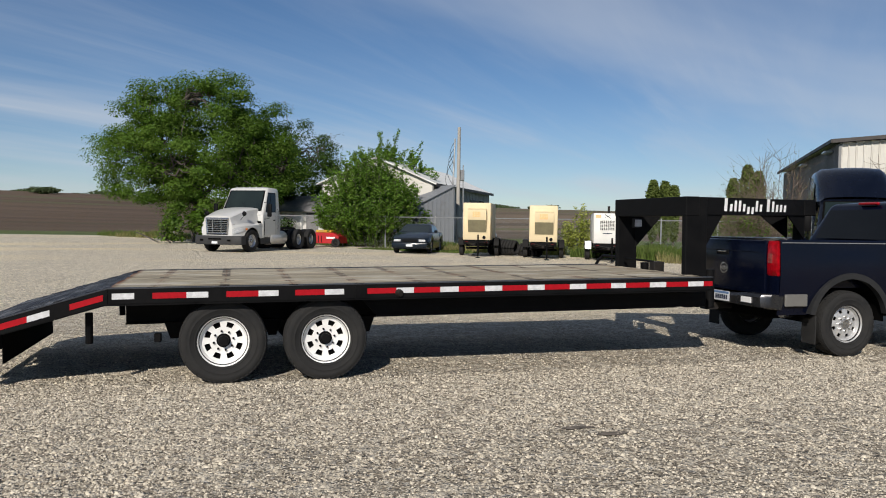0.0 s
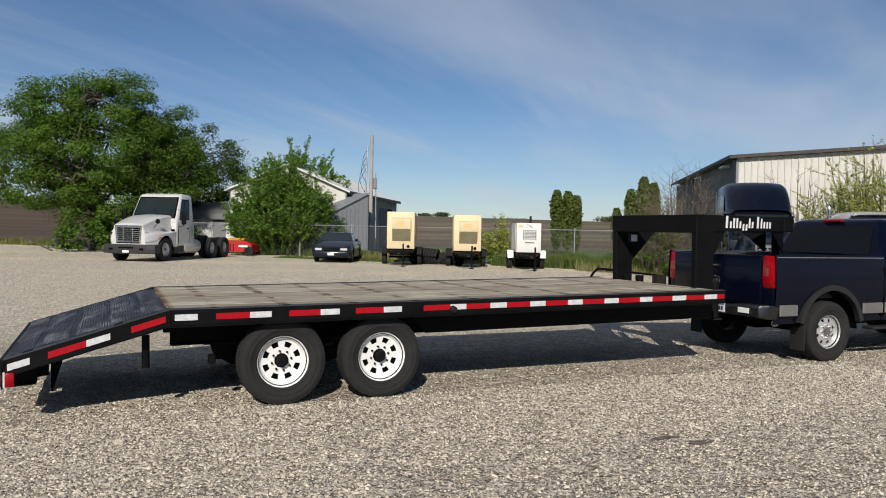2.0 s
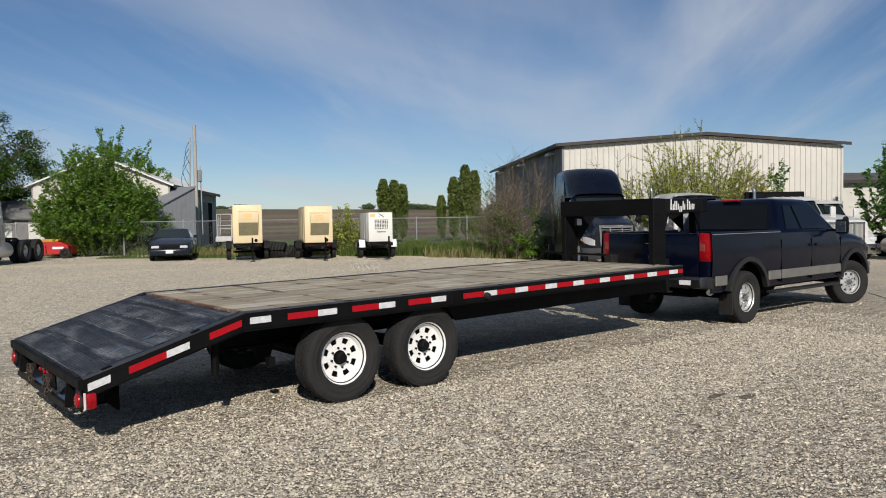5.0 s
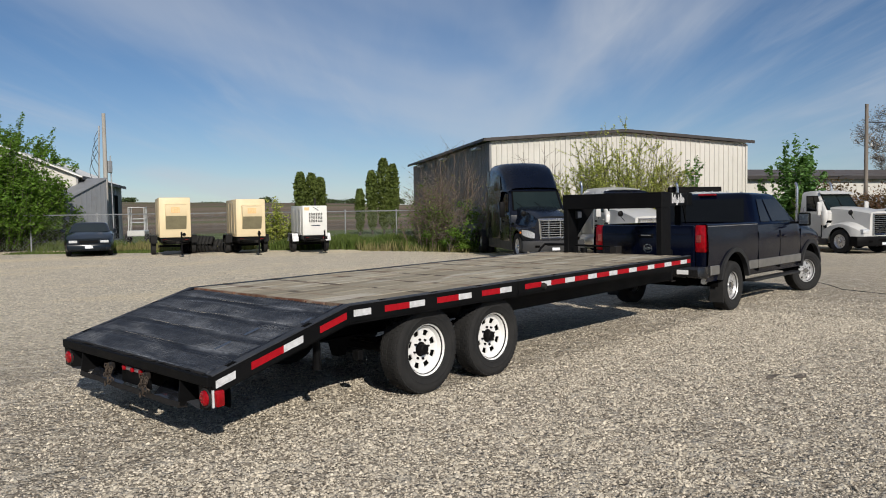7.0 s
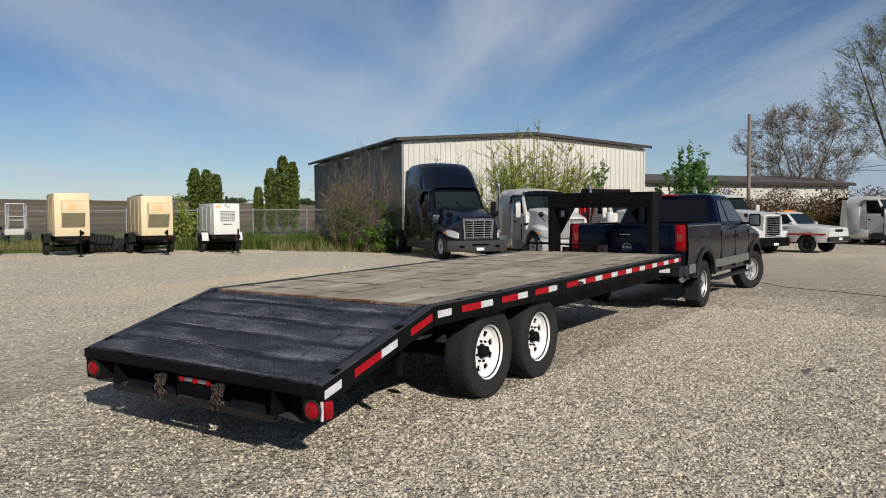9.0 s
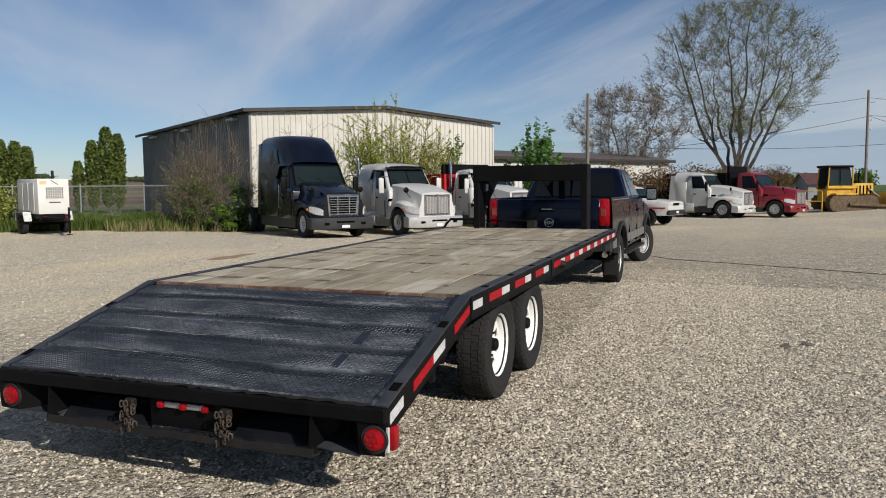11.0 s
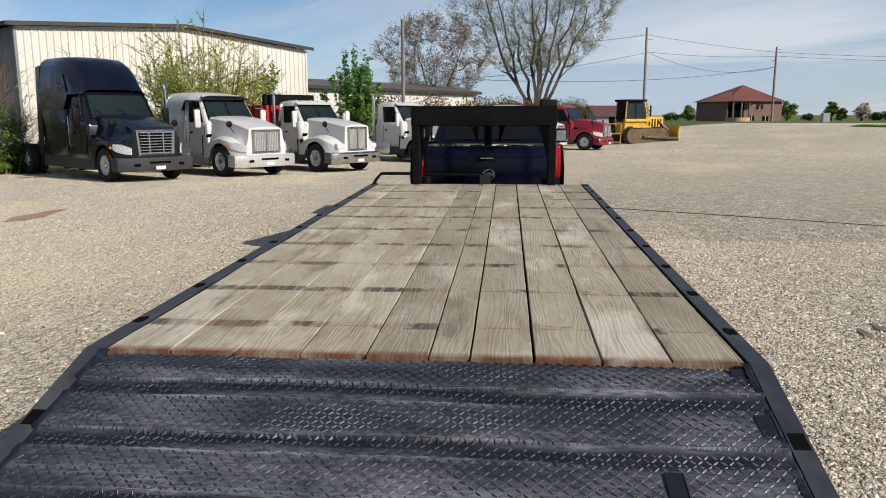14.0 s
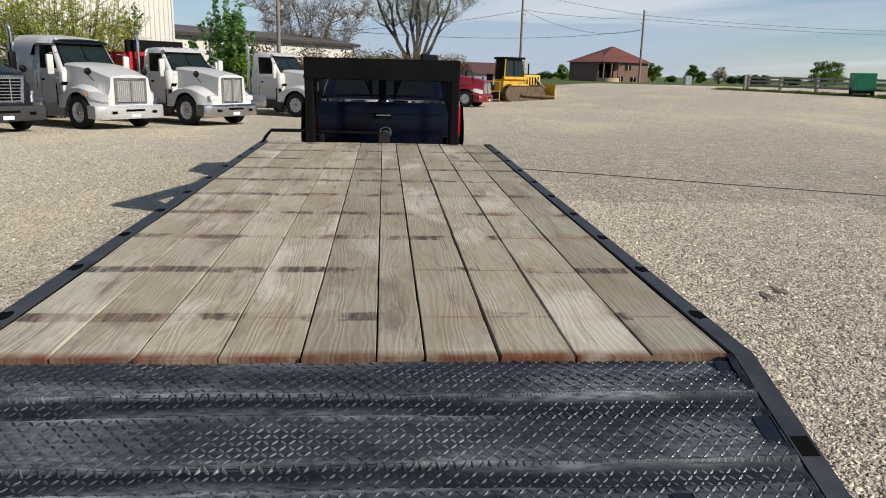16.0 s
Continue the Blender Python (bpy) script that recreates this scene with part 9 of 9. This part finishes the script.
def make_rail_fence():
    F_ = thing("rail_fence", pose(0, 0, 0), "weathered three-rail wooden fence on a grass strip", "fence")
    pts = [(54.3, -20.3), (50.6, -20.9), (46.8, -21.4), (43.6, -21.9), (40.2, -22.5)]
    for i, (x, y) in enumerate(pts):
        z = hgt(x, y)
        bm = B()
        box(bm, (x - 0.10, y - 0.10, z - 0.1), (x + 0.10, y + 0.10, z + (1.25 if i == 0 else 1.12)), 0.015)
        part("post", bm, fence_wood, F_)
        if i == 0:
            bm = B()
            box(bm, (x + 0.42, y - 0.10, z - 0.1), (x + 0.60, y + 0.10, z + 1.2), 0.015)
            part("post", bm, fence_wood, F_)
    for (ax, ay), (bx, by) in zip(pts, pts[1:]):
        for z in (0.42, 0.74, 1.02):
            bm = B()
            za, zb = hgt(ax, ay) + z, hgt(bx, by) + z
            a, b = Vector((ax, ay, za)), Vector((bx, by, zb))
            n = Vector((-(b - a).y, (b - a).x, 0)).normalized() * 0.03
            rings(bm, [[p + n + Vector((0, 0, -0.07)), p - n + Vector((0, 0, -0.07)), p - n + Vector((0, 0, 0.07)), p + n + Vector((0, 0, 0.07))] for p in (a, b)])
            part("rail", bm, fence_wood, F_)


make_rail_fence()


# ---------- machines and clutter ----------
def make_dozer():
    D = thing("bulldozer", pose(53.4, -2.0, hgt(53.4, -2.0), 0, 0, 292) @ Matrix.Diagonal((0.92, 1.0, 1.08, 1.0)), "muddy yellow crawler bulldozer with front blade", "bulldozer")
    for s in (-1, 1):
        bm = B()
        loop = []
        for i in range(16):
            a = 2 * math.pi * i / 16
            cx = 1.35 if math.cos(a) > 0 else -1.35
            loop.append((cx + 0.48 * math.cos(a), 0.50 + 0.48 * math.sin(a)))
        prism(bm, loop, 'y', s * 0.95 - 0.28, s * 0.95 + 0.28)
        tk = part("track", bm, mud_steel, D)
        n = 34
        for i in range(n):
            t = i / n
            per = 2 * 2.7 + 2 * math.pi * 0.48
            u = t * per
            if u < 2.7:
                x, z, a = -1.35 + u, 0.98, 0
            elif u < 2.7 + math.pi * 0.48:
                w = (u - 2.7) / 0.48
                x, z, a = 1.35 + 0.48 * math.sin(w), 0.5 + 0.48 * math.cos(w), math.degrees(w)
            elif u < 5.4 + math.pi * 0.48:
                x, z, a = 1.35 - (u - 2.7 - math.pi * 0.48), 0.02, 180
            else:
                w = (u - 5.4 - math.pi * 0.48) / 0.48
                x, z, a = -1.35 - 0.48 * math.sin(w), 0.5 - 0.48 * math.cos(w), 180 + math.degrees(w)
            bm = B()
            box(bm, (-0.075, s * 0.95 - 0.30, 0.0), (0.075, s * 0.95 + 0.30, 0.03), 0, pose(x, 0, z, 0, a, 0))
            box(bm, (-0.012, s * 0.95 - 0.30, 0.03), (0.012, s * 0.95 + 0.30, 0.075), 0, pose(x, 0, z, 0, a, 0))
            part("track_shoe", bm, mud_steel, tk)
    bm = B()
    box(bm, (0.1, -0.48, 0.75), (1.9, 0.48, 1.75), 0.08, seg=2)
    part("bonnet", bm, yellow, D)
    bm = B()
    box(bm, (-1.75, -0.62, 0.6), (0.15, 0.62, 1.45), 0.06)
    part("body", bm, yellow, D)
    for s in (-1, 1):
        bm = B()
        box(bm, (-1.4, s * 0.66 - 0.0, 1.0), (0.3, s * 1.22, 1.12), 0.02)
        part("fender", bm, yellow, D)
    bm = B()
    frustum(bm, -1.75, 0.20, 0.66, 1.42, -1.62, 0.02, 0.62, 2.72, 0.05, 0.10)
    cb = part("cab", bm, black_steel, D)
    for s in (-1, 1):
        for xa, xb in ((-1.58, -0.86), (-0.76, 0.06)):
            bm = B()
            slab(bm, [(xa, s * 0.668, 1.62), (xb, s * 0.668, 1.62), (xb - 0.06, s * 0.635, 2.60), (xa + 0.04, s * 0.635, 2.60)], -0.012 * s)
            part("cab_window", bm, glass_light, cb)
        for xx in (-1.70, 0.16):
            bm = B()
            tube(bm, (xx, s * 0.70, 1.40), (xx * 0.94, s * 0.66, 2.78), 0.055, 6)
            part("guard_post", bm, yellow, cb)
        bm = B()
        box(bm, (-1.75, s * 0.45, 1.40), (0.45, s * 0.78, 1.60), 0.03)
        part("side_tank", bm, yellow, D)
    bm = B()
    slab(bm, [(0.225, -0.54, 1.75), (0.225, 0.54, 1.75), (0.06, 0.50, 2.60), (0.06, -0.50, 2.60)], 0.012)
    part("cab_window", bm, glass_light, cb)
    bm = B()
    box(bm, (-1.80, -0.74, 2.74), (0.20, 0.74, 2.88), 0.04)
    part("cab_roof", bm, black_steel, D)
    for q in range(5):
        bm = B()
        box(bm, (0.55 + q * 0.26, -0.495, 0.95), (0.66 + q * 0.26, -0.482, 1.60), 0.004)
        part("bonnet_louvre", bm, dark_hole, D)
    bm = B()
    tube(bm, (1.2, 0.25, 1.75), (1.2, 0.25, 2.5), 0.06, 8)
    part("exhaust", bm, black_steel, D)
    bm = B()
    prof = [(2.55 + 0.16 * (1 - math.cos((z - 0.55) * 2.2)), z) for z in (0.02, 0.25, 0.5, 0.75, 1.0, 1.15)]
    loops = [[(x, y, z) for x, z in prof] + [(x + 0.05, y, z) for x, z in prof[::-1]] for y in (-1.5, -0.75, 0, 0.75, 1.5)]
    rings(bm, loops)
    part("blade", bm, yellow, D, "muddy yellow curved dozer blade")
    for s in (-1, 1):
        bm = B()
        tube(bm, (-0.4, s * 1.32, 0.42), (2.55, s * 1.40, 0.30), 0.09, 8)
        part("push_arm", bm, mud_steel, D)
        bm = B()
        tube(bm, (1.4, s * 0.55, 1.45), (2.5, s * 0.55, 0.75), 0.05, 8)
        part("lift_ram", bm, chrome, D)
    return D


make_dozer()

# wire cage stillage and pallet of parts beside the dozer
CG = thing("equipment_cage", pose(52.2, 0.6, hgt(52.2, 0.6), 0, 0, 262), "yellow and white tube equipment cage beside the dozer", "cage")
for x in (-1.1, 0.0, 1.1):
    for y in (-0.6, 0.6):
        bm = B()
        tube(bm, (x, y, 0), (x, y, 1.5), 0.035, 6)
        part("post", bm, yellow, CG)
for z in (0.2, 0.8, 1.5):
    for y in (-0.6, 0.6):
        bm = B()
        tube(bm, (-1.1, y, z), (1.1, y, z), 0.03, 6)
        part("rail", bm, yellow if z > 0.5 else galv, CG)
SK = thing("skid_unit", pose(50.9, 1.9, hgt(50.9, 1.9), 0, 0, 262), "white and blue-grey skid-mounted unit", "equipment")
bm = B()
box(bm, (-0.8, -0.6, 0.12), (0.8, 0.6, 0.55), 0.03)
part("base", bm, galv, SK)
bm = B()
box(bm, (-0.6, -0.5, 0.55), (0.2, 0.5, 1.5), 0.05)
part("cabinet", bm, truck_white, SK)
bm = B()
box(bm, (0.25, -0.4, 0.55), (0.7, 0.4, 0.95), 0.04)
part("motor", bm, semi_grey, SK)

# red mower attachment behind the white tractor
MW = thing("rotary_mower", pose(5.55, 43.0, 0, 0, 0, 330) @ Matrix.Scale(0.85, 4), "red rotary mower with yellow cover, on the gravel", "mower")
bm = B()
prism(bm, [(-1.0, 0.25), (1.0, 0.25), (1.0, 0.72), (0.6, 0.95), (-0.8, 0.95), (-1.0, 0.8)], 'y', -0.8, 0.8)
part("deck", bm, bright_red, MW)
bm = B()
box(bm, (-0.7, -0.6, 0.95), (0.4, 0.5, 1.12), 0.04)
part("cover", bm, yellow, MW, "yellow belt cover")
for x, y in ((0.85, -0.9), (-0.85, -0.9)):
    wheel("wheel", MW, x, y, 0.30, 0.30, 0.16, 0.16, "dark", -1, lugs=False, seg=20)
bm = B()
box(bm, (0.15, -0.815, 0.55), (0.75, -0.80, 0.68), 0.002)
part("label_bar", bm, letter_white, MW)
for x in (-0.6, -0.4, -0.2):
    bm = B()
    box(bm, (x - 0.02, -0.83, 0.3), (x + 0.02, -0.80, 0.75), 0.004)
    part("guard_bar", bm, black_steel, MW)

# corrugated black pipe coils between the generators
for cx, cy, r_, n in ((12.35, 33.1, 0.36, 9), (13.45, 32.3, 0.25, 7)):
    PC = thing("pipe_coil", pose(cx, cy, 0, 0, 0, 214), "coil of corrugated black drainage pipe lying on gravel", "pipe coil")
    for k in range(n):
        bm = B()
        pts = [(r_ * math.cos(t) * (1 - 0.04 * k), k * 0.155 - 0.5 + 0.03 * math.sin(t * 2), r_ + 0.02 + r_ * math.sin(t) * (1 - 0.03 * k)) for t in [2 * math.pi * i / 28 for i in range(29)]]
        pipe(bm, pts, 0.075, 7)
        part("turn", bm, rubber, PC)
# access lift behind the generators
LF = thing("access_lift", pose(16.6, 47.6, 0, 0, 0, 236), "white folded access lift with rails and basket", "lift")
bm = B()
box(bm, (-1.0, -0.5, 0.45), (0.9, 0.5, 0.8), 0.04)
part("chassis", bm, truck_white, LF)
for y in (-0.45, 0.45):
    wheel("wheel", LF, -0.6, y * 1.25, 0.30, 0.30, 0.18, 0.17, "dark", -1 if y < 0 else 1, lugs=False, seg=20)
    wheel("wheel", LF, 0.6, y * 1.25, 0.30, 0.30, 0.18, 0.17, "dark", -1 if y < 0 else 1, lugs=False, seg=20)
    for x in (-0.55, 0.0, 0.55):
        bm = B()
        tube(bm, (x, y, 0.8), (x, y, 2.2), 0.03, 6)
        part("stanchion", bm, truck_white, LF)
    for z in (1.5, 1.85, 2.2):
        bm = B()
        tube(bm, (-0.55, y, z), (0.55, y, z), 0.025, 6)
        part("guard_rail", bm, truck_white, LF)
for x in (-0.55, 0.55):
    for z in (1.5, 2.2):
        bm = B()
        tube(bm, (x, -0.45, z), (x, 0.45, z), 0.025, 6)
        part("guard_rail", bm, truck_white, LF)
bm = B()
box(bm, (-0.5, -0.4, 1.25), (0.5, 0.4, 1.32), 0.01)
part("platform", bm, galv, LF)

# green and white machines beyond the rail fence
for x, y, mt, lb in ((42.2, -21.6, green_box, "green steel generator box on skids"), (41.0, -23.6, galv, "pale grey steel box on a trailer")):
    GB = thing("equipment_box", pose(x, y, hgt(x, y), 0, 0, 335), lb, "equipment box")
    bm = B()
    box(bm, (-1.0, -0.62, 0.35), (1.0, 0.62, 1.42), 0.04)
    part("body", bm, mt, GB)
    for k in range(4):
        bm = B()
        box(bm, (1.0, -0.5 + k * 0.26, 0.5), (1.02, -0.30 + k * 0.26, 1.2), 0.005)
        part("door", bm, mt, GB)
    bm = B()
    box(bm, (-1.1, -0.5, 0.2), (1.1, 0.5, 0.35), 0.01)
    part("skid", bm, black_steel, GB)
    for yy in (-0.6, 0.6):
        wheel("wheel", GB, -0.2, yy, 0.28, 0.28, 0.16, 0.15, "dark", -1 if yy < 0 else 1, lugs=False, seg=18)

UB = thing("utility_cabinet", pose(88.5, -29.5, hgt(88.5, -29.5)), "small pale utility cabinet on the lawn", "cabinet")
bm = B()
box(bm, (-0.4, -0.4, 0), (0.4, 0.4, 1.1), 0.03)
part("cabinet", bm, galv, UB)

# hose across the yard, dark stains in the gravel
bm = B()
pipe(bm, [(x, y, 0.014 + hgt(x, y)) for x, y in ((13.6, 8.1), (12.4, 7.35), (11.1, 6.75), (10.35, 5.5), (9.75, 4.3), (8.65, 2.3), (8.0, 1.05), (6.8, -1.4), (5.5, -4.0))], 0.0065, 6)
tagged(bm_obj("ground_cable", bm, wire_dark, 40), "thin dark cable lying across the gravel", "cable")
oil = mat("oil_darkened_gravel", (0.075, 0.064, 0.050), 0.85, 0.0, (0.19, 0.16, 0.13), 14.0, bump=0.01, bscale=40)
rust_soil = mat("rusty_stained_gravel", (0.26, 0.14, 0.085), 0.9, 0.0, (0.34, 0.24, 0.16), 10.0, bump=0.01, bscale=40)
for x, y, rx, ry, mt, lb in ((2.66, 4.93, 0.12, 0.05, oil, "dark oil stain in the gravel"), (2.50, 5.12, 0.15, 0.04, oil, "dark oil stain in the gravel"), (9.0, 16.2, 0.9, 0.25, rust_soil, "rusty brown stain in the gravel"), (13.5, 31.0, 0.7, 0.4, rust_soil, "rusty brown stain in the gravel")):
    bm = B()
    rng = random.Random(int(x * 100))
    ring_ = [bm.verts.new((x + rx * math.cos(a) * rng.uniform(0.6, 1.2), y + ry * math.sin(a) * rng.uniform(0.6, 1.2), 0.009 + hgt(x, y))) for a in [2 * math.pi * i / 18 for i in range(18)]]
    bm.faces.new(ring_)
    tagged(bm_obj("ground_stain", bm, mt), lb, "stain", "", "structure")
